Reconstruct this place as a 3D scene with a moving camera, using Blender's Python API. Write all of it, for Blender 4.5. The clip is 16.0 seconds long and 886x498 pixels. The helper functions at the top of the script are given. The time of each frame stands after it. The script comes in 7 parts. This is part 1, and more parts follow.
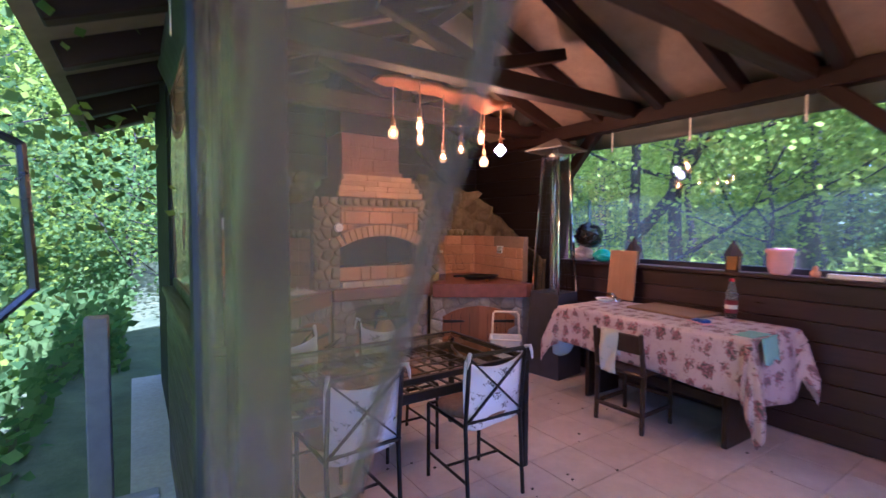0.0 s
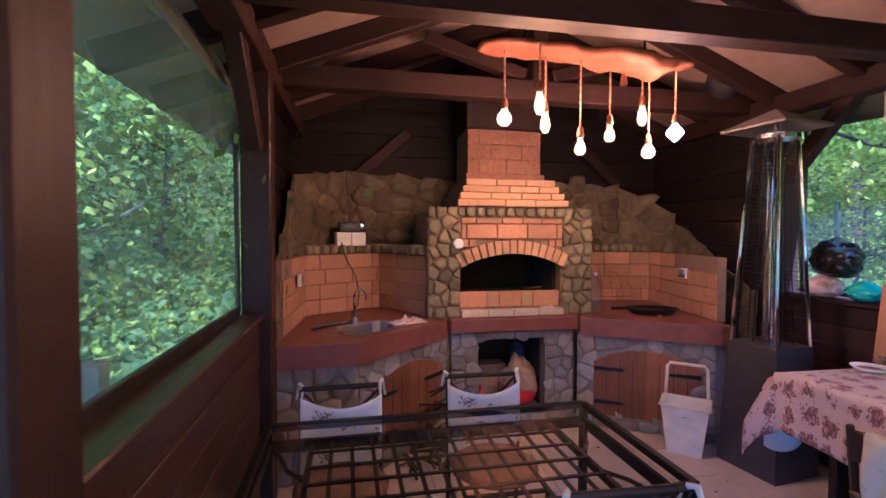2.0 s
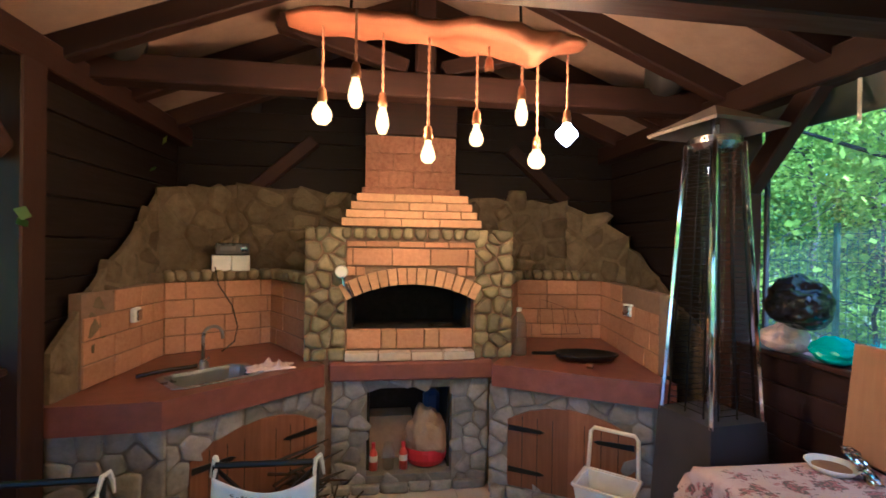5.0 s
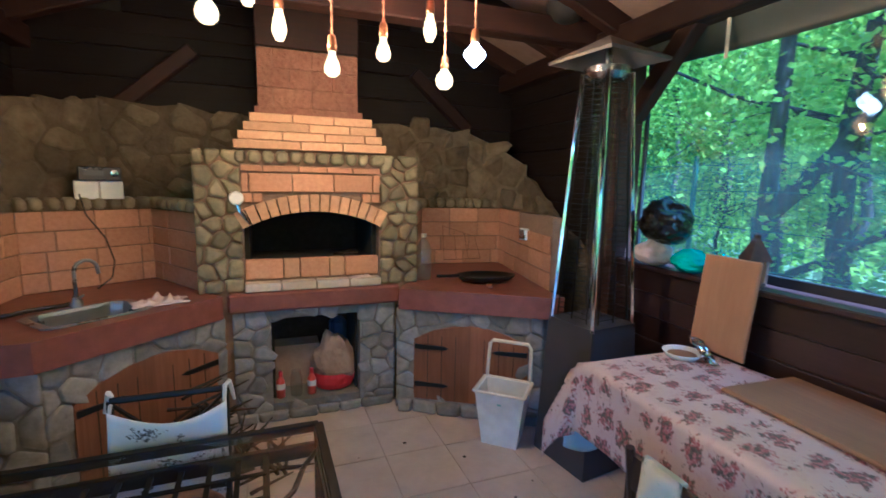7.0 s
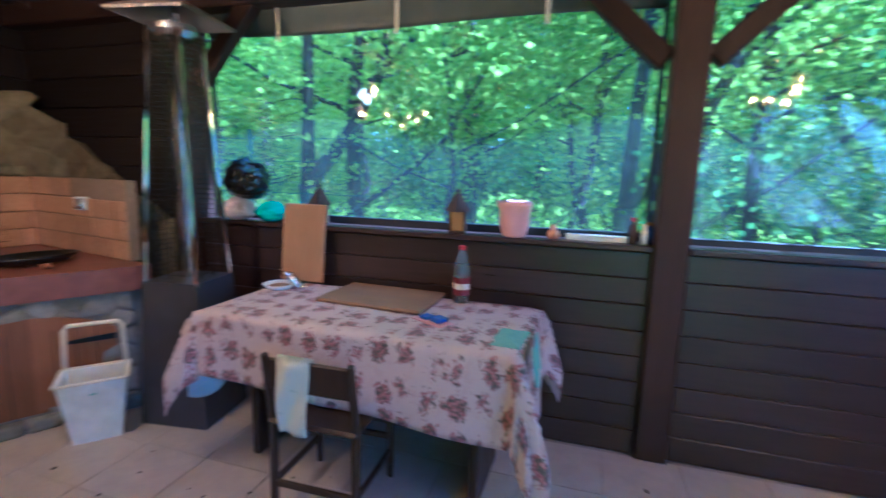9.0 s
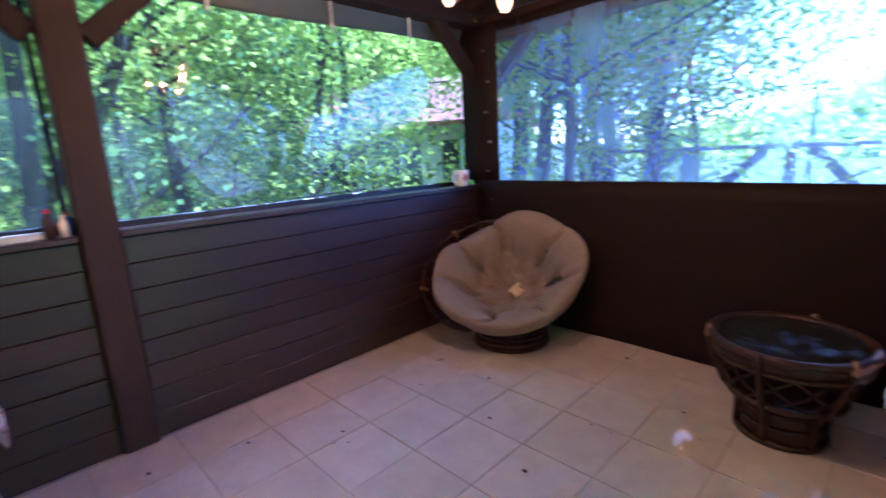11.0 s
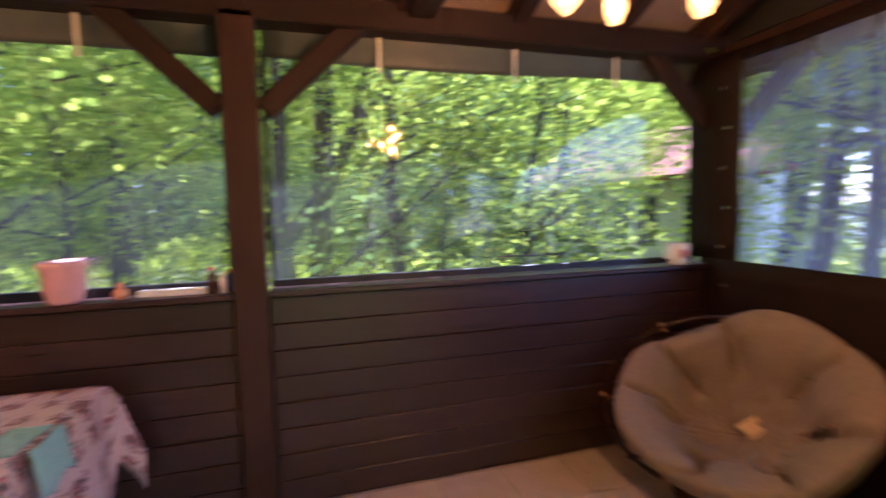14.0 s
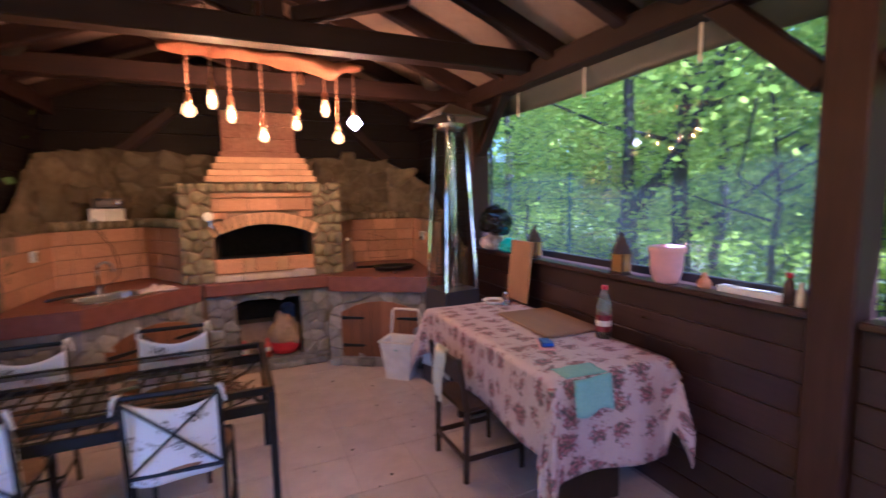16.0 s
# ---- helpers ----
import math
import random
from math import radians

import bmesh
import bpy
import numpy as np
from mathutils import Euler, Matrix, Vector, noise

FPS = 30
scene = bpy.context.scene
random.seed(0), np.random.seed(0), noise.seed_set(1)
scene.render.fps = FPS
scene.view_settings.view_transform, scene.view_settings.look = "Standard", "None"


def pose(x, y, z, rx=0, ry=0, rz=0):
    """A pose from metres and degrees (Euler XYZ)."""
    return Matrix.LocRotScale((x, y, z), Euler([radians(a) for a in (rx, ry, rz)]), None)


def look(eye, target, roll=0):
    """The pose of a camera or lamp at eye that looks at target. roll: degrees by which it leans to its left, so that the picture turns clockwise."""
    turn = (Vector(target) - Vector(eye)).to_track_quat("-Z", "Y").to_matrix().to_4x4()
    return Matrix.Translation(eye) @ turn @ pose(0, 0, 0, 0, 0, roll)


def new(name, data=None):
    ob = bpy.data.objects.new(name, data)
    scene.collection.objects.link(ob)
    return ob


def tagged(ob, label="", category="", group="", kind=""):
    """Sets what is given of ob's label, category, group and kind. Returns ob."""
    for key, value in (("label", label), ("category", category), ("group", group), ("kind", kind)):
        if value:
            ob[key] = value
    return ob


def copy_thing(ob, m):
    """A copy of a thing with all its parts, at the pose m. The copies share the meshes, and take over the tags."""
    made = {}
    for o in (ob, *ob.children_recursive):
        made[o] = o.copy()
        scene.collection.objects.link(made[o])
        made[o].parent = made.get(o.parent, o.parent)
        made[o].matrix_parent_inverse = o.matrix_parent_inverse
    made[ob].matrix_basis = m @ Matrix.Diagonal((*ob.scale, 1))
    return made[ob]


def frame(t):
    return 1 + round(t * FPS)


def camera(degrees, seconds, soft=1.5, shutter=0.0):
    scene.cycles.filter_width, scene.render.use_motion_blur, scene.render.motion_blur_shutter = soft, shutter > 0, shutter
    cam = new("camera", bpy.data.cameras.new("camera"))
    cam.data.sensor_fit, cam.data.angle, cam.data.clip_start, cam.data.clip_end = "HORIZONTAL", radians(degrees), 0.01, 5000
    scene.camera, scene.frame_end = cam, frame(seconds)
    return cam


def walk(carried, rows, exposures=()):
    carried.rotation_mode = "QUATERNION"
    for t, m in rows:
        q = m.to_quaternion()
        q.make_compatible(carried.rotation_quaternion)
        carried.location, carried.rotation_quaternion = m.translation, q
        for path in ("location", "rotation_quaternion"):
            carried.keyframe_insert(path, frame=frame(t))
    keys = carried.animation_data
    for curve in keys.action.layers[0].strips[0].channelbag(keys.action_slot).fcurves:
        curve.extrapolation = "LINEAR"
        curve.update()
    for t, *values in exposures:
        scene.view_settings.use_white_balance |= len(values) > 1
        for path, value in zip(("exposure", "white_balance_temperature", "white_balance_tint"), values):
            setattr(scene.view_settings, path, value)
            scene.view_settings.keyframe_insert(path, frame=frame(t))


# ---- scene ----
cam = camera(87.4, 16.0, 1.5, 0.5)
PATH = [
    (0, (0.195, 0.457, 1.42), (1.305, 2.119, 1.327), 0.2),
    (0.5, (0.496, 0.656, 1.364), (1.43, 2.422, 1.269), 0.2),
    (1, (0.644, 0.838, 1.395), (1.376, 2.697, 1.319), 0.2),
    (1.5, (0.794, 1.041, 1.462), (1.339, 2.964, 1.391), 0.1),
    (2, (0.986, 1.115, 1.493), (1.37, 3.076, 1.426), 0.2),
    (2.5, (1.242, 1.11, 1.497), (1.516, 3.09, 1.437), 0.4),
    (3, (1.445, 1.183, 1.519), (1.62, 3.174, 1.466), 0.4),
    (3.5, (1.599, 1.349, 1.535), (1.725, 3.345, 1.503), 0.4),
    (4, (1.785, 1.466, 1.558), (1.9, 3.462, 1.57), 0.4),
    (4.2, (1.875, 1.499, 1.588), (2.011, 3.494, 1.611), 0.5),
    (6.3, (2.038, 1.603, 1.561), (2.549, 3.527, 1.375), 0.9),
    (6.5, (2.028, 1.597, 1.558), (2.567, 3.51, 1.335), 0.9),
    (7, (1.954, 1.581, 1.529), (2.657, 3.431, 1.246), 1.1),
    (7.5, (1.858, 1.455, 1.496), (2.766, 3.211, 1.188), 1.2),
    (8, (1.699, 1.357, 1.481), (2.95, 2.886, 1.166), 1.5),
    (8.5, (1.639, 1.416, 1.465), (3.261, 2.541, 1.139), 1.7),
    (9, (1.581, 1.51, 1.408), (3.471, 2.081, 1.088), 1.5),
    (9.5, (1.513, 1.485, 1.386), (3.487, 1.464, 1.065), 0.8),
    (10, (1.457, 1.497, 1.358), (3.338, 0.888, 1.053), 0.0),
    (10.2, (1.435, 1.468, 1.343), (3.252, 0.69, 1.038), -0.9),
    (12.3, (1.31, 1.485, 1.465), (2.061, -0.31, 1.005), -0.5),
    (12.5, (1.335, 1.473, 1.45), (2.098, -0.334, 1.06), 0.1),
    (13, (1.349, 1.238, 1.435), (2.376, -0.459, 1.18), -0.8),
    (13.5, (1.387, 1.027, 1.429), (2.883, -0.292, 1.276), -1.4),
    (14, (1.636, 0.836, 1.463), (3.549, 0.279, 1.294), -1.2),
    (14.1, (1.687, 0.811, 1.47), (3.643, 0.437, 1.283), -1.0),
    (14.5, (1.88, 0.649, 1.447), (3.829, 1.054, 1.251), -0.3),
    (15, (2.046, 0.454, 1.495), (3.674, 1.588, 1.245), -1.0),
    (15.5, (2.011, 0.309, 1.506), (3.248, 1.864, 1.283), -1.1),
    (16, (2.012, 0.171, 1.542), (2.814, 1.99, 1.322), -1.0),
]
# stops, white balance
EXPOSURES = [(0, 2.5, 4150, 43), (1.5, 2.46, 4050, 43), (2.6, 2.48, 4000, 46), (4, 2.54, 3900, 24), (6.5, 2.54, 3450, 5), (8, 2.66, 3200, 5), (10, 2.72, 3500, 19), (12.5, 2.42, 4080, 44), (13.5, 2.42, 4450, 42), (14.2, 2.5, 5000, 41), (15, 2.45, 4700, 42), (16, 2.42, 4150, 35)]
walk(cam, [(t, look(eye, target, roll)) for t, eye, target, roll in PATH], EXPOSURES)

# ---- world, sun, exposure ----
world = bpy.data.worlds.new("world")
scene.world = world
world.use_nodes = True
wn = world.node_tree
sky = wn.nodes.new("ShaderNodeTexSky")
sky.sky_type, sky.sun_disc = "NISHITA", False
SUN_EL, SUN_AZ = radians(54), radians(168)      # azimuth clockwise from +y
sky.sun_elevation, sky.sun_rotation = SUN_EL, SUN_AZ
wn.links.new(sky.outputs[0], wn.nodes["Background"].inputs[0])
wn.nodes["Background"].inputs[1].default_value = 0.15
sun = new("sun", bpy.data.lights.new("sun", "SUN"))
sun.data.energy, sun.data.angle, sun.data.color = 5.0, radians(0.6), (1.0, 0.94, 0.84)
to_sun = Vector((math.sin(SUN_AZ) * math.cos(SUN_EL), math.cos(SUN_AZ) * math.cos(SUN_EL), math.sin(SUN_EL)))
sun.matrix_world = look(to_sun * 30, (0, 0, 0))


# ---- materials ----
def mat(name):
    m = bpy.data.materials.new(name)
    m.use_nodes = True
    return m, m.node_tree, m.node_tree.nodes["Principled BSDF"]


def ramp(nt, fac, stops):
    r = nt.nodes.new("ShaderNodeValToRGB")
    el = r.color_ramp.elements
    while len(el) < len(stops):
        el.new(0.5)
    for e, (p, c) in zip(el, stops):
        e.position, e.color = p, (*c, 1)
    nt.links.new(fac, r.inputs[0])
    return r.outputs[0]


def coords(nt, scale=(1, 1, 1), source="Object"):
    tc, mp = nt.nodes.new("ShaderNodeTexCoord"), nt.nodes.new("ShaderNodeMapping")
    nt.links.new(tc.outputs[source], mp.inputs[0])
    mp.inputs["Scale"].default_value = scale
    return mp.outputs[0]


def world_coords(nt, scale=(1, 1, 1)):
    g, mp = nt.nodes.new("ShaderNodeNewGeometry"), nt.nodes.new("ShaderNodeMapping")
    nt.links.new(g.outputs["Position"], mp.inputs[0])
    mp.inputs["Scale"].default_value = scale
    return mp.outputs[0]


def noise_fac(nt, vec, scale, detail=4, rough=0.55, distort=0.0):
    n = nt.nodes.new("ShaderNodeTexNoise")
    n.inputs["Scale"].default_value, n.inputs["Detail"].default_value = scale, detail
    n.inputs["Roughness"].default_value, n.inputs["Distortion"].default_value = rough, distort
    nt.links.new(vec, n.inputs["Vector"])
    return n.outputs["Fac"]


def mixc(nt, fac, a, b, mode="MIX"):
    x = nt.nodes.new("ShaderNodeMix")
    x.data_type, x.blend_type = "RGBA", mode
    for sock, v in ((x.inputs[0], fac), (x.inputs[6], a), (x.inputs[7], b)):
        if isinstance(v, bpy.types.NodeSocket):
            nt.links.new(v, sock)
        elif isinstance(v, (int, float)):
            sock.default_value = v
        else:
            sock.default_value = (*v, 1)
    return x.outputs[2]


def rnd(nt, lo, hi):
    """A grey value by object, for pieces that vary one by one."""
    o, r = nt.nodes.new("ShaderNodeObjectInfo"), nt.nodes.new("ShaderNodeMapRange")
    nt.links.new(o.outputs["Random"], r.inputs[0])
    r.inputs[3].default_value, r.inputs[4].default_value = lo, hi
    return r.outputs[0]


def shade(nt, col, value):
    h = nt.nodes.new("ShaderNodeHueSaturation")
    nt.links.new(col, h.inputs["Color"])
    nt.links.new(value, h.inputs["Value"])
    return h.outputs[0]


def bump(nt, bsdf, height, strength=0.3, dist=0.01):
    b = nt.nodes.new("ShaderNodeBump")
    b.inputs["Strength"].default_value, b.inputs["Distance"].default_value = strength, dist
    nt.links.new(height, b.inputs["Height"])
    nt.links.new(b.outputs[0], bsdf.inputs["Normal"])


def wood(name, dark, light, rough=0.55, grain=(2, 30, 30), vary=(0.75, 1.25), bumps=0.25, gloss=0.3):
    m, nt, b = mat(name)
    v = coords(nt, grain)
    f = noise_fac(nt, v, 1.6, 6, 0.6, 0.4)
    big = noise_fac(nt, world_coords(nt), 2.2, 3)
    c = ramp(nt, f, [(0.25, dark), (0.75, light)])
    c = mixc(nt, big, c, tuple(x * 0.7 for x in dark))
    c = shade(nt, c, rnd(nt, *vary))
    nt.links.new(c, b.inputs["Base Color"])
    nt.links.new(ramp(nt, f, [(0.2, (rough - 0.12,) * 3), (0.8, (rough + 0.15,) * 3)]), b.inputs["Roughness"])
    bump(nt, b, f, bumps, 0.004)
    b.inputs["Specular IOR Level"].default_value = gloss
    return m


def rough_mat(name, dark, light, scale=18, rough=0.85, vary=(0.8, 1.2), bumps=0.4, dist=0.006, big=2.0, stain=None, metal=0.0):
    m, nt, b = mat(name)
    v = world_coords(nt)
    f = noise_fac(nt, v, scale, 8, 0.65)
    g = noise_fac(nt, v, big, 3)
    c = ramp(nt, f, [(0.3, dark), (0.72, light)])
    gg = nt.nodes.new("ShaderNodeMath")
    gg.operation, gg.inputs[1].default_value = "MULTIPLY", 0.6
    nt.links.new(g, gg.inputs[0])
    c = mixc(nt, gg.outputs[0], c, stain or tuple(0.6 * x for x in dark))
    if vary:
        c = shade(nt, c, rnd(nt, *vary))
    nt.links.new(c, b.inputs["Base Color"])
    b.inputs["Roughness"].default_value, b.inputs["Metallic"].default_value = rough, metal
    bump(nt, b, f, bumps, dist)
    return m


def plain(name, col, rough=0.5, metal=0.0, vary=0.12, trans=0.0):
    m, nt, b = mat(name)
    f = noise_fac(nt, world_coords(nt), 9, 5)
    c = ramp(nt, f, [(0.3, tuple(x * (1 - vary) for x in col)), (0.7, tuple(min(1, x * (1 + vary)) for x in col))])
    nt.links.new(c, b.inputs["Base Color"])
    nt.links.new(ramp(nt, f, [(0.3, (max(0.02, rough - 0.06),) * 3), (0.7, (min(1, rough + 0.08),) * 3)]), b.inputs["Roughness"])
    b.inputs["Metallic"].default_value, b.inputs["Transmission Weight"].default_value = metal, trans
    return m


def glow(name, col, strength):
    m, nt, b = mat(name)
    b.inputs["Base Color"].default_value = (*col, 1)
    b.inputs["Emission Color"].default_value, b.inputs["Emission Strength"].default_value = (*col, 1), strength
    return m


def sheen(nt, ior):
    """How much a thin sheet mirrors: little head-on, much at a glancing angle, the same from both sides."""
    lw, pw, ml = nt.nodes.new("ShaderNodeLayerWeight"), nt.nodes.new("ShaderNodeMath"), nt.nodes.new("ShaderNodeMath")
    pw.operation, pw.inputs[1].default_value = "POWER", 5.0
    f0 = ((ior - 1) / (ior + 1)) ** 2 * 2
    ml.operation, ml.inputs[1].default_value, ml.inputs[2].default_value = "MULTIPLY_ADD", 1 - f0, f0
    nt.links.new(lw.outputs["Facing"], pw.inputs[0]), nt.links.new(pw.outputs[0], ml.inputs[0])
    return ml.outputs[0]


def clear(name, tint=(1, 1, 1), haze=0.0, haze_col=(0.8, 0.85, 0.85), rough=0.02, ior=1.45, wavy=0.0):
    """A thin clear sheet: see-through, mirror-like by Fresnel, with a dusty share that scatters light."""
    m, nt, b = mat(name)
    nt.nodes.remove(b)
    out = nt.nodes["Material Output"]
    t, g, mx = (nt.nodes.new("ShaderNode" + n) for n in ("BsdfTransparent", "BsdfGlossy", "MixShader"))
    t.inputs[0].default_value, g.inputs["Roughness"].default_value = (*tint, 1), rough
    nt.links.new(sheen(nt, ior), mx.inputs[0]), nt.links.new(t.outputs[0], mx.inputs[1]), nt.links.new(g.outputs[0], mx.inputs[2])
    last = mx.outputs[0]
    if wavy:
        bp = nt.nodes.new("ShaderNodeBump")
        bp.inputs["Strength"].default_value, bp.inputs["Distance"].default_value = wavy, 0.01
        nt.links.new(noise_fac(nt, world_coords(nt), 3.0, 2), bp.inputs["Height"])
        nt.links.new(bp.outputs[0], g.inputs["Normal"])
    if haze:
        tr, df, both, hz = (nt.nodes.new("ShaderNode" + n) for n in ("BsdfTranslucent", "BsdfDiffuse", "MixShader", "MixShader"))
        tr.inputs[0].default_value = df.inputs[0].default_value = (*haze_col, 1)
        both.inputs[0].default_value = 0.3
        nt.links.new(tr.outputs[0], both.inputs[1]), nt.links.new(df.outputs[0], both.inputs[2])
        f = noise_fac(nt, world_coords(nt, (1, 1, 0.6)), 2.5, 5, 0.6)
        nt.links.new(ramp(nt, f, [(0.25, (haze * 0.4,) * 3), (0.8, (haze * 1.5,) * 3)]), hz.inputs[0])
        nt.links.new(last, hz.inputs[1]), nt.links.new(both.outputs[0], hz.inputs[2])
        last = hz.outputs[0]
    nt.links.new(last, out.inputs[0])
    return m


def leafy(name, a, b_, glow_through=0.55):
    m, nt, b = mat(name)
    nt.nodes.remove(b)
    g = nt.nodes.new("ShaderNodeNewGeometry")
    c = ramp(nt, g.outputs["Random Per Island"], [(0.0, a), (1.0, b_)])
    d, t, x = (nt.nodes.new("ShaderNode" + n) for n in ("BsdfDiffuse", "BsdfTranslucent", "MixShader"))
    hs = nt.nodes.new("ShaderNodeHueSaturation")
    hs.inputs["Value"].default_value, hs.inputs["Saturation"].default_value = 1.8, 1.0
    nt.links.new(c, d.inputs[0]), nt.links.new(c, hs.inputs["Color"]), nt.links.new(hs.outputs[0], t.inputs[0])
    x.inputs[0].default_value = glow_through
    nt.links.new(d.outputs[0], x.inputs[1]), nt.links.new(t.outputs[0], x.inputs[2])
    nt.links.new(x.outputs[0], nt.nodes["Material Output"].inputs[0])
    return m


def printed(name, ground, dark, accent, scale, cover, spread=0.5, leaf=None, rough=0.8, petal=7.0, squeeze=1.0, bloom=None):
    """Cloth printed with scattered sprays: dark twigs, leaves and blooms, ragged at the edge."""
    m, nt, b = mat(name)
    v = coords(nt, (1, squeeze, 1), "UV")
    warp = nt.nodes.new("ShaderNodeTexNoise")
    warp.inputs["Scale"].default_value, warp.inputs["Detail"].default_value = scale * 2.5, 3
    nt.links.new(v, warp.inputs["Vector"])
    moved = mixc(nt, 0.06, v, warp.outputs["Color"], "LINEAR_LIGHT")
    vo = nt.nodes.new("ShaderNodeTexVoronoi")
    vo.inputs["Scale"].default_value, vo.inputs["Randomness"].default_value = scale, spread
    nt.links.new(moved, vo.inputs["Vector"])
    fine = noise_fac(nt, v, scale * petal, 3, 0.6)
    ad = nt.nodes.new("ShaderNodeMath")
    ad.operation = "MULTIPLY_ADD"
    nt.links.new(fine, ad.inputs[0])
    ad.inputs[1].default_value = 0.9
    nt.links.new(vo.outputs["Distance"], ad.inputs[2])
    mask = ramp(nt, ad.outputs[0], [(cover, (1, 1, 1)), (cover + 0.035, (0, 0, 0))])
    pick = noise_fac(nt, v, scale * petal * 0.8, 1.5)
    motif = ramp(nt, pick, [(0.36, dark), (0.42, leaf or dark), (0.47, dark), (0.52, accent), (0.58, bloom or ground), (0.64, accent)])
    weave = noise_fac(nt, v, 260, 2)
    base = mixc(nt, noise_fac(nt, v, 3, 3), ground, tuple(x * 0.88 for x in ground))
    faint = ramp(nt, noise_fac(nt, v, scale * 2.2, 4, 0.7), [(0.52, (0, 0, 0)), (0.62, (0.35, 0.35, 0.35))])
    base = mixc(nt, faint, base, tuple(0.5 * (x + y) for x, y in zip(ground, accent))) if bloom else base
    c = mixc(nt, mask, base, motif)
    nt.links.new(c, b.inputs["Base Color"])
    b.inputs["Roughness"].default_value = rough
    bump(nt, b, weave, 0.15, 0.001)
    return m


M = {}
M["board"] = wood("brown stained board", (0.022, 0.0098, 0.0092), (0.062, 0.029, 0.0265), 0.36, (30, 1.5, 30), (0.75, 1.25), 0.25, 0.75)
# next two: the stained board again, with the bay's deep shade in its colour
M["board_x_shade"] = wood("brown stained board across, shade-darkened", (0.006, 0.003, 0.0028), (0.016, 0.0085, 0.007), 0.7, (1.5, 30, 30))
M["board_bay_shade"] = wood("brown stained board, shade-darkened", (0.006, 0.003, 0.0028), (0.016, 0.0085, 0.007), 0.7, (30, 1.5, 30))
M["beam"] = wood("brown stained beam", (0.020, 0.0082, 0.0055), (0.054, 0.022, 0.014), 0.6, (2, 24, 24))
M["beam_y"] = wood("brown stained beam lengthwise", (0.024, 0.010, 0.0065), (0.062, 0.026, 0.016), 0.6, (24, 2, 24))
M["post"] = wood("brown stained post", (0.032, 0.015, 0.011), (0.080, 0.040, 0.030), 0.5, (24, 24, 1.6))
M["ceiling"] = rough_mat("tan roof boarding", (0.27, 0.185, 0.125), (0.38, 0.27, 0.185), 6, 0.8, None, 0.15)
M["tarp"] = plain("brown tarpaulin", (0.014, 0.0075, 0.007), 0.65)
M["tarp"].node_tree.nodes["Principled BSDF"].inputs["Specular IOR Level"].default_value = 0.15
M["strip"] = plain("black hem", (0.012, 0.012, 0.013), 0.45)
M["valance"] = plain("rolled grey green sheet", (0.055, 0.068, 0.058), 0.5)
M["pvc"] = clear("clear vinyl", (0.93, 0.98, 0.94), 0.085, (0.75, 0.88, 0.82), 0.010, 1.52, 0.02)
M["pvc_murky"] = clear("dusty clear vinyl", (0.79, 0.87, 0.80), 0.17, (0.66, 0.86, 0.70), 0.02, 1.42, 0.03)
M["pvc_hazy"] = clear("hazy clear vinyl", (0.86, 0.93, 1.0), 0.29, (0.54, 0.68, 0.93), 0.03, 1.3, 0.03)
M["pvc_door"] = clear("crumpled clear vinyl", (0.80, 0.79, 0.75), 0.42, (0.30, 0.28, 0.25), 0.2, 1.2, 0.2)
M["firebrick"] = rough_mat("salmon firebrick", (0.47, 0.24, 0.098), (0.64, 0.375, 0.165), 40, 0.85, (0.8, 1.15), 0.3, 0.003)
M["tanbrick"] = rough_mat("tan firebrick", (0.52, 0.31, 0.13), (0.70, 0.45, 0.20), 40, 0.85, (0.85, 1.12), 0.3, 0.003)
M["redbrick"] = rough_mat("brown split-face brick", (0.25, 0.115, 0.055), (0.44, 0.225, 0.115), 34, 0.9, (0.88, 1.1), 1.0, 0.02)
M["palebrick"] = rough_mat("pale firebrick", (0.52, 0.45, 0.36), (0.72, 0.64, 0.52), 30, 0.85, (0.85, 1.1), 0.3, 0.003)
M["cobble"] = rough_mat("river stone", (0.19, 0.165, 0.078), (0.37, 0.325, 0.17), 22, 0.7, (0.55, 1.25), 0.35, 0.006)
M["greystone"] = rough_mat("grey field stone", (0.20, 0.20, 0.195), (0.40, 0.39, 0.38), 16, 0.8, (0.65, 1.25), 0.6, 0.01)
M["sandstone"] = rough_mat("rough sandstone", (0.115, 0.092, 0.045), (0.24, 0.195, 0.105), 12, 0.95, (0.7, 1.25), 1.0, 0.03)
M["mortar"] = rough_mat("tan mortar", (0.23, 0.155, 0.09), (0.33, 0.235, 0.145), 30, 0.95, None, 0.5)
M["greymortar"] = rough_mat("grey mortar", (0.19, 0.18, 0.165), (0.29, 0.28, 0.26), 30, 0.95, None, 0.5)
M["hearth_black"] = rough_mat("sooty firebox and near-black niche", (0.008, 0.007, 0.006), (0.03, 0.026, 0.022), 20, 0.95, None, 0.4)
M["counter"] = rough_mat("red-brown sealed concrete", (0.17, 0.062, 0.040), (0.27, 0.105, 0.068), 14, 0.35, None, 0.12, 0.003)
M["tile"] = rough_mat("cream stone floor tile", (0.50, 0.435, 0.39), (0.67, 0.60, 0.545), 7, 0.5, (0.95, 1.04), 0.1, 0.003, 1.3, (0.42, 0.345, 0.295))
M["grout"] = rough_mat("floor grout", (0.40, 0.34, 0.30), (0.54, 0.47, 0.42), 30, 0.9, None)
M["doorwood"] = wood("varnished pine door", (0.20, 0.085, 0.032), (0.38, 0.18, 0.075), 0.4, (24, 24, 1.6))
M["slab"] = wood("live-edge burl slab", (0.28, 0.092, 0.020), (0.48, 0.195, 0.048), 0.6, (2, 10, 20), (0.95, 1.05), 0.5)
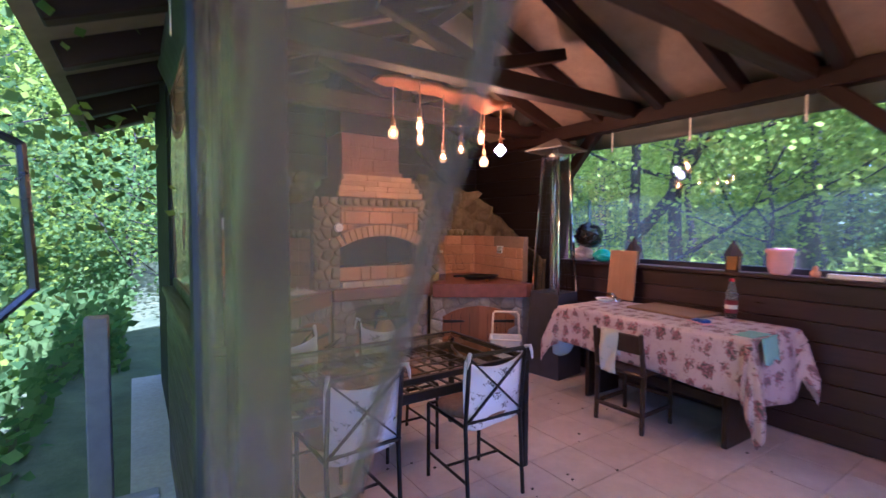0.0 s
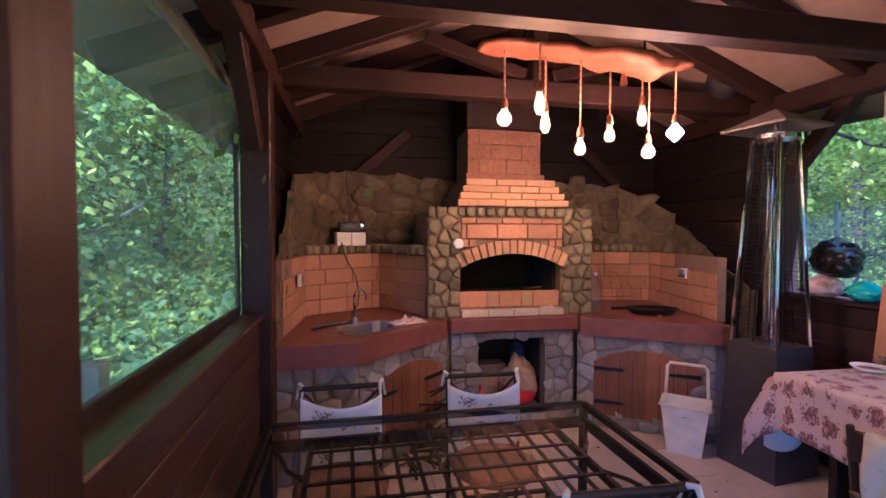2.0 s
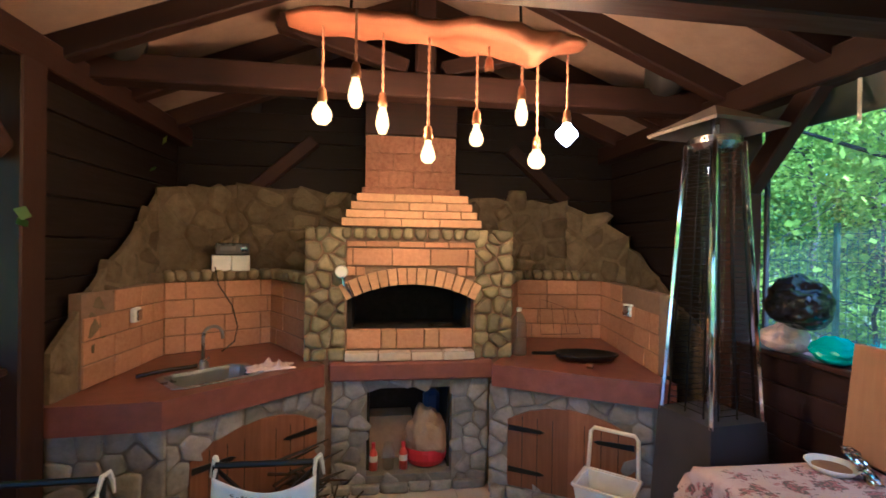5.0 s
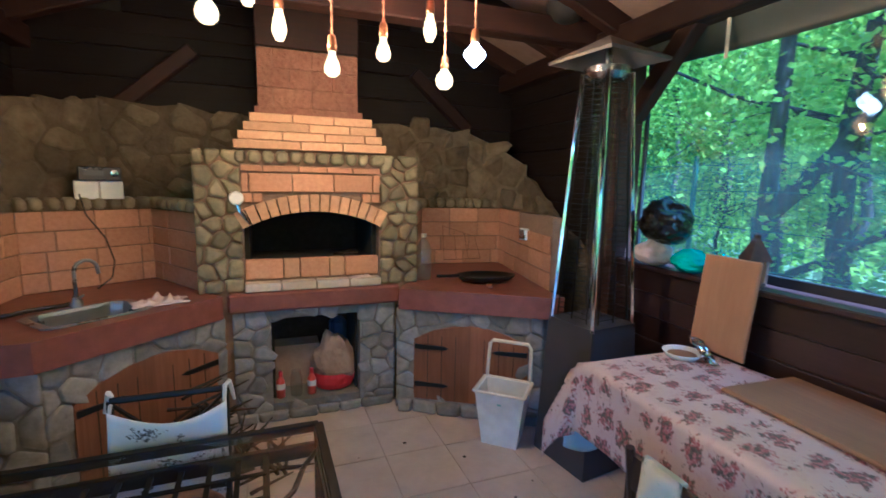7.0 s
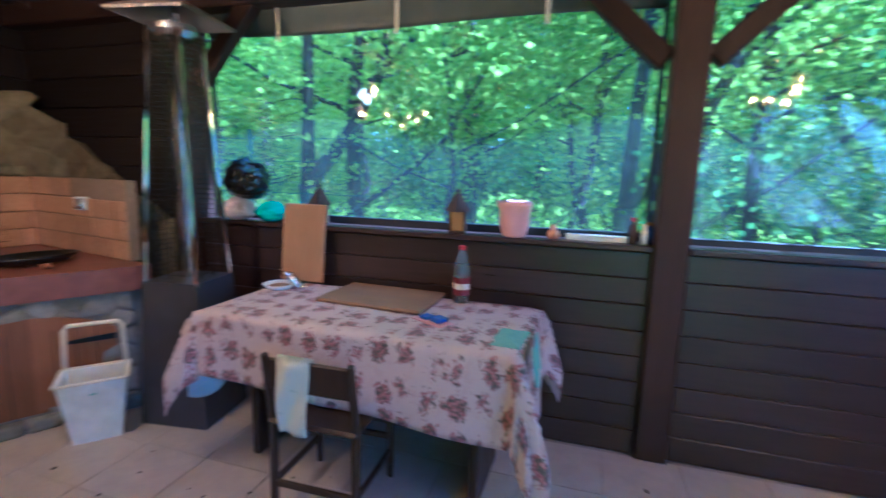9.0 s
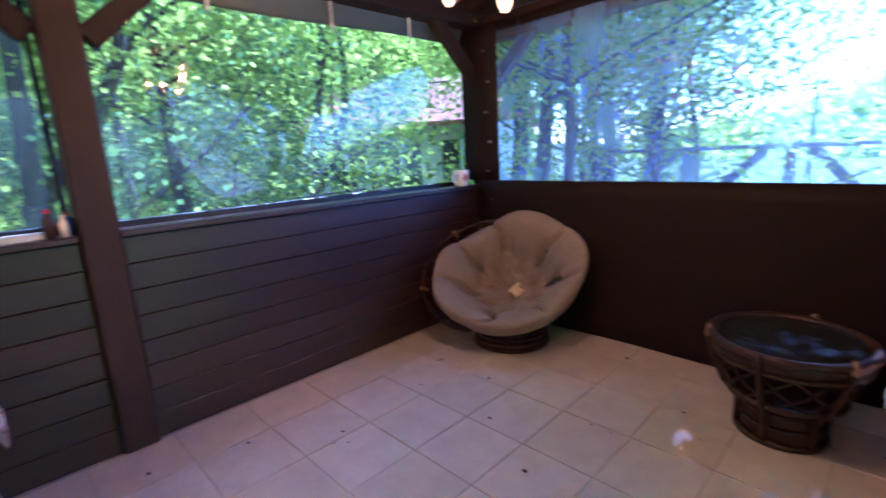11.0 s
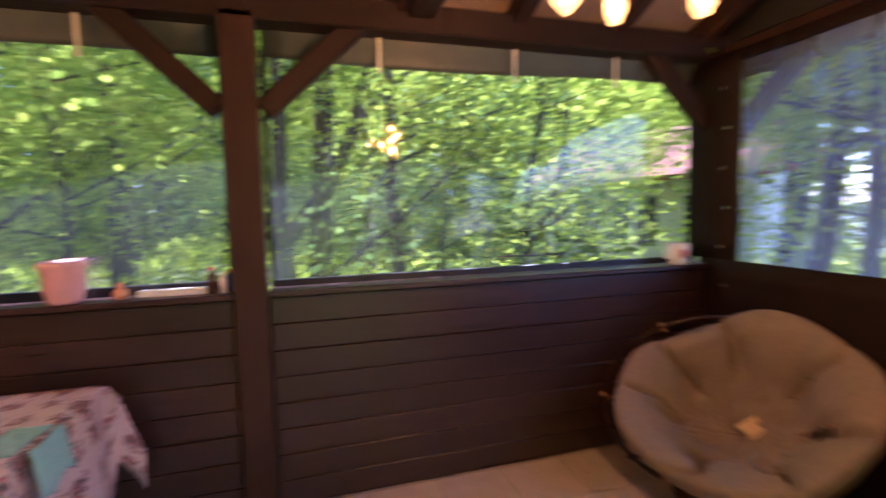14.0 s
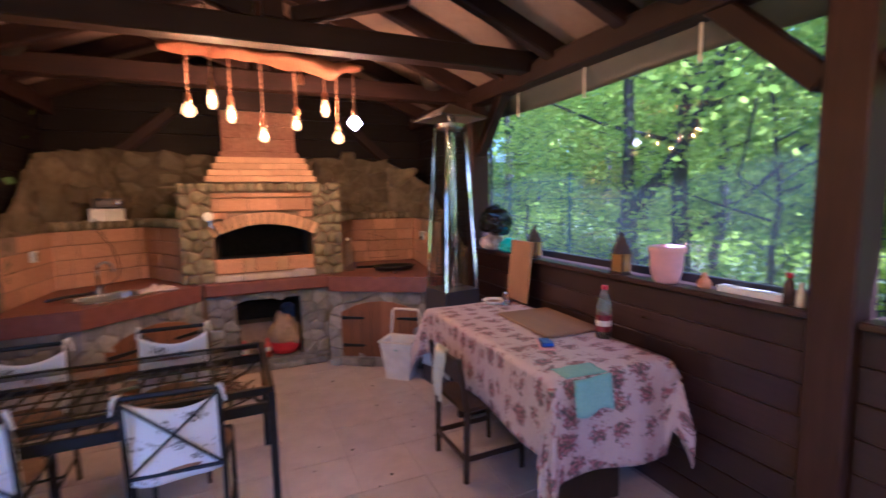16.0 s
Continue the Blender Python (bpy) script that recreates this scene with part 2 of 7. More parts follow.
M["iron"] = plain("black wrought iron", (0.018, 0.020, 0.024), 0.4, 0.6)
M["steel"] = plain("brushed steel", (0.62, 0.62, 0.62), 0.22, 1.0)
M["sinksteel"] = plain("dull sink steel", (0.26, 0.26, 0.27), 0.3, 0.7)
M["chrome"] = plain("polished steel", (0.80, 0.80, 0.80), 0.08, 1.0)
M["hood"] = plain("stainless hood", (0.16, 0.135, 0.115), 0.65, 0.2)
M["heaterbox"] = plain("dark grey sheet metal", (0.06, 0.058, 0.066), 0.45, 0.3)
M["glass"] = clear("glass", (0.94, 0.97, 0.96), 0, (1, 1, 1), 0.01, 1.5)
M["tabletop"] = clear("smoked table glass", (0.95, 0.97, 0.97), 0, (1, 1, 1), 0.01, 1.5)
M["quartz"] = clear("heater tube glass", (0.95, 0.95, 0.95), 0, (1, 1, 1), 0.02, 1.5)
M["pet"] = clear("clear bottle plastic", (0.86, 0.89, 0.91), 0.16, (0.8, 0.85, 0.9), 0.05, 1.5)
M["white"] = plain("white plastic", (0.74, 0.76, 0.76), 0.35)
M["cream"] = plain("cream plastic", (0.72, 0.68, 0.58), 0.4)
M["black"] = plain("black plastic", (0.012, 0.012, 0.013), 0.3)
M["dull_black"] = plain("dull black", (0.015, 0.014, 0.014), 0.7)
M["bagfilm"] = plain("black bin bag film", (0.010, 0.010, 0.011), 0.18)
M["tealbag"] = plain("teal plastic bag", (0.03, 0.42, 0.42), 0.3)
M["milkbag"] = plain("milky pink plastic bag", (0.58, 0.45, 0.42), 0.3)
M["pink"] = plain("pink glazed pot", (0.72, 0.40, 0.42), 0.45)
M["soil"] = rough_mat("potting soil", (0.03, 0.02, 0.015), (0.07, 0.05, 0.035), 60, 0.95, None)
M["terracotta"] = plain("terracotta", (0.60, 0.28, 0.14), 0.7)
M["rust"] = rough_mat("rusty brown metal", (0.05, 0.028, 0.018), (0.12, 0.065, 0.04), 30, 0.6, None, 0.3, 0.003, 4, None, 0.4)
M["amberglass"] = plain("amber glass", (0.32, 0.17, 0.035), 0.2)
M["oak"] = wood("light cutting board", (0.42, 0.23, 0.10), (0.60, 0.36, 0.18), 0.5, (24, 24, 2), (0.95, 1.05), 0.1)
M["oldoak"] = wood("worn cutting board", (0.26, 0.15, 0.07), (0.42, 0.27, 0.14), 0.6, (24, 2, 24), (0.95, 1.05), 0.15)
M["darkwood"] = wood("dark chair wood", (0.03, 0.018, 0.013), (0.07, 0.042, 0.03), 0.4, (20, 20, 2), (0.9, 1.1))
M["rattan"] = wood("dark rattan", (0.022, 0.010, 0.007), (0.070, 0.030, 0.020), 0.32, (20, 20, 6), (0.8, 1.2))
M["cushion"] = rough_mat("beige cotton cushion", (0.225, 0.175, 0.135), (0.31, 0.245, 0.195), 60, 0.95, None, 0.25, 0.003, 3)
M["cola"] = plain("cola label red", (0.16, 0.012, 0.018), 0.4)
M["seatpad"] = rough_mat("tan seat cushion", (0.22, 0.13, 0.08), (0.34, 0.22, 0.14), 40, 0.95, None, 0.3)
M["floral"] = printed("pink floral oilcloth", (0.60, 0.48, 0.475), (0.085, 0.07, 0.07), (0.30, 0.085, 0.10), 8.0, 0.80, 0.35, (0.18, 0.15, 0.13), 0.5, 8.5, 1.25, (0.50, 0.29, 0.29))
M["chaircloth"] = printed("white printed cotton", (0.80, 0.83, 0.88), (0.08, 0.08, 0.085), (0.32, 0.33, 0.34), 12.0, 0.72, 0.9, (0.2, 0.21, 0.22), 0.9)
M["cotton"] = rough_mat("white cotton tie", (0.62, 0.64, 0.68), (0.78, 0.80, 0.84), 60, 0.95, None, 0.3)
M["lining"] = plain("pale blue cloth lining", (0.55, 0.63, 0.68), 0.8)
M["mint"] = rough_mat("mint microfibre cloth", (0.26, 0.52, 0.48), (0.38, 0.66, 0.60), 90, 0.95, None, 0.4)
M["kitchen_towel"] = printed("checked tea towel", (0.62, 0.61, 0.52), (0.30, 0.36, 0.30), (0.55, 0.48, 0.30), 12, 0.52, 0.2, (0.45, 0.50, 0.42), 0.95)
M["rag"] = rough_mat("pinkish white rag", (0.66, 0.52, 0.50), (0.80, 0.68, 0.66), 50, 0.95, None, 0.4)
M["orange"] = rough_mat("orange beach towel", (0.66, 0.21, 0.035), (0.82, 0.32, 0.07), 30, 0.95, None, 0.5, 0.006, 3, (0.60, 0.22, 0.16))
M["pinktowel"] = rough_mat("pink patterned towel", (0.55, 0.16, 0.17), (0.74, 0.36, 0.32), 24, 0.95, None, 0.5)
M["paperscrap"] = plain("creased yellow paper", (0.72, 0.55, 0.30), 0.7)
M["rubber"] = plain("black rubber tub", (0.007, 0.007, 0.008), 0.5)
# the grey haze share paints in the pale reflection on the table glass
M["smokeglass"] = clear("smoked glass", (0.10, 0.11, 0.12), 0.30, (0.16, 0.18, 0.21), 0.08, 1.6)
M["sage"] = rough_mat("sage green towel hem", (0.22, 0.28, 0.22), (0.32, 0.38, 0.31), 40, 0.95, None, 0.5)
M["bucketplastic"] = plain("milky white bucket plastic", (0.70, 0.72, 0.76), 0.4)
M["rope"] = plain("twisted jute cord", (0.42, 0.22, 0.10), 0.9)
M["brass"] = plain("aged brass socket", (0.32, 0.17, 0.06), 0.35, 0.9)
M["filament"] = glow("glowing filament", (1.0, 0.425, 0.085), 415)
M["bulbglow"] = None
M["bark"] = rough_mat("tree bark", (0.030, 0.024, 0.018), (0.075, 0.062, 0.048), 14, 0.95, (0.7, 1.3), 0.9, 0.03)
M["leaf"] = leafy("bright leaves", (0.14, 0.20, 0.022), (0.36, 0.42, 0.055), 0.6)
# darker copy of leaf: woodland shade put into the colour
M["leaf_dark"] = leafy("leaves darkened for shade", (0.06, 0.115, 0.03), (0.14, 0.20, 0.05), 0.5)
M["leaf_pink"] = leafy("reddish leaves", (0.26, 0.09, 0.05), (0.46, 0.22, 0.12), 0.6)
M["ground"] = rough_mat("forest floor", (0.05, 0.055, 0.022), (0.14, 0.14, 0.06), 3, 0.98, None, 0.8, 0.05, 0.4, (0.07, 0.11, 0.03))
M["gravel"] = rough_mat("pale gravel", (0.27, 0.25, 0.22), (0.50, 0.47, 0.43), 45, 0.95, None, 0.9, 0.02, 0.8)
M["farhill"] = rough_mat("wooded far hillside", (0.05, 0.11, 0.03), (0.20, 0.30, 0.10), 0.35, 0.98, None, 1.0, 0.6, 0.05)
M["whitewall"] = rough_mat("white house plaster", (0.62, 0.60, 0.55), (0.76, 0.74, 0.70), 6, 0.9, None)
M["tealroof"] = plain("teal roof sheet", (0.10, 0.33, 0.32), 0.5)
M["redroof"] = rough_mat("red roof tiles", (0.30, 0.10, 0.07), (0.46, 0.18, 0.12), 8, 0.9, None)
M["fencewood"] = wood("weathered fence wood", (0.16, 0.14, 0.12), (0.30, 0.27, 0.24), 0.85, (6, 6, 6))
M["wire"] = plain("green fence wire", (0.05, 0.10, 0.06), 0.5, 0.3)


def bulb_glass():
    """Amber bulb glass that lets its own filament light out and glows softly."""
    m, nt, b = mat("amber bulb glass")
    nt.nodes.remove(b)
    t, g, mx, e, ad = (nt.nodes.new("ShaderNode" + n) for n in ("BsdfTransparent", "BsdfGlossy", "MixShader", "Emission", "AddShader"))
    t.inputs[0].default_value, g.inputs["Roughness"].default_value = (1.0, 0.82, 0.5, 1), 0.03
    nt.links.new(sheen(nt, 1.5), mx.inputs[0]), nt.links.new(t.outputs[0], mx.inputs[1]), nt.links.new(g.outputs[0], mx.inputs[2])
    e.inputs[0].default_value, e.inputs[1].default_value = (1.0, 0.44, 0.09, 1), 0.5
    nt.links.new(mx.outputs[0], ad.inputs[0]), nt.links.new(e.outputs[0], ad.inputs[1])
    nt.links.new(ad.outputs[0], nt.nodes["Material Output"].inputs[0])
    return m


M["bulbglow"] = bulb_glass()
M["bulbclear"] = clear("unlit amber bulb glass", (1.0, 0.75, 0.35), 0.05, (0.9, 0.6, 0.2), 0.02, 1.5)
M["bulbwhite"] = glow("white frosted bulb", (1.0, 0.80, 0.55), 5)


# ---- mesh helpers ----
def finish(name, bm, material, smooth=False):
    bmesh.ops.recalc_face_normals(bm, faces=bm.faces)
    me = bpy.data.meshes.new(name)
    bm.to_mesh(me)
    bm.free()
    me.materials.append(M[material] if isinstance(material, str) else material)
    if smooth:
        me.polygons.foreach_set("use_smooth", [True] * len(me.polygons))
    return me


def part(name, bm, material, parent=None, label="", smooth=False, m=None):
    ob = new(name, finish(name, bm, material, smooth))
    if m is not None:
        ob.matrix_basis = m
    if parent is not None:
        ob.parent = parent
    if label:
        tagged(ob, label)
    return ob


def thing(name, label, category, group="", kind="", m=None):
    ob = tagged(new(name), label, category, group, kind)
    if m is not None:
        ob.matrix_basis = m
    return ob


def box(bm, a, b, bev=0.0, m=None):
    a, b = Vector(a), Vector(b)
    mm = Matrix.Translation((a + b) / 2) @ Matrix.Diagonal((*(b - a), 1))
    if m is not None:
        mm = m @ mm
    vs = bmesh.ops.create_cube(bm, size=1, matrix=mm)["verts"]
    if bev:
        es = list({e for v in vs for e in v.link_edges})
        bmesh.ops.bevel(bm, geom=es, offset=bev, segments=1, affect="EDGES")
    return bm


def boxed(a, b, bev=0.004, m=None):
    return box(bmesh.new(), a, b, bev, m)


def bar(bm, a, b, w, h, bev=0.0, up=(0, 0, 1)):
    """A squared bar from a to b, w wide and h high."""
    a, b = Vector(a), Vector(b)
    d = b - a
    x = d.normalized()
    y = Vector(up).cross(x)
    y = y.normalized() if y.length > 1e-4 else Vector((1, 0, 0)).cross(x).normalized()
    z = x.cross(y)
    mm = Matrix((x, y, z)).transposed().to_4x4()
    mm.translation = (a + b) / 2
    return box(bm, (-d.length / 2, -w / 2, -h / 2), (d.length / 2, w / 2, h / 2), bev, mm)


def tube(bm, pts, r, seg=8, closed=False, caps=True):
    """A round tube along points; r may be a list."""
    pts = [Vector(p) for p in pts]
    n = len(pts)
    rad = r if isinstance(r, (list, tuple)) else [r] * n
    rings, ref = [], None
    for i, p in enumerate(pts):
        d = (pts[(i + 1) % n] - pts[i - 1]) if closed else (pts[min(i + 1, n - 1)] - pts[max(i - 1, 0)])
        d.normalize()
        if ref is None:
            ref = d.orthogonal().normalized()
        ref = (ref - d * ref.dot(d))
        ref = ref.normalized() if ref.length > 1e-5 else d.orthogonal().normalized()
        s = d.cross(ref)
        rings.append([bm.verts.new(p + (ref * math.cos(2 * math.pi * k / seg) + s * math.sin(2 * math.pi * k / seg)) * rad[i]) for k in range(seg)])
    for i in range(n if closed else n - 1):
        a, b = rings[i], rings[(i + 1) % n]
        for k in range(seg):
            bm.faces.new((a[k], a[(k + 1) % seg], b[(k + 1) % seg], b[k]))
    if caps and not closed:
        bm.faces.new(rings[0][::-1]), bm.faces.new(rings[-1])
    return bm


def lathe(bm, prof, seg=24, at=(0, 0, 0), squash=(1, 1)):
    at = Vector(at)
    rings = []
    for r, z in prof:
        if r < 1e-5:
            rings.append([bm.verts.new(at + Vector((0, 0, z)))])
        else:
            rings.append([bm.verts.new(at + Vector((squash[0] * r * math.cos(2 * math.pi * k / seg), squash[1] * r * math.sin(2 * math.pi * k / seg), z))) for k in range(seg)])
    for a, b in zip(rings, rings[1:]):
        for k in range(seg):
            q = [a[k % len(a)], a[(k + 1) % len(a)], b[(k + 1) % len(b)], b[k % len(b)]]
            q = list(dict.fromkeys(q))
            if len(q) > 2:
                bm.faces.new(q)
    return bm


def grid(bm, nu, nv, f, uv=None):
    """A sheet of nu x nv cells through f(u, v); uv(u, v) gives the cloth's own metres."""
    vs = [[bm.verts.new(f(i / nu, j / nv)) for j in range(nv + 1)] for i in range(nu + 1)]
    lay = bm.loops.layers.uv.verify() if uv else None
    for i in range(nu):
        for j in range(nv):
            fc = bm.faces.new((vs[i][j], vs[i + 1][j], vs[i + 1][j + 1], vs[i][j + 1]))
            if uv:
                for lp, (a, b) in zip(fc.loops, ((i, j), (i + 1, j), (i + 1, j + 1), (i, j + 1))):
                    lp[lay].uv = uv(a / nu, b / nv)
    return bm


def thicken(bm, t):
    bmesh.ops.recalc_face_normals(bm, faces=bm.faces)
    bmesh.ops.solidify(bm, geom=bm.faces[:], thickness=t)
    return bm


def prism(bm, poly, z0, z1):
    lo = [bm.verts.new((x, y, z0)) for x, y in poly]
    hi = [bm.verts.new((x, y, z1)) for x, y in poly]
    bm.faces.new(lo[::-1]), bm.faces.new(hi)
    n = len(poly)
    for i in range(n):
        bm.faces.new((lo[i], lo[(i + 1) % n], hi[(i + 1) % n], hi[i]))
    return bm


def extrude_poly(bm, pts2, depth, m):
    """A flat shape in the plane (u, v) of the pose m, given depth along its w."""
    lo = [bm.verts.new(m @ Vector((u, v, 0))) for u, v in pts2]
    hi = [bm.verts.new(m @ Vector((u, v, depth))) for u, v in pts2]
    n = len(pts2)
    bm.faces.new(lo[::-1]), bm.faces.new(hi)
    for i in range(n):
        bm.faces.new((lo[i], lo[(i + 1) % n], hi[(i + 1) % n], hi[i]))
    return bm


def wall_pose(a, b, z=0.0):
    """A pose whose u runs along the ground from a to b, v up, and w out of the wall to the right of that way."""
    a, b = Vector((*a, z)), Vector((*b, z))
    u = (b - a).normalized()
    v = Vector((0, 0, 1))
    m = Matrix((u, v, u.cross(v))).transposed().to_4x4()
    m.translation = a
    return m


def clip(poly, n, d):
    out = []
    for i, p in enumerate(poly):
        q = poly[(i + 1) % len(poly)]
        sp, sq = p[0] * n[0] + p[1] * n[1] - d, q[0] * n[0] + q[1] * n[1] - d
        if sp <= 0:
            out.append(p)
        if sp * sq < 0:
            k = sp / (sp - sq)
            out.append((p[0] + k * (q[0] - p[0]), p[1] + k * (q[1] - p[1])))
    return out


def cells(w, h, nx, ny, rng, jitter=0.42, gap=0.012):
    """Uneven stones that fill a w x h field, each a polygon with a joint round it."""
    seeds = [((i + 0.5 + (0.25 if j % 2 else -0.25) + rng.uniform(-jitter, jitter)) * w / nx, (j + 0.5 + rng.uniform(-jitter, jitter)) * h / ny) for j in range(ny) for i in range(nx)]
    out = []
    for s in seeds:
        poly = [(0, 0), (w, 0), (w, h), (0, h)]
        for t in seeds:
            dx, dy = t[0] - s[0], t[1] - s[1]
            dd = math.hypot(dx, dy)
            if 0 < dd < 4 * max(w / nx, h / ny) and poly:
                n = (dx / dd, dy / dd)
                poly = clip(poly, n, ((s[0] + t[0]) / 2) * n[0] + ((s[1] + t[1]) / 2) * n[1] - gap / 2)
        if len(poly) > 2:
            area = abs(sum(p[0] * q[1] - q[0] * p[1] for p, q in zip(poly, poly[1:] + poly[:1]))) / 2
            if area > 0.0006:
                out.append(poly)
    return out


def rounded(poly, k=0.24):
    out = []
    for p, q in zip(poly, poly[1:] + poly[:1]):
        out += [(p[0] + k * (q[0] - p[0]), p[1] + k * (q[1] - p[1])), (q[0] + k * (p[0] - q[0]), q[1] + k * (p[1] - q[1]))]
    return out


def stone_mesh(poly, depth, rng, bulge=0.35, k=0.24):
    """One stone: a rounded outline, a bulging face, built about its own middle."""
    cx, cy = sum(p[0] for p in poly) / len(poly), sum(p[1] for p in poly) / len(poly)
    ring = [(x - cx, y - cy) for x, y in rounded(poly, k)]
    bm = bmesh.new()
    lv = []
    tilt = (rng.uniform(-0.12, 0.12), rng.uniform(-0.12, 0.12))
    for s, w in ((1.0, 0), (0.975, depth * 0.5), (0.86, depth * 0.88), (0.5, depth * (0.9 + 0.3 * bulge))):
        lv.append([bm.verts.new((x * s, y * s, w + s * (x * tilt[0] + y * tilt[1]) * (w > 0))) for x, y in ring])
    for a, b in zip(lv, lv[1:]):
        for i in range(len(ring)):
            bm.faces.new((a[i], a[(i + 1) % len(ring)], b[(i + 1) % len(ring)], b[i]))
    bm.faces.new(lv[-1])
    return bm, cx, cy


def stones(owner, m, w, h, nx, ny, material, depth, rng, keep=None, jitter=0.42, gap=0.012, name="stone", bulge=0.35, k=0.24):
    """Stones set on the plane of m, those whose middle keep() allows."""
    for poly in cells(w, h, nx, ny, rng, jitter, gap):
        cx, cy = sum(p[0] for p in poly) / len(poly), sum(p[1] for p in poly) / len(poly)
        if keep and not keep(cx, cy):
            continue
        bm, cx, cy = stone_mesh(poly, depth * rng.uniform(0.75, 1.2), rng, bulge, k)
        part(name, bm, material, owner, smooth=True, m=m @ Matrix.Translation((cx, cy, 0)))


BRICKS = {}


def brick(owner, m, u0, v0, u1, v1, depth, material, name="brick", proud=0.0):
    """One brick on the plane of m; alike bricks share their mesh."""
    key = (round(u1 - u0, 3), round(v1 - v0, 3), depth, material)
    if key not in BRICKS:
        BRICKS[key] = finish(name, boxed((-key[0] / 2, -key[1] / 2, 0), (key[0] / 2, key[1] / 2, depth), 0.004), material)
    ob = new(name, BRICKS[key])
    ob.matrix_basis = m @ Matrix.Translation(((u0 + u1) / 2, (v0 + v1) / 2, proud))
    ob.parent = owner
    return ob


def courses(owner, m, w, h, bl, bh, material, rng, depth=0.02, gap=0.005, keep=None):
    n = max(1, round(h / bh))
    bh = h / n
    for j in range(n):
        u = -rng.choice((0, 0.5, 0.3)) * bl
        while u < w - 0.01:
            a, b = max(0, u), min(w, u + bl)
            if b - a > 0.03 and (keep is None or keep((a + b) / 2, (j + 0.5) * bh)):
                brick(owner, m, a + gap / 2, j * bh + gap / 2, b - gap / 2, (j + 1) * bh - gap / 2, depth, material, proud=rng.uniform(-0.002, 0.003))
            u += bl


# ---- the shelter: floor, posts, half walls, roof ----
XL, XR, YS, YN = 0.50, 4.02, -1.62, 5.44     # inner faces of the walls
RIDGE_X, RIDGE_Z, EAVE_Z, SLOPE = 2.26, 3.20, 2.55, 0.39
rng = random.Random(7)

floor = tagged(new("floor", finish("floor", boxed((XL - 0.35, YS - 0.3, -0.15), (XR + 0.25, YN + 0.2, -0.006), 0), "grout")), "cream stone tile floor with dirt and crumbs", "floor", kind="structure")


def board_wall(name, label, x, y0, y1, z0, z1, side, n):
    """A wall of horizontal boards along y; side +1: the room lies towards +x."""
    w = thing(name, label, "wall", kind="structure")
    part("core", boxed((x - 0.05, y0, z0), (x + 0.05, y1, z1), 0), "dull_black", w)
    h = (z1 - z0) / n
    for i in range(n):
        lift = rng.uniform(0, 0.004)
        part("board", boxed((x + side * 0.051, y0 + 0.002, z0 + i * h + 0.0015), (x + side * (0.075 + lift), y1 - 0.002, z0 + (i + 1) * h - 0.0015), 0.004), "board", w)
        part("outer_board", boxed((x - side * 0.075, y0 + 0.002, z0 + i * h + 0.003), (x - side * 0.051, y1 - 0.002, z0 + (i + 1) * h - 0.003), 0.006), "board", w)
    return w


# east: two bays of half wall, a post between
WX = XR + 0.035
wall_east = board_wall("wall_east", "dark brown stained half wall of horizontal boards", WX, 1.185, 3.86, 0.0, 1.06, -1, 8)
wall_east_south = board_wall("wall_east_south", "dark brown stained half wall of horizontal boards", WX, YS, 1.025, 0.0, 1.06, -1, 8)
wall_west = board_wall("wall_west", "dark brown stained half wall of horizontal boards", XL - 0.075, 1.95, 3.69, 0.0, 1.032, 1, 8)
wall_west_south = board_wall("wall_west_south", "dark brown stained half wall with sun patches", XL - 0.075, YS, -0.42, 0.0, 1.06, 1, 8)


def tall_wall(name, a, b, out, label):
    w = thing(name, label, "wall", kind="structure")
    a3, b3 = Vector((*a, 0)), Vector((*b, 0))
    o = Vector((*out, 0))
    bm = bmesh.new()
    bar(bm, a3 + o * 0.07 + Vector((0, 0, 1.3)), b3 + o * 0.07 + Vector((0, 0, 1.3)), 0.06, 2.6)
    part("core", bm, "dull_black", w)
    for i in range(13):
        z = 0.1 + i * 0.2
        part("board", bar(bmesh.new(), a3 + o * 0.028 + Vector((0, 0, z)), b3 + o * 0.028 + Vector((0, 0, z)), 0.022, 0.194, 0.005), "board_x_shade" if abs(out[1]) > 0.5 else "board_bay_shade", w)
    return w


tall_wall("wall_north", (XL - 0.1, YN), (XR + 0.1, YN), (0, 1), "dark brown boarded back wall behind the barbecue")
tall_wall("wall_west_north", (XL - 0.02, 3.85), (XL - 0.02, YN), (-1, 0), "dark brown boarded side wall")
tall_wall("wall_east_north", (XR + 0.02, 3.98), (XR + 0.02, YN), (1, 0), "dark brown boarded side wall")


def gable(name, y):
    w = thing(name, "dark brown boarded gable under the roof", "wall", kind="structure")
    reach = (RIDGE_Z - 2.44) / SLOPE + 0.04
    m = Matrix(((1, 0, 0), (0, 0, 1), (0, 1, 0))).to_4x4()
    m.translation = (0, y + 0.032, 0)
    part("core", extrude_poly(bmesh.new(), [(RIDGE_X - reach, 2.44), (RIDGE_X + reach, 2.44), (RIDGE_X, RIDGE_Z + 0.015)], 0.02, m), "dull_black", w)
    for i in range(5):
        z0, z1 = 2.5 + i * 0.13, 2.5 + (i + 1) * 0.13
        half = (RIDGE_Z - z1) / SLOPE + 0.05
        if half > 0.08:
            part("board", boxed((RIDGE_X - half, y, z0), (RIDGE_X + half, y + 0.03, z1 - 0.004), 0.004), "board_x_shade", w)


gable("wall_gable_north", YN + 0.01)
gable("wall_gable_south", YS - 0.12)


def sill(name, x0, x1, y0, y1, z, label):
    return tagged(new(name, finish(name, boxed((x0, y0, z - 0.03), (x1, y1, z), 0.006), "board")), label, "sill", kind="structure")


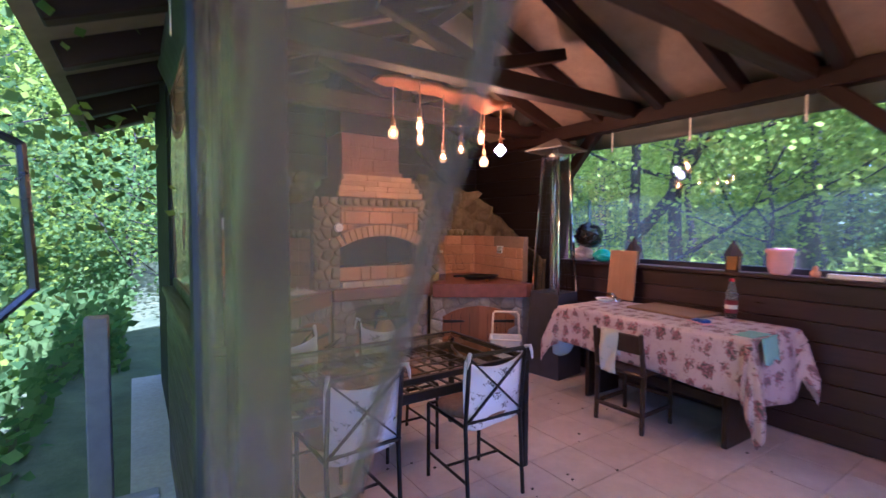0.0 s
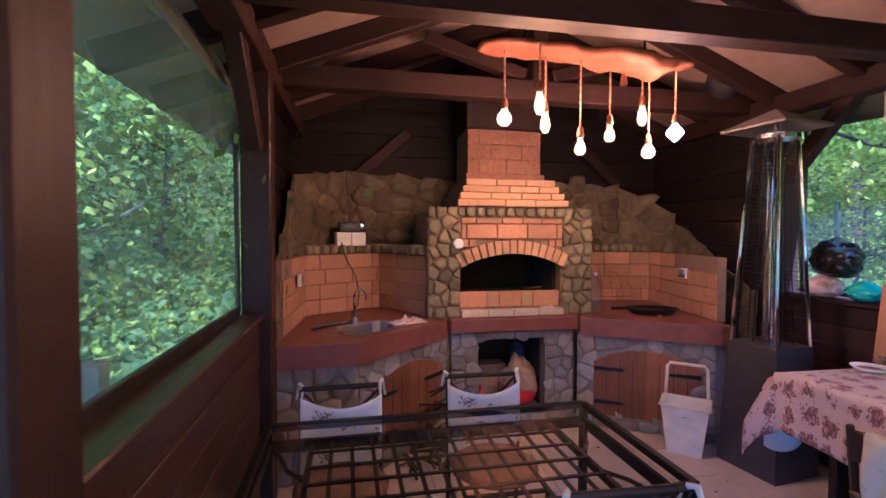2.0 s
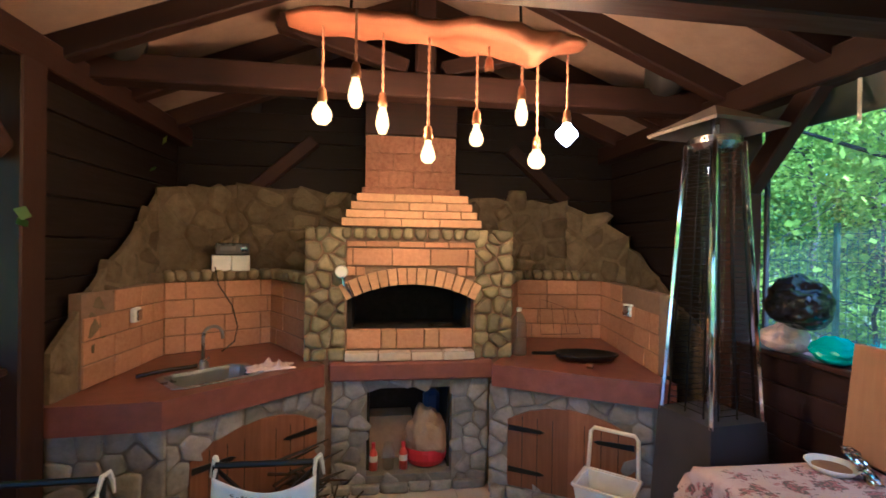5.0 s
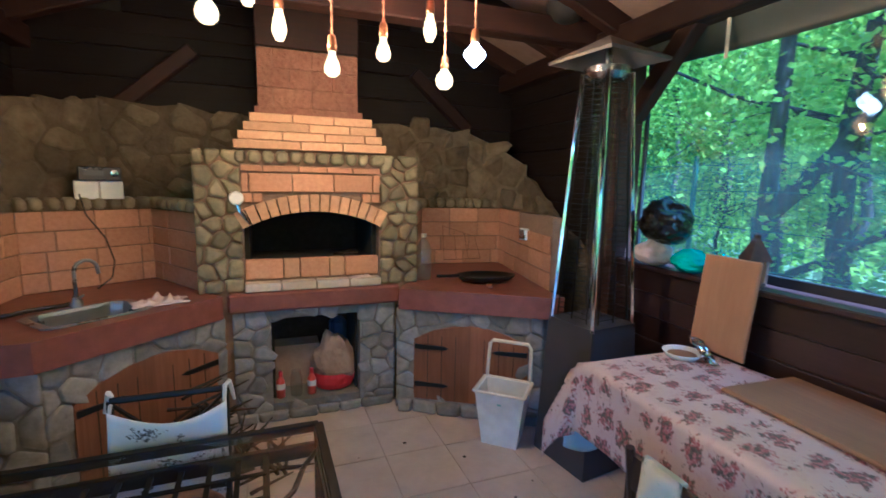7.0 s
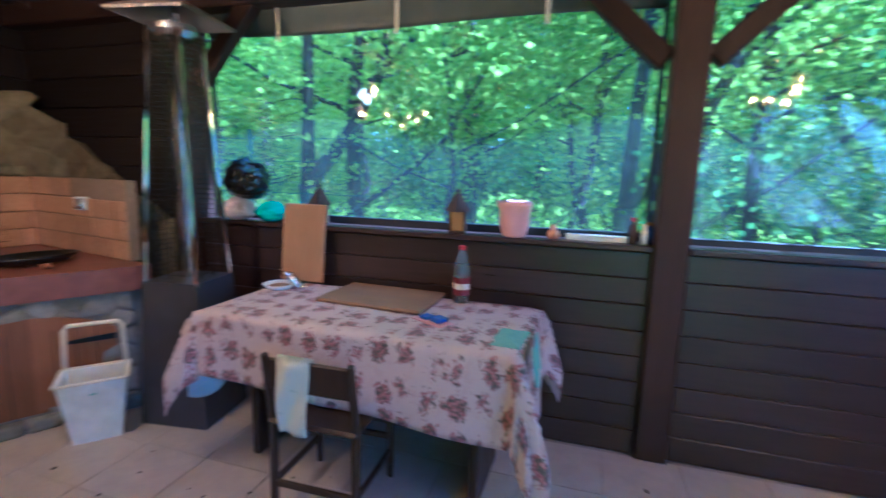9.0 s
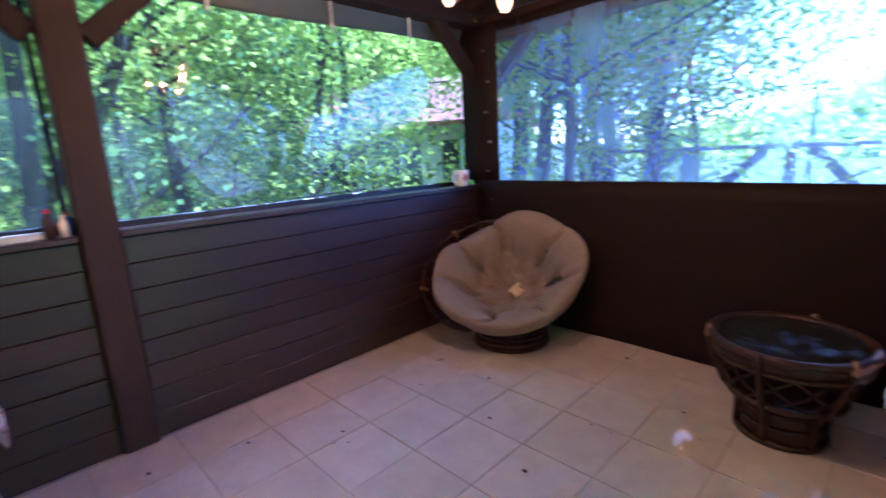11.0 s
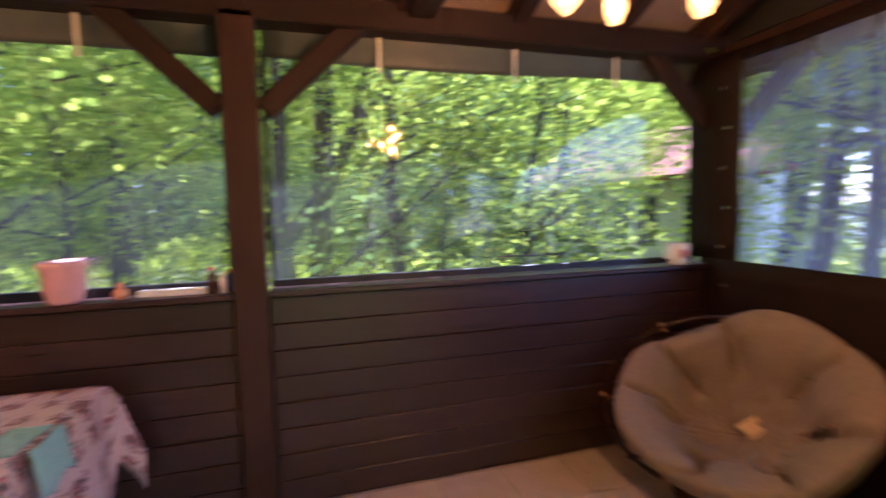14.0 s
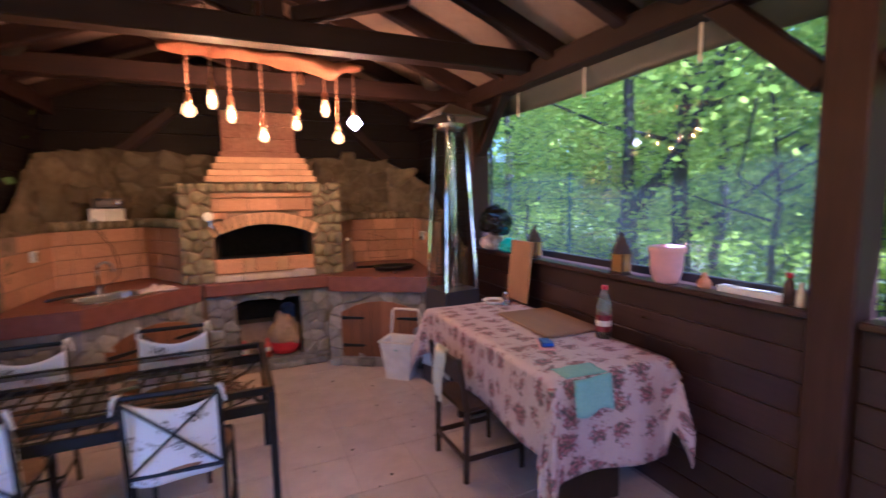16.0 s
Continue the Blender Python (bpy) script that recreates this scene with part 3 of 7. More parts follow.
sill("sill_east", XR - 0.075, XR + 0.13, 1.187, 3.858, 1.092, "dark brown wooden sill along the half wall")
sill("sill_east_south", XR - 0.075, XR + 0.13, YS, 1.023, 1.092, "dark brown wooden sill along the half wall")
sill("sill_west", XL - 0.17, XL + 0.03, 1.952, 3.688, 1.064, "dark brown wooden sill along the half wall")
sill("sill_west_south", XL - 0.17, XL + 0.03, YS, -0.422, 1.092, "dark brown wooden sill along the half wall")


def post(x0, x1, y0, y1, label="dark brown squared timber post"):
    return tagged(new("post", finish("post", boxed((x0, y0, 0), (x1, y1, 2.38), 0.008), "post")), label, "post", kind="structure")


post(XR - 0.085, XR + 0.065, 1.03, 1.18)
post(XR - 0.085, XR + 0.09, 3.865, 3.975)
post(XR - 0.085, XR + 0.065, YS - 0.155, YS - 0.005)
post(XL - 0.085, XL + 0.065, 1.79, 1.945, "dark brown squared timber door post")
post(XL - 0.085, XL + 0.065, 3.695, 3.845)
post(XL - 0.085, XL + 0.065, YS - 0.155, YS - 0.005)
post(XL - 0.085, XL + 0.065, -0.415, -0.265, "dark brown squared timber door post")


def beam(name, a, b, w, h, label, material="beam"):
    """A squared timber with its long way along its own x, so that its grain follows it."""
    a, b = Vector(a), Vector(b)
    d = b - a
    x = d.normalized()
    y = Vector((0, 0, 1)).cross(x)
    y = y.normalized() if y.length > 1e-3 else Vector((0, 1, 0))
    m = Matrix((x, y, x.cross(y))).transposed().to_4x4()
    m.translation = (a + b) / 2
    ob = new(name, finish(name, boxed((-d.length / 2, -w / 2, -h / 2), (d.length / 2, w / 2, h / 2), 0.008), material))
    ob.matrix_basis = m
    return tagged(ob, label, "beam", kind="structure")


PLATE = 2.455
for x in (XR - 0.01, XL - 0.01):
    beam("wall_plate", (x, YS - 0.6, PLATE - 0.05), (x, YN + 0.5, PLATE - 0.05), 0.15, 0.14, "dark brown timber wall plate")
beam("wall_plate_south", (XL + 0.07, YS - 0.08, 2.32), (XR - 0.09, YS - 0.08, 2.32), 0.14, 0.19, "dark brown timber beam over the end curtain")
for y in (4.20, 3.05, 1.72, 0.25):
    beam("tie_beam", (XL - 0.15, y, 2.475), (XR + 0.13, y, 2.475), 0.13, 0.14, "dark brown timber tie beam across the roof")
    beam("king_post", (RIDGE_X, y, 2.55), (RIDGE_X, y, RIDGE_Z - 0.06), 0.11, 0.11, "dark brown king post of the roof truss")
    for s in (-1, 1):
        beam("strut", (RIDGE_X + s * 0.10, y, 2.58), (RIDGE_X + s * 0.80, y, RIDGE_Z - 0.12 - 0.80 * SLOPE + 0.02), 0.09, 0.09, "dark brown diagonal roof strut")
beam("ridge_beam", (RIDGE_X, YS - 0.5, RIDGE_Z - 0.07), (RIDGE_X, YN + 0.4, RIDGE_Z - 0.07), 0.12, 0.14, "dark brown ridge beam")
for i in range(12):
    y = 5.2 - i * 0.61
    for s in (-1, 1):
        reach = 2.35 if s < 0 else 1.93
        beam("rafter", (RIDGE_X + s * 0.04, y, RIDGE_Z - 0.05), (RIDGE_X + s * reach, y, RIDGE_Z - 0.05 - reach * SLOPE), 0.085, 0.13, "dark brown rafter against tan boarding")
roof = bmesh.new()
for s in (-1, 1):
    a = Vector((RIDGE_X - s * 0.01, (YS + YN) / 2, RIDGE_Z + 0.045))
    far_x = 2.45 if s < 0 else 1.98
    b = Vector((RIDGE_X + s * far_x, (YS + YN) / 2, RIDGE_Z + 0.045 - (far_x + 0.01) * SLOPE))
    # runs about 1.1 m past the south end: unseen overhang added against the sun
    bar(roof, a - Vector((0, 0.25, 0)), b - Vector((0, 0.25, 0)), YN - YS + 1.7, 0.05)
tagged(new("ceiling", finish("ceiling", roof, "ceiling")), "tan boarded underside of the pitched roof", "ceiling", kind="structure")
for s, x in ((-1, XL - 0.09), (1, XR + 0.08)):
    bm = boxed((x - 0.02, YS - 0.1, PLATE + 0.02), (x + 0.02, YN, RIDGE_Z - 0.02 - abs(x - RIDGE_X) * SLOPE), 0)
    tagged(new("eaves_board", finish("eaves_board", bm, "board")), "dark board closing the eaves", "trim", kind="structure")


def brace(a, b, label="dark brown diagonal timber brace"):
    return beam("brace", a, b, 0.085, 0.10, label)


bx = XR - 0.01
brace((bx, 1.20, 1.94), (bx, 1.68, 2.40))
brace((bx, 1.01, 1.94), (bx, 0.53, 2.40))
brace((bx, YS + 0.01, 1.94), (bx, YS + 0.49, 2.40))
brace((bx, 3.85, 1.92), (bx, 3.42, 2.40))
brace((XR - 0.09, YS - 0.09, 1.86), (XR - 0.56, YS - 0.09, 2.30))
brace((XL + 0.09, YS - 0.09, 1.86), (XL + 0.52, YS - 0.09, 2.30))
wx = XL - 0.01
brace((wx, 3.68, 1.94), (wx, 3.22, 2.40))
brace((wx, 1.96, 1.94), (wx, 2.42, 2.40))
brace((wx, YS + 0.01, 1.94), (wx, YS + 0.49, 2.40))
brace((1.00, YN - 0.02, 1.98), (1.50, YN - 0.02, 2.42))
brace((3.62, YN - 0.02, 1.98), (3.12, YN - 0.02, 2.42))


def curtain(name, x, y0, y1, z0, z1, label, straps=(), cut=0.0):
    """A clear vinyl roll-down sheet with dark hems, in a wall along y."""
    w = thing(name, label, "window", kind="structure")
    bm = grid(bmesh.new(), 24, 8, lambda u, v: Vector((x + 0.012 * math.sin(9 * u + 3 * v) * math.sin(math.pi * v), y0 + u * (y1 - y0), z0 + v * (z1 - z0))))
    pane = part("pane", bm, "pvc_murky" if name == "window_3" else "pvc", w, "clear vinyl sheet", smooth=True)
    pane.visible_shadow = False
    part("bottom_hem", boxed((x - 0.012, y0, z0 - 0.045), (x + 0.012, y1, z0 + 0.002), 0.004), "strip", w)
    for y in (y0, y1):
        part("side_hem", boxed((x - 0.012, y - 0.012, z0 - 0.04), (x + 0.012, y + 0.012, z1), 0.004), "strip", w)
    bm = bmesh.new()
    grid(bm, 24, 6, lambda u, v: Vector((x - 0.035 + 0.03 * math.cos(2.6 * v), y0 + u * (y1 - y0), z1 - 0.045 + 0.012 * math.sin(7 * u) + v * 0.16)))
    part("rolled_valance", thicken(bm, 0.006), "valance", w, "rolled grey-green sheet edge", smooth=True)
    for y in straps:
        part("strap", boxed((x - 0.075, y - 0.009, z1 - 0.10), (x - 0.069, y + 0.009, z1 + 0.09), 0.002), "cream", w)
    return w


curtain("window_1", XR + 0.10, 1.20, 3.845, 1.135, 2.25, "clear vinyl curtain window towards the woods", (1.75, 2.55, 3.30))
curtain("window_2", XR + 0.10, YS + 0.01, 1.01, 1.125, 2.26, "clear vinyl curtain window towards the woods", (-0.95, -0.30, 0.45))
curtain("window_3", XL - 0.10, 1.96, 3.68, 1.108, 2.235, "clear vinyl curtain window towards the wooded slope", (2.5,))
curtain("window_4", XL - 0.10, YS + 0.01, -0.43, 1.125, 2.285, "clear vinyl curtain window beside the entrance")


def end_curtain():
    """A brown tarpaulin curtain over the whole end, with a wide clear vinyl window and press studs."""
    w = thing("window_5", "brown tarpaulin end curtain with wide clear vinyl window", "window", kind="structure")
    y, x0, x1, z0, z1 = YS + 0.055, 0.650, 3.745, 1.128, 2.268

    def wave(x, z):
        return y + 0.012 * math.sin(4.1 * x + 1.3 * z) + 0.06 * max(0, (0.5 - z)) ** 1.0 * 0.6

    def panel(a, b, c, d, nu, nv, material, name, t=0.004, label=""):
        bm = grid(bmesh.new(), nu, nv, lambda u, v: Vector((a + u * (b - a), wave(a + u * (b - a), c + v * (d - c)), c + v * (d - c))))
        if t:
            thicken(bm, t)
        return part(name, bm, material, w, label, smooth=True)

    panel(XL + 0.004, XR - 0.030, -0.004, z0, 30, 10, "tarp", "lower_panel", label="brown tarpaulin lower half")
    panel(XL + 0.004, x0, z0, 2.34, 2, 10, "tarp", "side_panel")
    panel(x1, XR + 0.088, z0, 2.34, 2, 10, "tarp", "side_panel")
    panel(x0, x1, z1, 2.34, 24, 2, "tarp", "top_panel")
    p = panel(x0, x1, z0, z1, 24, 10, "pvc_hazy", "pane", 0, "hazy sunlit clear vinyl")
    p.visible_shadow = False
    for x, sgn in ((x0 - 0.06, 1), (x1 + 0.09, -1)):
        for k in range(8):
            z = 0.5 + k * 0.235
            part("press_stud", lathe(bmesh.new(), [(0, 0.008), (0.010, 0.007), (0.014, 0.0), (0.014, -0.004)], 10), "steel", w, m=Matrix.Translation((x + 0.03 * (k % 2), wave(x, z) + 0.006, z)) @ pose(0, 0, 0, -90, 0, 0))
    for x in (3.52, 2.16, 1.10, 2.75):
        part("strap", boxed((x - 0.006, y + 0.012, z1 - (0.32 if x < 2.5 else 0.17)), (x + 0.006, y + 0.018, z1 + 0.06), 0.002), "strip", w)


end_curtain()


def door_curtain():
    """A crumpled clear sheet that hangs half drawn outside the entrance, with a dark hem."""
    w = thing("door_curtain", "crumpled hazy clear vinyl door curtain, half drawn", "curtain")

    def f(u, v):
        z = 0.06 + v * 2.26
        y_near = min(1.25, max(0.25, 0.68 - 0.57 * (z - 1.40)))
        yy = 1.74 + u * (y_near - 1.74)
        return Vector((0.315 + 0.014 * math.sin(7 * u + 1.5 * v) + 0.004 * math.sin(31 * u + 5 * v), yy, z))

    bm = grid(bmesh.new(), 60, 24, f)
    sh = part("sheet", bm, "pvc_door", w, smooth=True)
    sh.visible_shadow = False
    part("hem", tube(bmesh.new(), [f(0.0, k / 12) for k in range(13)], 0.020, 6), "strip", w)
    part("edge_hem", tube(bmesh.new(), [f(1.0, k / 12) for k in range(13)], 0.007, 6), "pvc_door", w)
    part("rail", tube(bmesh.new(), [(0.315, -0.25, 2.345), (0.315, 1.80, 2.345)], 0.012, 8), "iron", w)


door_curtain()


# ---- the barbecue corner ----
FY = 4.55                                    # front of the fireplace, in its own pose
BBQ = Matrix.Translation((0.012, 0.08, 0))


def front(x, y=FY, z=0.0):
    """A pose on a wall that faces the room (-y): u along +x, v up, w towards the room."""
    m = Matrix(((1, 0, 0), (0, 0, -1), (0, 1, 0))).to_4x4()
    m.translation = (x, y, z)
    return m


def fireplace():
    r = random.Random(11)
    f = thing("fireplace", "brick and river-stone barbecue fireplace with stepped hood", "fireplace", m=BBQ)
    # masonry core, open in the middle
    x0, x1, xa, xb, back = 1.54, 2.90, 1.80, 2.64, 5.30
    for a, b in (((x0, FY, 0.0), (xa, back, 1.66)), ((xb, FY, 0.0), (x1, back, 1.66)), ((xa, FY + 0.004, 1.43), (xb, back, 1.74)), ((xa, FY + 0.012, 1.34), (xb, FY + 0.09, 1.428)), ((xa, FY + 0.004, 0.86), (xb, back, 0.90))):
        part("masonry_core", boxed(a, b, 0), "mortar", f)
    bm = bmesh.new()
    box(bm, (xa - 0.002, FY + 0.10, 0.90), (xb + 0.002, back - 0.06, 1.0))
    part("fire_bed", bm, "hearth_black", f)
    for p, q in (((xa, back - 0.12, 1.0), (xb, back - 0.06, 1.45)), ((xa, FY + 0.10, 1.0), (xa + 0.03, back, 1.45)), ((xb - 0.03, FY + 0.10, 1.0), (xb, back, 1.45)), ((xa, FY + 0.10, 1.40), (xb, back, 1.44))):
        part("firebox_lining", boxed(p, q, 0), "hearth_black", f, "sooty black firebox")
    part("ember_scraper", tube(bmesh.new(), [(2.36, 4.72, 1.035), (2.52, 4.66, 1.05)], 0.014, 6), "steel", f)
    # flat bricks in front of the fire, pale edge bricks below them
    n = 5
    for i in range(n):
        a = xa + (xb - xa) * (0.0, 0.27, 0.39, 0.61, 0.73)[i]
        b = xa + (xb - xa) * (0.27, 0.39, 0.61, 0.73, 1.0)[i]
        brick(f, front(0, FY + 0.075, 0), a + 0.003, 0.905, b - 0.003, 1.03, 0.05, "tanbrick" if i % 2 else "firebrick")
        brick(f, front(0, FY + 0.03, 0), xa + (xb - xa) * i / 4 + 0.003 if i < 4 else xa, 0.845, xa + (xb - xa) * (i + 1) / 4 - 0.003 if i < 4 else xa + 0.01, 0.898, 0.10, "palebrick")
    # arch of soldier bricks over the opening
    half, rise = (xb - xa) / 2, 0.105
    rad = (half ** 2 + rise ** 2) / (2 * rise)
    cx, cz = (xa + xb) / 2, 1.335 - rad
    amax = math.asin(half / rad)
    k = 15
    for i in range(k):
        t = -amax + (i + 0.5) * 2 * amax / k
        wdt = 2 * amax * rad / k - 0.009
        bm = bmesh.new()
        hh = 0.105
        grow = wdt * (rad + hh) / rad
        pts = [(-wdt / 2, 0), (wdt / 2, 0), (grow / 2, hh), (-grow / 2, hh)]
        extrude_poly(bm, pts, 0.045, Matrix.Identity(4))
        m = front(cx, FY - 0.002, cz) @ Matrix.Rotation(-t, 4, "Z") @ Matrix.Translation((0, rad, 0))
        part("arch_brick", bm, "tanbrick", f, m=m)
    # brick panel above the arch
    m = front(xa, FY, 0)

    def above(u, v):
        du = u + xa - cx
        return v > cz + math.sqrt(max(0, (rad + 0.105) ** 2 - du * du)) + 0.005

    for j, (z0, z1) in enumerate(((1.325, 1.385), (1.39, 1.45), (1.455, 1.57), (1.575, 1.615))):
        edges = [0, 0.04, 0.29, 0.54, 0.79, 0.84] if j != 3 else [0, 0.12, 0.33, 0.5, 0.66, 0.84]
        if j < 2:
            edges = [0, 0.06, 0.12, 0.2, 0.3, 0.42, 0.54, 0.64, 0.72, 0.78, 0.84]
        for a, b in zip(edges, edges[1:]):
            if above((a + b) / 2, z0):
                brick(f, m, a + 0.003, z0, b - 0.003, z1 - 0.004, 0.03, "firebrick")
    # band of small cobbles
    stones(f, front(xa - 0.03, FY - 0.012, 1.625), xb - xa + 0.06, 0.075, 11, 1, "cobble", 0.035, r, None, 0.12, 0.012)
    # stepped corbels, then the chimney of split-face brick
    steps = ((1.765, 2.675, 1.705, 1.76), (1.79, 2.655, 1.762, 1.815), (1.82, 2.625, 1.817, 1.872), (1.855, 2.59, 1.874, 1.93))
    for j, (a, b, z0, z1) in enumerate(steps):
        yy = FY - 0.03 + j * 0.035
        part("corbel_core", boxed((a + 0.01, yy + 0.02, z0), (b - 0.01, 5.25, z1), 0), "mortar", f)
        e = [a, a + 0.25, a + 0.50, a + 0.75, b] if j % 2 else [a, a + 0.38, a + 0.63, b]
        for p, q in zip(e, e[1:]):
            if q - p > 0.02:
                brick(f, front(0, yy + 0.02, 0), p + 0.002, z0 + 0.002, q - 0.002, z1 - 0.002, 0.05, "tanbrick")
    part("chimney_core", boxed((1.915, 4.79, 1.93), (2.53, 5.2, 2.36), 0), "mortar", f)
    brick(f, front(0, 4.77, 0), 1.885, 1.932, 2.565, 1.985, 0.05, "redbrick")
    for j in range(3):
        z0 = 1.99 + j * 0.120
        e = [1.905, 2.10, 2.37, 2.54] if j % 2 else [1.905, 2.0, 2.24, 2.54]
        for p, q in zip(e, e[1:]):
            brick(f, front(0, 4.785, 0), p + 0.001, z0, q - 0.001, z0 + 0.118, 0.03, "redbrick", proud=r.uniform(0, 0.006))
    part("chimney_box", boxed((1.90, 4.77, 2.362), (2.55, 5.2, 3.3), 0.006), "beam", f, "red-brown timber box round the chimney")
    # river-stone columns
    stones(f, front(x0, FY - 0.004, 0.84), xa - x0 - 0.005, 0.86, 3, 9, "cobble", 0.030, r, None, 0.40, 0.010, "stone", 0.15, 0.17)
    stones(f, front(xb + 0.005, FY - 0.004, 0.84), x1 - xb, 0.86, 3, 9, "cobble", 0.030, r, None, 0.40, 0.010, "stone", 0.15, 0.17)
    # base with an arched log niche
    bx0, bx1 = 1.72, 2.74
    y = FY - 0.03
    bm = bmesh.new()
    box(bm, (bx0, y, 0.0), (1.94, back, 0.72)), box(bm, (2.50, y, 0.0), (bx1, back, 0.72)), box(bm, (1.94, y, 0.66), (2.50, back, 0.72)), box(bm, (1.94, y + 0.02, 0.0), (2.50, back, 0.085))
    part("base_core", bm, "greymortar", f)
    # back and sides of the niche lined near-black, in the firebox material
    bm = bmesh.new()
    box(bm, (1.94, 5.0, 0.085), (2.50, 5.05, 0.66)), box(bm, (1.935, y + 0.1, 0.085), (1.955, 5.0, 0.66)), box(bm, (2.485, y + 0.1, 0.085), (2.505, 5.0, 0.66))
    part("niche_lining", bm, "hearth_black", f)

    def not_niche(u, v):
        x = u + bx0
        inset = 0.06 * max(0, v - 0.1) / 0.55
        return not (1.90 + inset < x < 2.54 - inset and 0.06 < v < 0.675)

    stones(f, front(bx0, y - 0.002, 0.0), bx1 - bx0, 0.72, 9, 7, "greystone", 0.015, r, not_niche, 0.44, 0.010, "stone", 0.08, 0.10)
    stones(f, front(1.74, y - 0.03, 0.0), 0.98, 0.060, 6, 1, "greystone", 0.03, r, None, 0.2, 0.006, "kerb_stone", 0.05, 0.06)
    part("mantel_slab", boxed((1.70, FY - 0.09, 0.722), (2.76, FY + 0.06, 0.842), 0.014), "counter", f, "red-brown painted concrete slab")
    part("pipe", tube(bmesh.new(), [(2.755, FY - 0.06, 0.04), (2.755, FY - 0.06, 0.70)], 0.011, 8), "iron", f)
    # white round cap and its wire
    part("thermometer", lathe(bmesh.new(), [(0, 0.03), (0.036, 0.028), (0.042, 0.012), (0.042, 0)], 18), "white", f, "white round thermometer", m=front(1.772, FY - 0.04, 1.415))
    part("probe_wire", tube(bmesh.new(), [(1.775, FY - 0.06, 1.39), (1.79, FY - 0.07, 1.33), (1.84, FY - 0.06, 1.26), (1.80, FY - 0.055, 1.34)], 0.007, 6), "steel", f)


fireplace()


SINK = pose(1.10, 4.33, 0.842, 0, 0, 40)


def carve(ob, bm):
    """Cuts the shape bm out of the object's mesh."""
    tool = new("cutter", finish("cutter", bm, "counter"))
    mod = ob.modifiers.new("cut", "BOOLEAN")
    mod.operation, mod.object, mod.solver = "DIFFERENCE", tool, "EXACT"
    dg = bpy.context.evaluated_depsgraph_get()
    dg.update()
    me = bpy.data.meshes.new_from_object(ob.evaluated_get(dg))
    ob.modifiers.clear()
    ob.data = me
    bpy.data.objects.remove(tool)


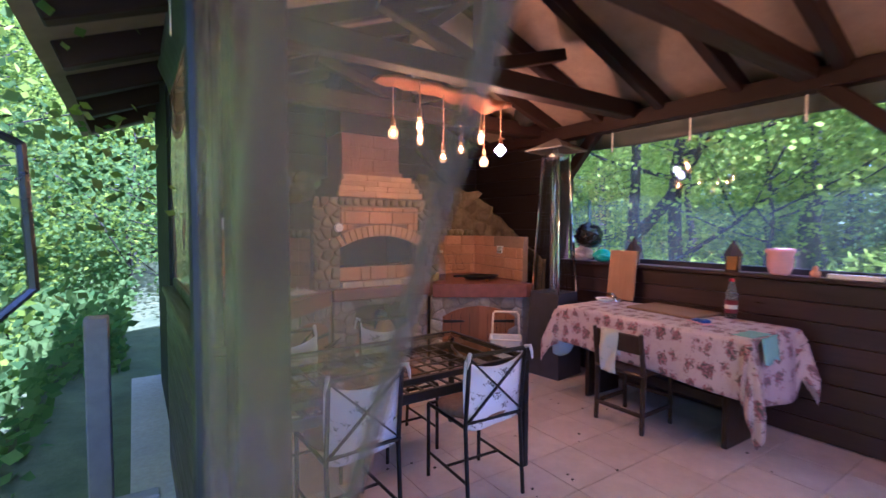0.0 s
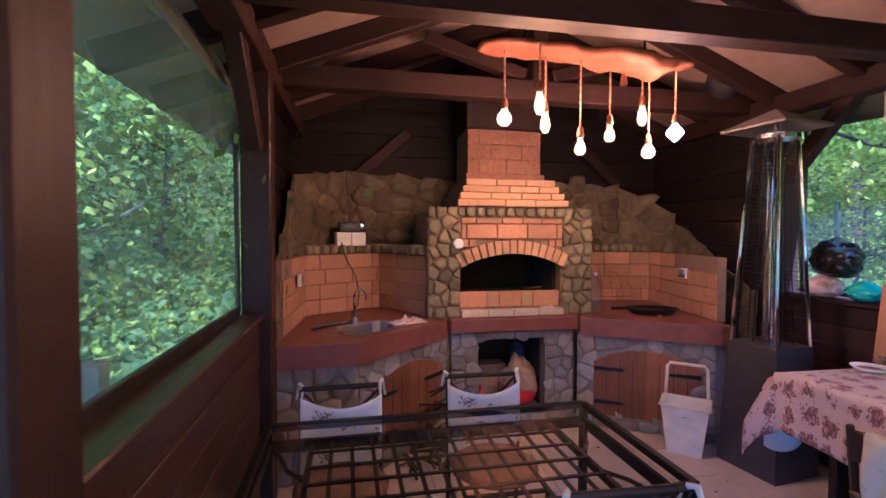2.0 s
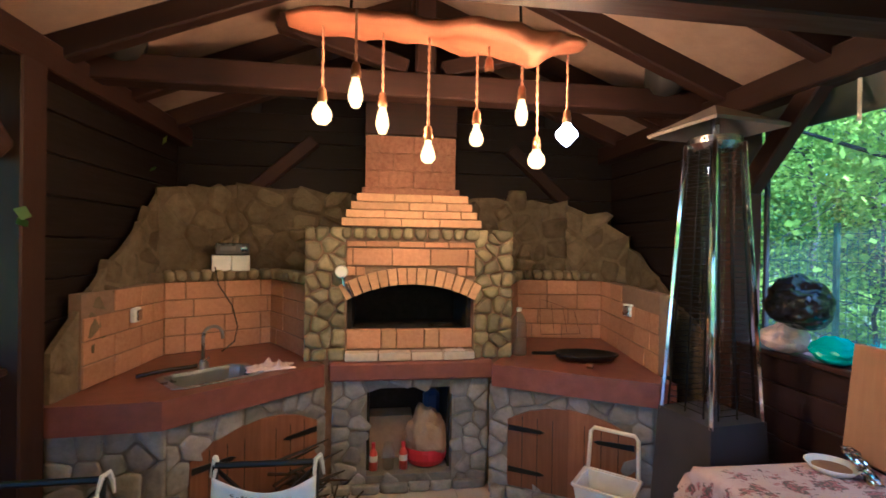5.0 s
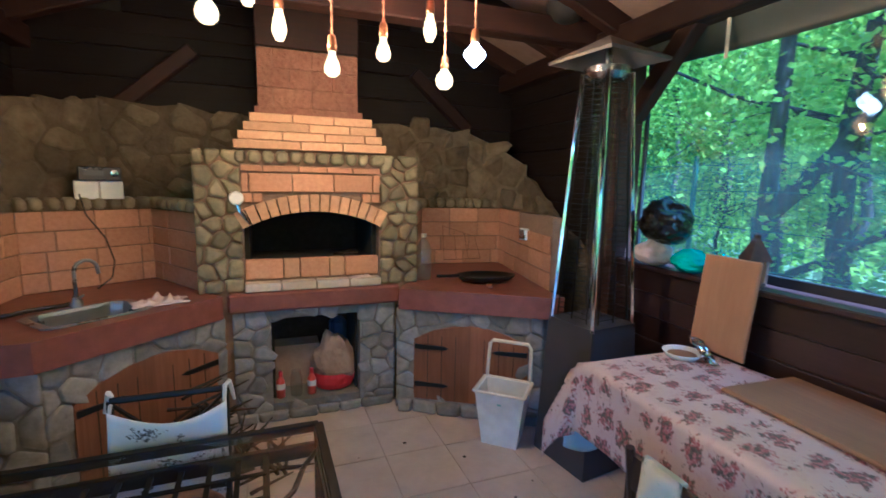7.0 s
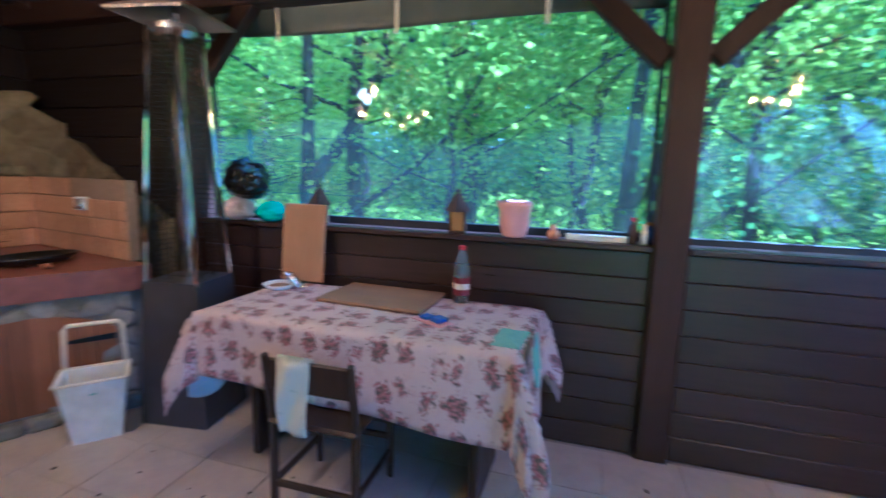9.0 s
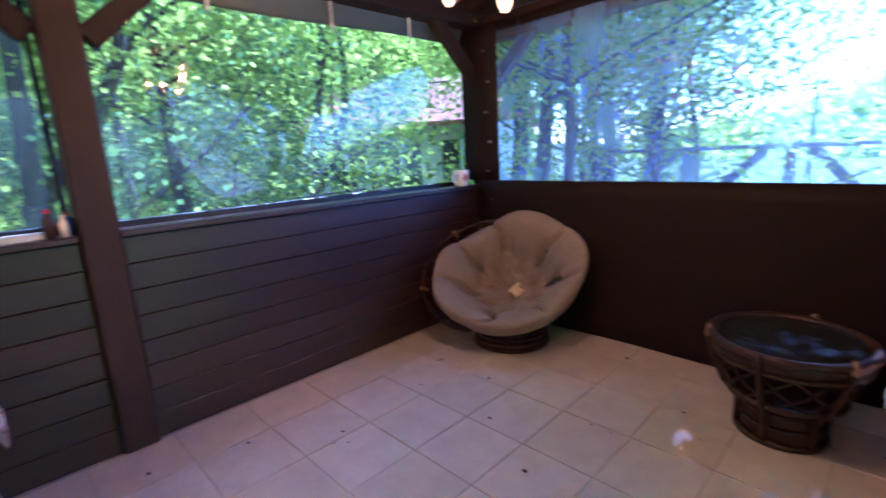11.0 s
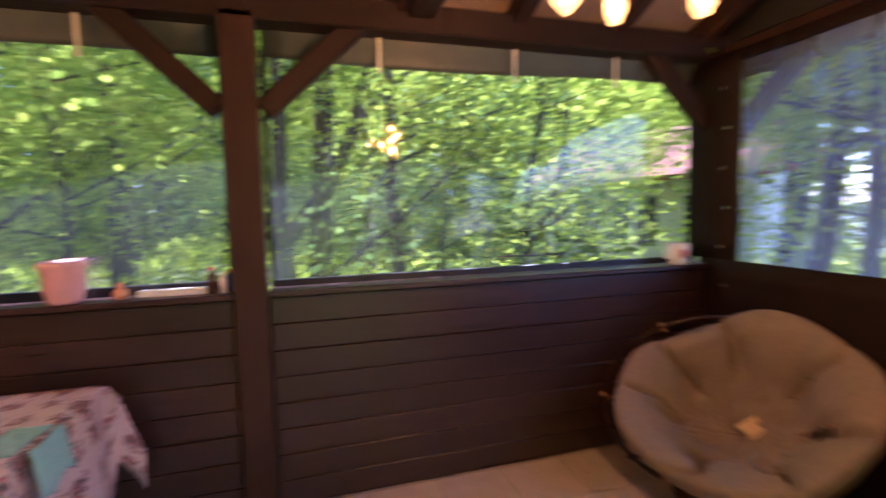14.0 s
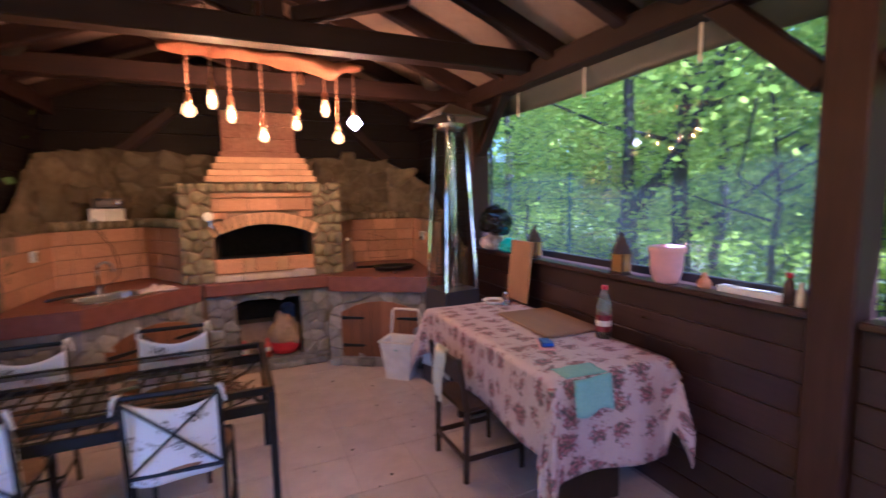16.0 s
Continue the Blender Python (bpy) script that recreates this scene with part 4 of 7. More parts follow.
def kitchen(name, front_line, ret, back_line, side_end, label, right):
    """A corner counter on a stone base, with brick splash walls and a cobbled ledge; returns nothing."""
    r = random.Random(23 if right else 29)
    k = thing(name, label, "outdoor kitchen")
    p0, p1, p2 = front_line
    # stone base under the slab
    ring = [p0, p1, p2, ret, back_line[0], back_line[1], side_end] if right else [p0, p1, p2, side_end, back_line[1], back_line[0], ret]
    inner = [(x + (0.04 if x < 2 else -0.04) * 0, y + 0.05) for x, y in ring[:3]] + ring[3:]
    part("base", prism(bmesh.new(), inner, 0.0, 0.70), "greymortar", k)
    top = part("counter_top", prism(bmesh.new(), ring, 0.702, 0.84), "counter", k, "red-brown sealed concrete worktop")
    if not right:
        carve(top, boxed((-0.213, -0.145, -0.128), (0.213, 0.145, 0.05), 0, SINK))
    segs = ((p0, p1), (p1, p2))
    for a, b in segs:
        a2, b2 = Vector((a[0], a[1] + 0.05)), Vector((b[0], b[1] + 0.05))
        length = (b2 - a2).length
        if length < 0.15:
            continue
        m = wall_pose(a2, b2)
        door = length > 0.6

        def keep(u, v, length=length, door=door):
            if not door:
                return True
            c, hw = length * 0.52, 0.36
            top = 0.60 - 0.10 * ((u - c) / hw) ** 2
            return not (abs(u - c) < hw and 0.09 < v < top)

        stones(k, m, length, 0.70, max(2, round(length / 0.115)), 6, "greystone", 0.015, r, keep, 0.44, 0.010, "stone", 0.08, 0.10)
        if door:
            c, hw = length * 0.52, 0.375
            for s in (-1, 1):
                d = part("door", extrude_poly(bmesh.new(), [(c, 0.085), (c + s * hw, 0.085), (c + s * hw, 0.50), (c + s * hw * 0.66, 0.565), (c + s * hw * 0.33, 0.598), (c, 0.61)][::s], 0.022, m @ Matrix.Translation((0, 0, -0.006))), "doorwood", k, "varnished pine door with arched top")
                for q in range(3):
                    part("groove", extrude_poly(bmesh.new(), [(c + s * hw * (q + 1) / 4 - 0.002, 0.09), (c + s * hw * (q + 1) / 4 + 0.002, 0.09), (c + s * hw * (q + 1) / 4 + 0.002, 0.53), (c + s * hw * (q + 1) / 4 - 0.002, 0.53)], 0.0012, m @ Matrix.Translation((0, 0, 0.0165))), "dull_black", d)
                for z in (0.19, 0.45):
                    part("hinge", extrude_poly(bmesh.new(), [(c + s * hw * 0.98, z - 0.016), (c + s * hw * 0.45, z - 0.011), (c + s * hw * 0.38, z), (c + s * hw * 0.45, z + 0.011), (c + s * hw * 0.98, z + 0.016)][::-s], 0.008, m @ Matrix.Translation((0, 0, 0.017))), "iron", d, "black iron strap hinge")
            part("gap", extrude_poly(bmesh.new(), [(c - hw, 0.08), (c + hw, 0.08), (c + hw, 0.5), (c + hw * 0.5, 0.6), (c, 0.62), (c - hw * 0.5, 0.6), (c - hw, 0.5)], 0.004, m @ Matrix.Translation((0, 0, -0.012))), "dull_black", k)
            # stone step in front of the doors
            stones(k, m @ Matrix.Translation((c - hw - 0.1, 0.0, 0.02)), 2 * hw + 0.2, 0.075, 6, 1, "greystone", 0.05, r, None, 0.2, 0.006, "kerb_stone", 0.05, 0.06)
    # splash walls of firebrick
    walls = [(ret, back_line[0]), (back_line[0], back_line[1]), (back_line[1], side_end)]
    for i, (a, b) in enumerate(walls):
        aa, bb = (a, b) if not right else (b, a)
        m = wall_pose(aa, bb, 0.84)
        length = (Vector(aa) - Vector(bb)).length
        h = 0.48
        bm = bmesh.new()
        extrude_poly(bm, [(0, 0), (length, 0), (length, h), (0, h)], -0.06, m)
        part("splash_core", bm, "mortar", k)
        slope = i == 0
        courses(k, m, length, h, 0.25, 0.118, "firebrick", r, 0.010, 0.006, (lambda u, v, L=length: (v < 0.30 + 0.26 * (u if not right else L - u) / L)) if slope else None)
        if not slope:
            stones(k, m @ Matrix.Translation((0, h, -0.05)), length, 0.08, max(2, round(length / 0.075)), 1, "cobble", 0.09, r, None, 0.16, 0.012)
    # ledge behind the splash walls
    a, b = back_line
    corner = (XR + 0.0, YN - 0.03) if right else (XL, YN - 0.03)
    mid = (2.90, YN - 0.03) if right else (1.54, YN - 0.03)
    poly = [a, b, side_end, mid, corner, (corner[0], a[1] - 0.15)]
    part("ledge", prism(bmesh.new(), poly, 1.30, 1.385), "sandstone", k)
    return k


# west: counter with sink; east: counter with frying pan
kitchen("sink_counter", [(0.52, 3.86), (1.02, 3.90), (1.69, 4.53)], (0.56, 4.10), ((0.62, 4.86), (1.22, 5.24)), (1.56, 4.70), "stone sink counter with red-brown top and pine doors", False)
kitchen("grill_counter", [(2.74, 4.45), (3.56, 3.94), (3.66, 3.93)], (3.66, 4.10), ((3.86, 5.20), (3.16, 5.30)), (2.90, 4.70), "stone side counter with red-brown top and pine doors", True)


def rubble_wall():
    """The ragged sandstone wall behind the ledges, stepped down along both sides."""
    r = random.Random(31)
    w = thing("rubble_wall", "ragged sandstone rubble backdrop stepping down both sides", "stone wall")
    runs = [((XL + 0.02, 3.90), (XL + 0.02, 4.95), 1.10, 1.90), ((XL + 0.02, 4.95), (0.92, YN - 0.05), 1.93, 2.03), ((0.92, YN - 0.05), (1.95, YN - 0.05), 2.03, 2.0),
            ((2.5, YN - 0.05), (3.62, YN - 0.05), 1.97, 1.97), ((3.62, YN - 0.05), (XR - 0.02, 5.02), 1.95, 1.66), ((XR - 0.02, 5.02), (XR - 0.02, 4.1), 1.62, 1.05)]
    for a, b, h0, h1 in runs:
        m = wall_pose(a, b, 0.0)
        length = (Vector(a) - Vector(b)).length
        bm = bmesh.new()
        n = max(2, round(length / 0.16))
        low = 1.32 if min(h0, h1) > 1.5 else 0.9
        top = [(length * i / n, h0 + (h1 - h0) * i / n + r.uniform(-0.03, 0.03)) for i in range(n + 1)]
        extrude_poly(bm, [(length, low - 0.3 * (low < 1)), (0, low - 0.3 * (low < 1))][::-1] + top[::-1], 0.03, m)
        part("core", bm, "sandstone", w)

        def keep(u, v, L=length, a0=h0, a1=h1, low=low):
            return low < v < a0 + (a1 - a0) * u / L + r.uniform(-0.06, 0.0)

        stones(w, m @ Matrix.Translation((0, 0, -0.01)), length, max(h0, h1) + 0.1, max(2, round(length / 0.19)), round((max(h0, h1) + 0.1) / 0.135), "sandstone", 0.055, r, keep, 0.5, 0.006, "rubble_stone", 0.5, 0.09)


rubble_wall()


# ---- things in the shelter ----
def glass_table():
    """Iron-framed dining table: glass top on a lattice shelf, corner legs."""
    t = thing("dining_table", "black iron dining table with glass top over lattice", "table", m=pose(1.37, 2.812, 0, 0, 0, 0.5))
    w, d, h = 0.735, 0.378, 0.67
    bm = bmesh.new()
    for a, b in (((-w, -d), (w, -d)), ((w, -d), (w, d)), ((w, d), (-w, d)), ((-w, d), (-w, -d))):
        bar(bm, (*a, h - 0.015), (*b, h - 0.015), 0.03, 0.03, 0.003)
    part("top_frame", bm, "iron", t)
    part("glass_top", grid(bmesh.new(), 2, 2, lambda u, v: Vector(((2 * u - 1) * (w - 0.016), (2 * v - 1) * (d - 0.016), h - 0.004))), "tabletop", t, "clear glass top").visible_shadow = False
    for sx in (-1, 1):
        for sy in (-1, 1):
            part("leg", bar(bmesh.new(), (sx * w, sy * d, 0.0), (sx * w, sy * d, h - 0.03), 0.034, 0.034, 0.003), "iron", t)
    zl = h - 0.10
    bm = bmesh.new()
    for a, b in (((-w, -d), (w, -d)), ((w, -d), (w, d)), ((w, d), (-w, d)), ((-w, d), (-w, -d))):
        bar(bm, (*a, zl), (*b, zl), 0.022, 0.05, 0.002)
    part("apron", bm, "iron", t)
    for i in range(1, 13):
        x = -w + 0.18 + (2 * w - 0.36) * i / 13
        part("slat", bar(bmesh.new(), (x, -d + 0.02, zl + 0.012), (x, d - 0.02, zl + 0.012), 0.016, 0.006), "iron", t)
    for i in range(1, 6):
        y = -d + 2 * d * i / 6
        part("slat", bar(bmesh.new(), (-w + 0.18, y, zl + 0.019), (w - 0.18, y, zl + 0.019), 0.016, 0.006), "iron", t)
    for sx in (-1, 1):
        part("cross_bar", bar(bmesh.new(), (sx * (w - 0.18), -d, zl), (sx * (w - 0.18), d, zl), 0.02, 0.03), "iron", t)
        for sy in (-1, 1):
            part("scroll", tube(bmesh.new(), [(sx * (w - 0.18), sy * 0.06, zl), (sx * (w - 0.10), sy * 0.16, zl), (sx * (w - 0.06), sy * 0.28, zl), (sx * w, sy * d, zl)], 0.009, 6), "iron", t)


glass_table()


def iron_chair():
    """Iron chair with an X back, a tan pad and a printed cloth tied over the back; its front looks along +y."""
    c = thing("iron_chair", "black iron X-back chair with printed white back cloth", "chair", "chairs round the glass table")
    w, d, sh, top = 0.175, 0.19, 0.42, 0.79
    for sx in (-1, 1):
        part("back_leg", tube(bmesh.new(), [(sx * w, -d - 0.03, 0), (sx * w, -d, sh), (sx * w, -d - 0.035, top)], 0.011, 8), "iron", c)
        part("front_leg", tube(bmesh.new(), [(sx * w, d, 0), (sx * w, d, sh)], 0.011, 8), "iron", c)
        part("side_stretcher", tube(bmesh.new(), [(sx * w, -d - 0.02, 0.14), (sx * w, d, 0.14)], 0.008, 6), "iron", c)
        part("seat_rail", tube(bmesh.new(), [(sx * w, -d, sh), (sx * w, d, sh)], 0.010, 6), "iron", c)
    part("top_rail", tube(bmesh.new(), [(-w, -d - 0.035, top), (w, -d - 0.035, top)], 0.012, 8), "iron", c)
    part("low_rail", tube(bmesh.new(), [(-w, -d - 0.003, sh + 0.02), (w, -d - 0.003, sh + 0.02)], 0.009, 8), "iron", c)
    part("front_rail", tube(bmesh.new(), [(-w, d, sh), (w, d, sh)], 0.010, 8), "iron", c)
    part("cross_stretcher", tube(bmesh.new(), [(-w, 0, 0.14), (w, 0, 0.14)], 0.008, 6), "iron", c)
    for s in (-1, 1):
        part("cross_bar", bar(bmesh.new(), (-s * w, -d - 0.022, sh + 0.03), (s * w, -d - 0.042, top - 0.015), 0.014, 0.008), "iron", c)
    bm = bmesh.new()
    lathe(bm, [(0, 0.052), (0.10, 0.05), (0.17, 0.042), (0.195, 0.025), (0.185, 0.006), (0, 0.0)], 28, (0, 0.0, sh + 0.008), (1, 1.02))
    part("seat_pad", bm, "seatpad", c, "worn tan seat cushion", smooth=True)

    def cloth(u, v):
        x = (u - 0.5) * 2 * (w + 0.005)
        sag = 0.055 * (1 - (2 * u - 1) ** 2)
        z = top - 0.03 - sag - v * (0.325 + 0.015 * math.cos(6 * u))
        return Vector((x, -d - 0.018 + 0.012 * math.sin(5 * u + 4 * v) + 0.01 * v - 0.012, z))

    bm = grid(bmesh.new(), 18, 14, lambda u, v: cloth(u, v) + Vector((0, 0.028, 0)), lambda u, v: (u * 0.36, v * 0.38))
    part("back_cloth", thicken(bm, 0.004), "chaircloth", c, "white cloth printed with grey sketches", smooth=True)
    for s in (0.02, 0.98):
        p = cloth(s, 0) + Vector((0, 0.028, 0))
        sg = 1 if s > 0.5 else -1
        part("tie", tube(bmesh.new(), [p, p + Vector((0, -0.03, 0.045)), p + Vector((sg * 0.012, -0.05, 0.05)), p + Vector((sg * 0.02, -0.055, 0.02)), p + Vector((sg * 0.028, -0.05, -0.02))], [0.006, 0.009, 0.011, 0.008, 0.005], 6), "cotton", c)
    return c


first = iron_chair()
first.matrix_basis = pose(1.015, 2.51, 0, 0, 0, 2)
copy_thing(first, pose(1.735, 2.46, 0, 0, 0, -3))
copy_thing(first, pose(0.94, 3.035, 0, 0, 0, 181))
copy_thing(first, pose(1.615, 3.095, 0, 0, 0, 179))


def cloth_table():
    t = thing("side_table", "dark wooden table hidden under a floral tablecloth", "table", m=pose(3.535, 2.43, 0, 0, 0, -1.5))
    w, d, h = 0.325, 0.735, 0.755
    part("tabletop", boxed((-w, -d, h - 0.03), (w, d, h), 0.005), "darkwood", t)
    for sy in (-1, 1):
        part("end_panel", boxed((-0.20, sy * (d - 0.18) - 0.02, 0.0), (0.20, sy * (d - 0.18) + 0.02, h - 0.03), 0.006), "darkwood", t)
    part("stretcher", boxed((-0.03, -d + 0.2, 0.2), (0.03, d - 0.2, 0.28), 0.006), "darkwood", t)
    c = thing("tablecloth", "pink floral oilcloth tablecloth, faded, hanging in folds", "tablecloth", m=pose(3.535, 2.43, 0, 0, 0, -1.5))

    # the cloth, walked outwards from the table's edge
    def drape(u, v):
        x, y = (u - 0.5) * 2 * (w + 0.33), (v - 0.5) * 2 * (d + 0.34)
        ox, oy = max(0, abs(x) - w), max(0, abs(y) - d)
        sx, sy = (1 if x > 0 else -1), (1 if y > 0 else -1)
        px, py = min(abs(x), w) * sx, min(abs(y), d) * sy
        if ox == 0 and oy == 0:
            return Vector((px, py, h + 0.006 + 0.0015 * math.sin(15 * x + 9 * y)))
        lim = 0.31 if sx < 0 else 0.10
        drop = math.hypot(ox, oy)
        if ox and oy:
            ang = math.atan2(oy, ox)
            fold = abs(math.sin(2 * ang))
            out = 0.02 + 0.13 * fold * min(1, drop / 0.3) + 0.015 * math.sin(9 * ang)
            dx, dy = math.cos(ang), math.sin(ang)
            if sx > 0:
                dx *= 0.35
            if sy < 0:
                if sx < 0:
                    out += 0.026 * math.sin(15 * ang) * min(1, drop / 0.2)
                    drop *= 1 + 0.20 * fold
            z = h - drop * (1.0 + 0.05 * fold) * 0.98
            return Vector((px + sx * out * dx, py + sy * out * dy, max(0.16, z)))
        if ox:
            if sx > 0:
                k = min(1, ox / 0.33)
                return Vector((px + 0.02 + 0.01 * math.sin(8 * y), py, h - ox * 0.9))
            hang = ox * (0.99 + 0.10 * (-y / d))
            return Vector((px + sx * (0.012 + 0.05 * ox + 0.012 * math.sin(10 * y) * min(1, ox / 0.1)), py, h - hang))
        return Vector((px, py + sy * (0.012 + 0.06 * oy + 0.018 * math.sin(13 * x) * min(1, oy / 0.1)), h - oy * (1.28 + 0.06 * (px / w) if sy < 0 else 0.9)))

    bm = grid(bmesh.new(), 64, 96, drape, lambda u, v: ((u - 0.5) * 1.2, (v - 0.5) * 2.0))
    part("cloth", thicken(bm, -0.003), "floral", c, smooth=True)
    bm = grid(bmesh.new(), 10, 8, lambda u, v: Vector((-w - 0.05 + u * 0.28, d + 0.045 + 0.02 * math.sin(7 * u), 0.52 - v * (0.17 + 0.05 * math.sin(4 * u)))), None)
    part("lining", thicken(bm, 0.004), "lining", c, "pale blue underside of the cloth", smooth=True)


cloth_table()


def wooden_chair():
    """A low dark chair drawn under the table; its back stands towards -x."""
    c = thing("wooden_chair", "small dark wooden chair with a tea towel on its back", "chair", m=pose(3.058, 2.475, 0, 0, 0, 1))
    for sy in (-1, 1):
        y = sy * 0.185
        part("back_leg", tube(bmesh.new(), [(0, y, 0), (0.01, y, 0.40), (-0.035, y, 0.70)], [0.017, 0.020, 0.015], 8), "darkwood", c)
        part("front_leg", tube(bmesh.new(), [(0.36, y, 0), (0.35, y, 0.40)], [0.016, 0.019], 8), "darkwood", c)
        part("side_stretcher", bar(bmesh.new(), (0.005, y, 0.13), (0.355, y, 0.13), 0.018, 0.03, 0.004), "darkwood", c)
    part("seat", boxed((-0.02, -0.20, 0.395), (0.38, 0.20, 0.42), 0.010), "darkwood", c)
    part("back_rail", bar(bmesh.new(), (-0.022, -0.18, 0.62), (-0.022, 0.18, 0.62), 0.02, 0.13, 0.008), "darkwood", c)
    part("back_stretcher", bar(bmesh.new(), (0.0, -0.18, 0.13), (0.0, 0.18, 0.13), 0.018, 0.03, 0.004), "darkwood", c)
    part("front_stretcher", bar(bmesh.new(), (0.355, -0.18, 0.2), (0.355, 0.18, 0.2), 0.018, 0.03, 0.004), "darkwood", c)
    t = thing("tea_towel", "checked pale tea towel hung over the chair back", "towel")

    def hang(u, v):
        s = v * 0.52
        x = -0.037 - 0.012 * math.sin(6 * u + 9 * v) if s < 0.30 else (-0.022 if s < 0.34 else 0.0)
        z = 0.39 + s if s < 0.30 else (0.697 if s < 0.34 else 0.697 - (s - 0.34))
        return Vector((3.058 + x - 0.012, 2.535 + (u - 0.5) * (0.13 + 0.03 * v) + 0.02 * (0.3 - s) * math.sin(5 * u), z))

    bm = grid(bmesh.new(), 10, 26, hang, lambda u, v: (u * 0.2, v * 0.5))
    part("cloth", thicken(bm, 0.004), "kitchen_towel", t, smooth=True)


wooden_chair()


def patio_heater():
    """Pyramid patio heater: sheet-metal base, glass tube in four bright rods, wire guards, shallow hood."""
    hx = thing("patio_heater", "pyramid patio heater with steel hood and glass tube", "heater", m=pose(3.605, 3.605, 0, 0, 0, 8))

    def frus(r0, z0, r1, z1):
        bm = bmesh.new()
        lo = [bm.verts.new((sx * r0, sy * r0, z0)) for sx, sy in ((-1, -1), (1, -1), (1, 1), (-1, 1))]
        hi = [bm.verts.new((sx * r1, sy * r1, z1)) for sx, sy in ((-1, -1), (1, -1), (1, 1), (-1, 1))]
        bm.faces.new(lo[::-1]), bm.faces.new(hi)
        for i in range(4):
            bm.faces.new((lo[i], lo[(i + 1) % 4], hi[(i + 1) % 4], hi[i]))
        return bm

    part("base", frus(0.195, 0.0, 0.160, 0.80), "heaterbox", hx, "dark grey sheet-metal base")
    for sx, sy in ((-1, -1), (1, -1), (1, 1), (-1, 1)):
        part("rod", bar(bmesh.new(), (sx * 0.150, sy * 0.150, 0.78), (sx * 0.086, sy * 0.086, 2.10), 0.020, 0.020, 0.004), "chrome", hx, "polished steel corner rod")
    part("glass_tube", tube(bmesh.new(), [(0, 0, 0.80), (0, 0, 2.08)], 0.052, 24, caps=False), "quartz", hx).visible_shadow = False
    part("inner_tube", tube(bmesh.new(), [(0, 0, 0.78), (0, 0, 2.08)], 0.022, 12), "chrome", hx)
    for k in range(4):
        a = pose(0, 0, 0, 0, 0, 90 * k)
        bm = bmesh.new()
        for i in range(44):
            z = 0.84 + i * 0.028
            r = 0.150 - 0.064 * (z - 0.78) / 1.32
            tube(bm, [a @ Vector((-r * 0.72, -r, z)), a @ Vector((r * 0.72, -r, z))], 0.0018, 4)
        for s in (-0.72, 0, 0.72):
            tube(bm, [a @ Vector((s * 0.148, -0.148, 0.82)), a @ Vector((s * 0.088, -0.088, 2.06))], 0.0035, 4)
        part("wire_guard", bm, "iron", hx)
    part("burner_cap", lathe(bmesh.new(), [(0.085, 2.06), (0.118, 2.09), (0.118, 2.12), (0.05, 2.135)], 24), "steel", hx)
    bm = bmesh.new()
    r = 0.212
    ring = [bm.verts.new((sx * r, sy * r, 2.165)) for sx, sy in ((-1, -1), (1, -1), (1, 1), (-1, 1))]
    lip = [bm.verts.new((sx * r * 0.985, sy * r * 0.985, 2.150)) for sx, sy in ((-1, -1), (1, -1), (1, 1), (-1, 1))]
    apex, under = bm.verts.new((0, 0, 2.285)), bm.verts.new((0, 0, 2.262))
    for i in range(4):
        j = (i + 1) % 4
        bm.faces.new((ring[i], ring[j], apex)), bm.faces.new((lip[j], lip[i], under)), bm.faces.new((ring[j], ring[i], lip[i], lip[j]))
    part("hood", bm, "hood", hx, "shallow stainless pyramid hood")
    part("hood_stem", tube(bmesh.new(), [(0, 0, 2.12), (0, 0, 2.27)], 0.02, 10), "steel", hx)


patio_heater()


def waste_bin():
    b = thing("waste_bin", "white plastic bin with its lid frame raised", "bin", m=pose(3.235, 3.89, 0, 0, 0, -42))
    bm = bmesh.new()
    lo = [bm.verts.new(v) for v in ((-0.105, -0.08, 0), (0.105, -0.08, 0), (0.105, 0.08, 0), (-0.105, 0.08, 0))]
    hi = [bm.verts.new(v) for v in ((-0.145, -0.115, 0.335), (0.145, -0.115, 0.335), (0.145, 0.115, 0.335), (-0.145, 0.115, 0.335))]
    rim = [bm.verts.new(v) for v in ((-0.133, -0.103, 0.335), (0.133, -0.103, 0.335), (0.133, 0.103, 0.335), (-0.133, 0.103, 0.335))]
    ins = [bm.verts.new(v) for v in ((-0.097, -0.072, 0.01), (0.097, -0.072, 0.01), (0.097, 0.072, 0.01), (-0.097, 0.072, 0.01))]
    bm.faces.new(lo[::-1])
    for A, B in ((lo, hi), (hi, rim), (rim, ins)):
        for i in range(4):
            bm.faces.new((A[i], A[(i + 1) % 4], B[(i + 1) % 4], B[i]))
    bm.faces.new(ins)
    part("body", bm, "white", b)
    bm = bmesh.new()
    for a, c in (((-0.15, -0.12), (0.15, -0.12)), ((0.15, -0.12), (0.15, 0.12)), ((0.15, 0.12), (-0.15, 0.12)), ((-0.15, 0.12), (-0.15, -0.12))):
        bar(bm, (*a, 0.335), (*c, 0.335), 0.016, 0.014, 0.003)
    part("rim", bm, "cream", b)
    bm = bmesh.new()
    tube(bm, [(-0.135, 0.115, 0.345), (-0.128, 0.135, 0.54), (-0.11, 0.14, 0.565), (0.11, 0.14, 0.565), (0.128, 0.135, 0.54), (0.135, 0.115, 0.345)], 0.011, 8)
    part("lid_frame", bm, "cream", b, "cream open lid frame")
    part("sticker", boxed((-0.012, -0.1085, 0.262), (0.012, -0.1065, 0.286), 0), "mint", b)


waste_bin()


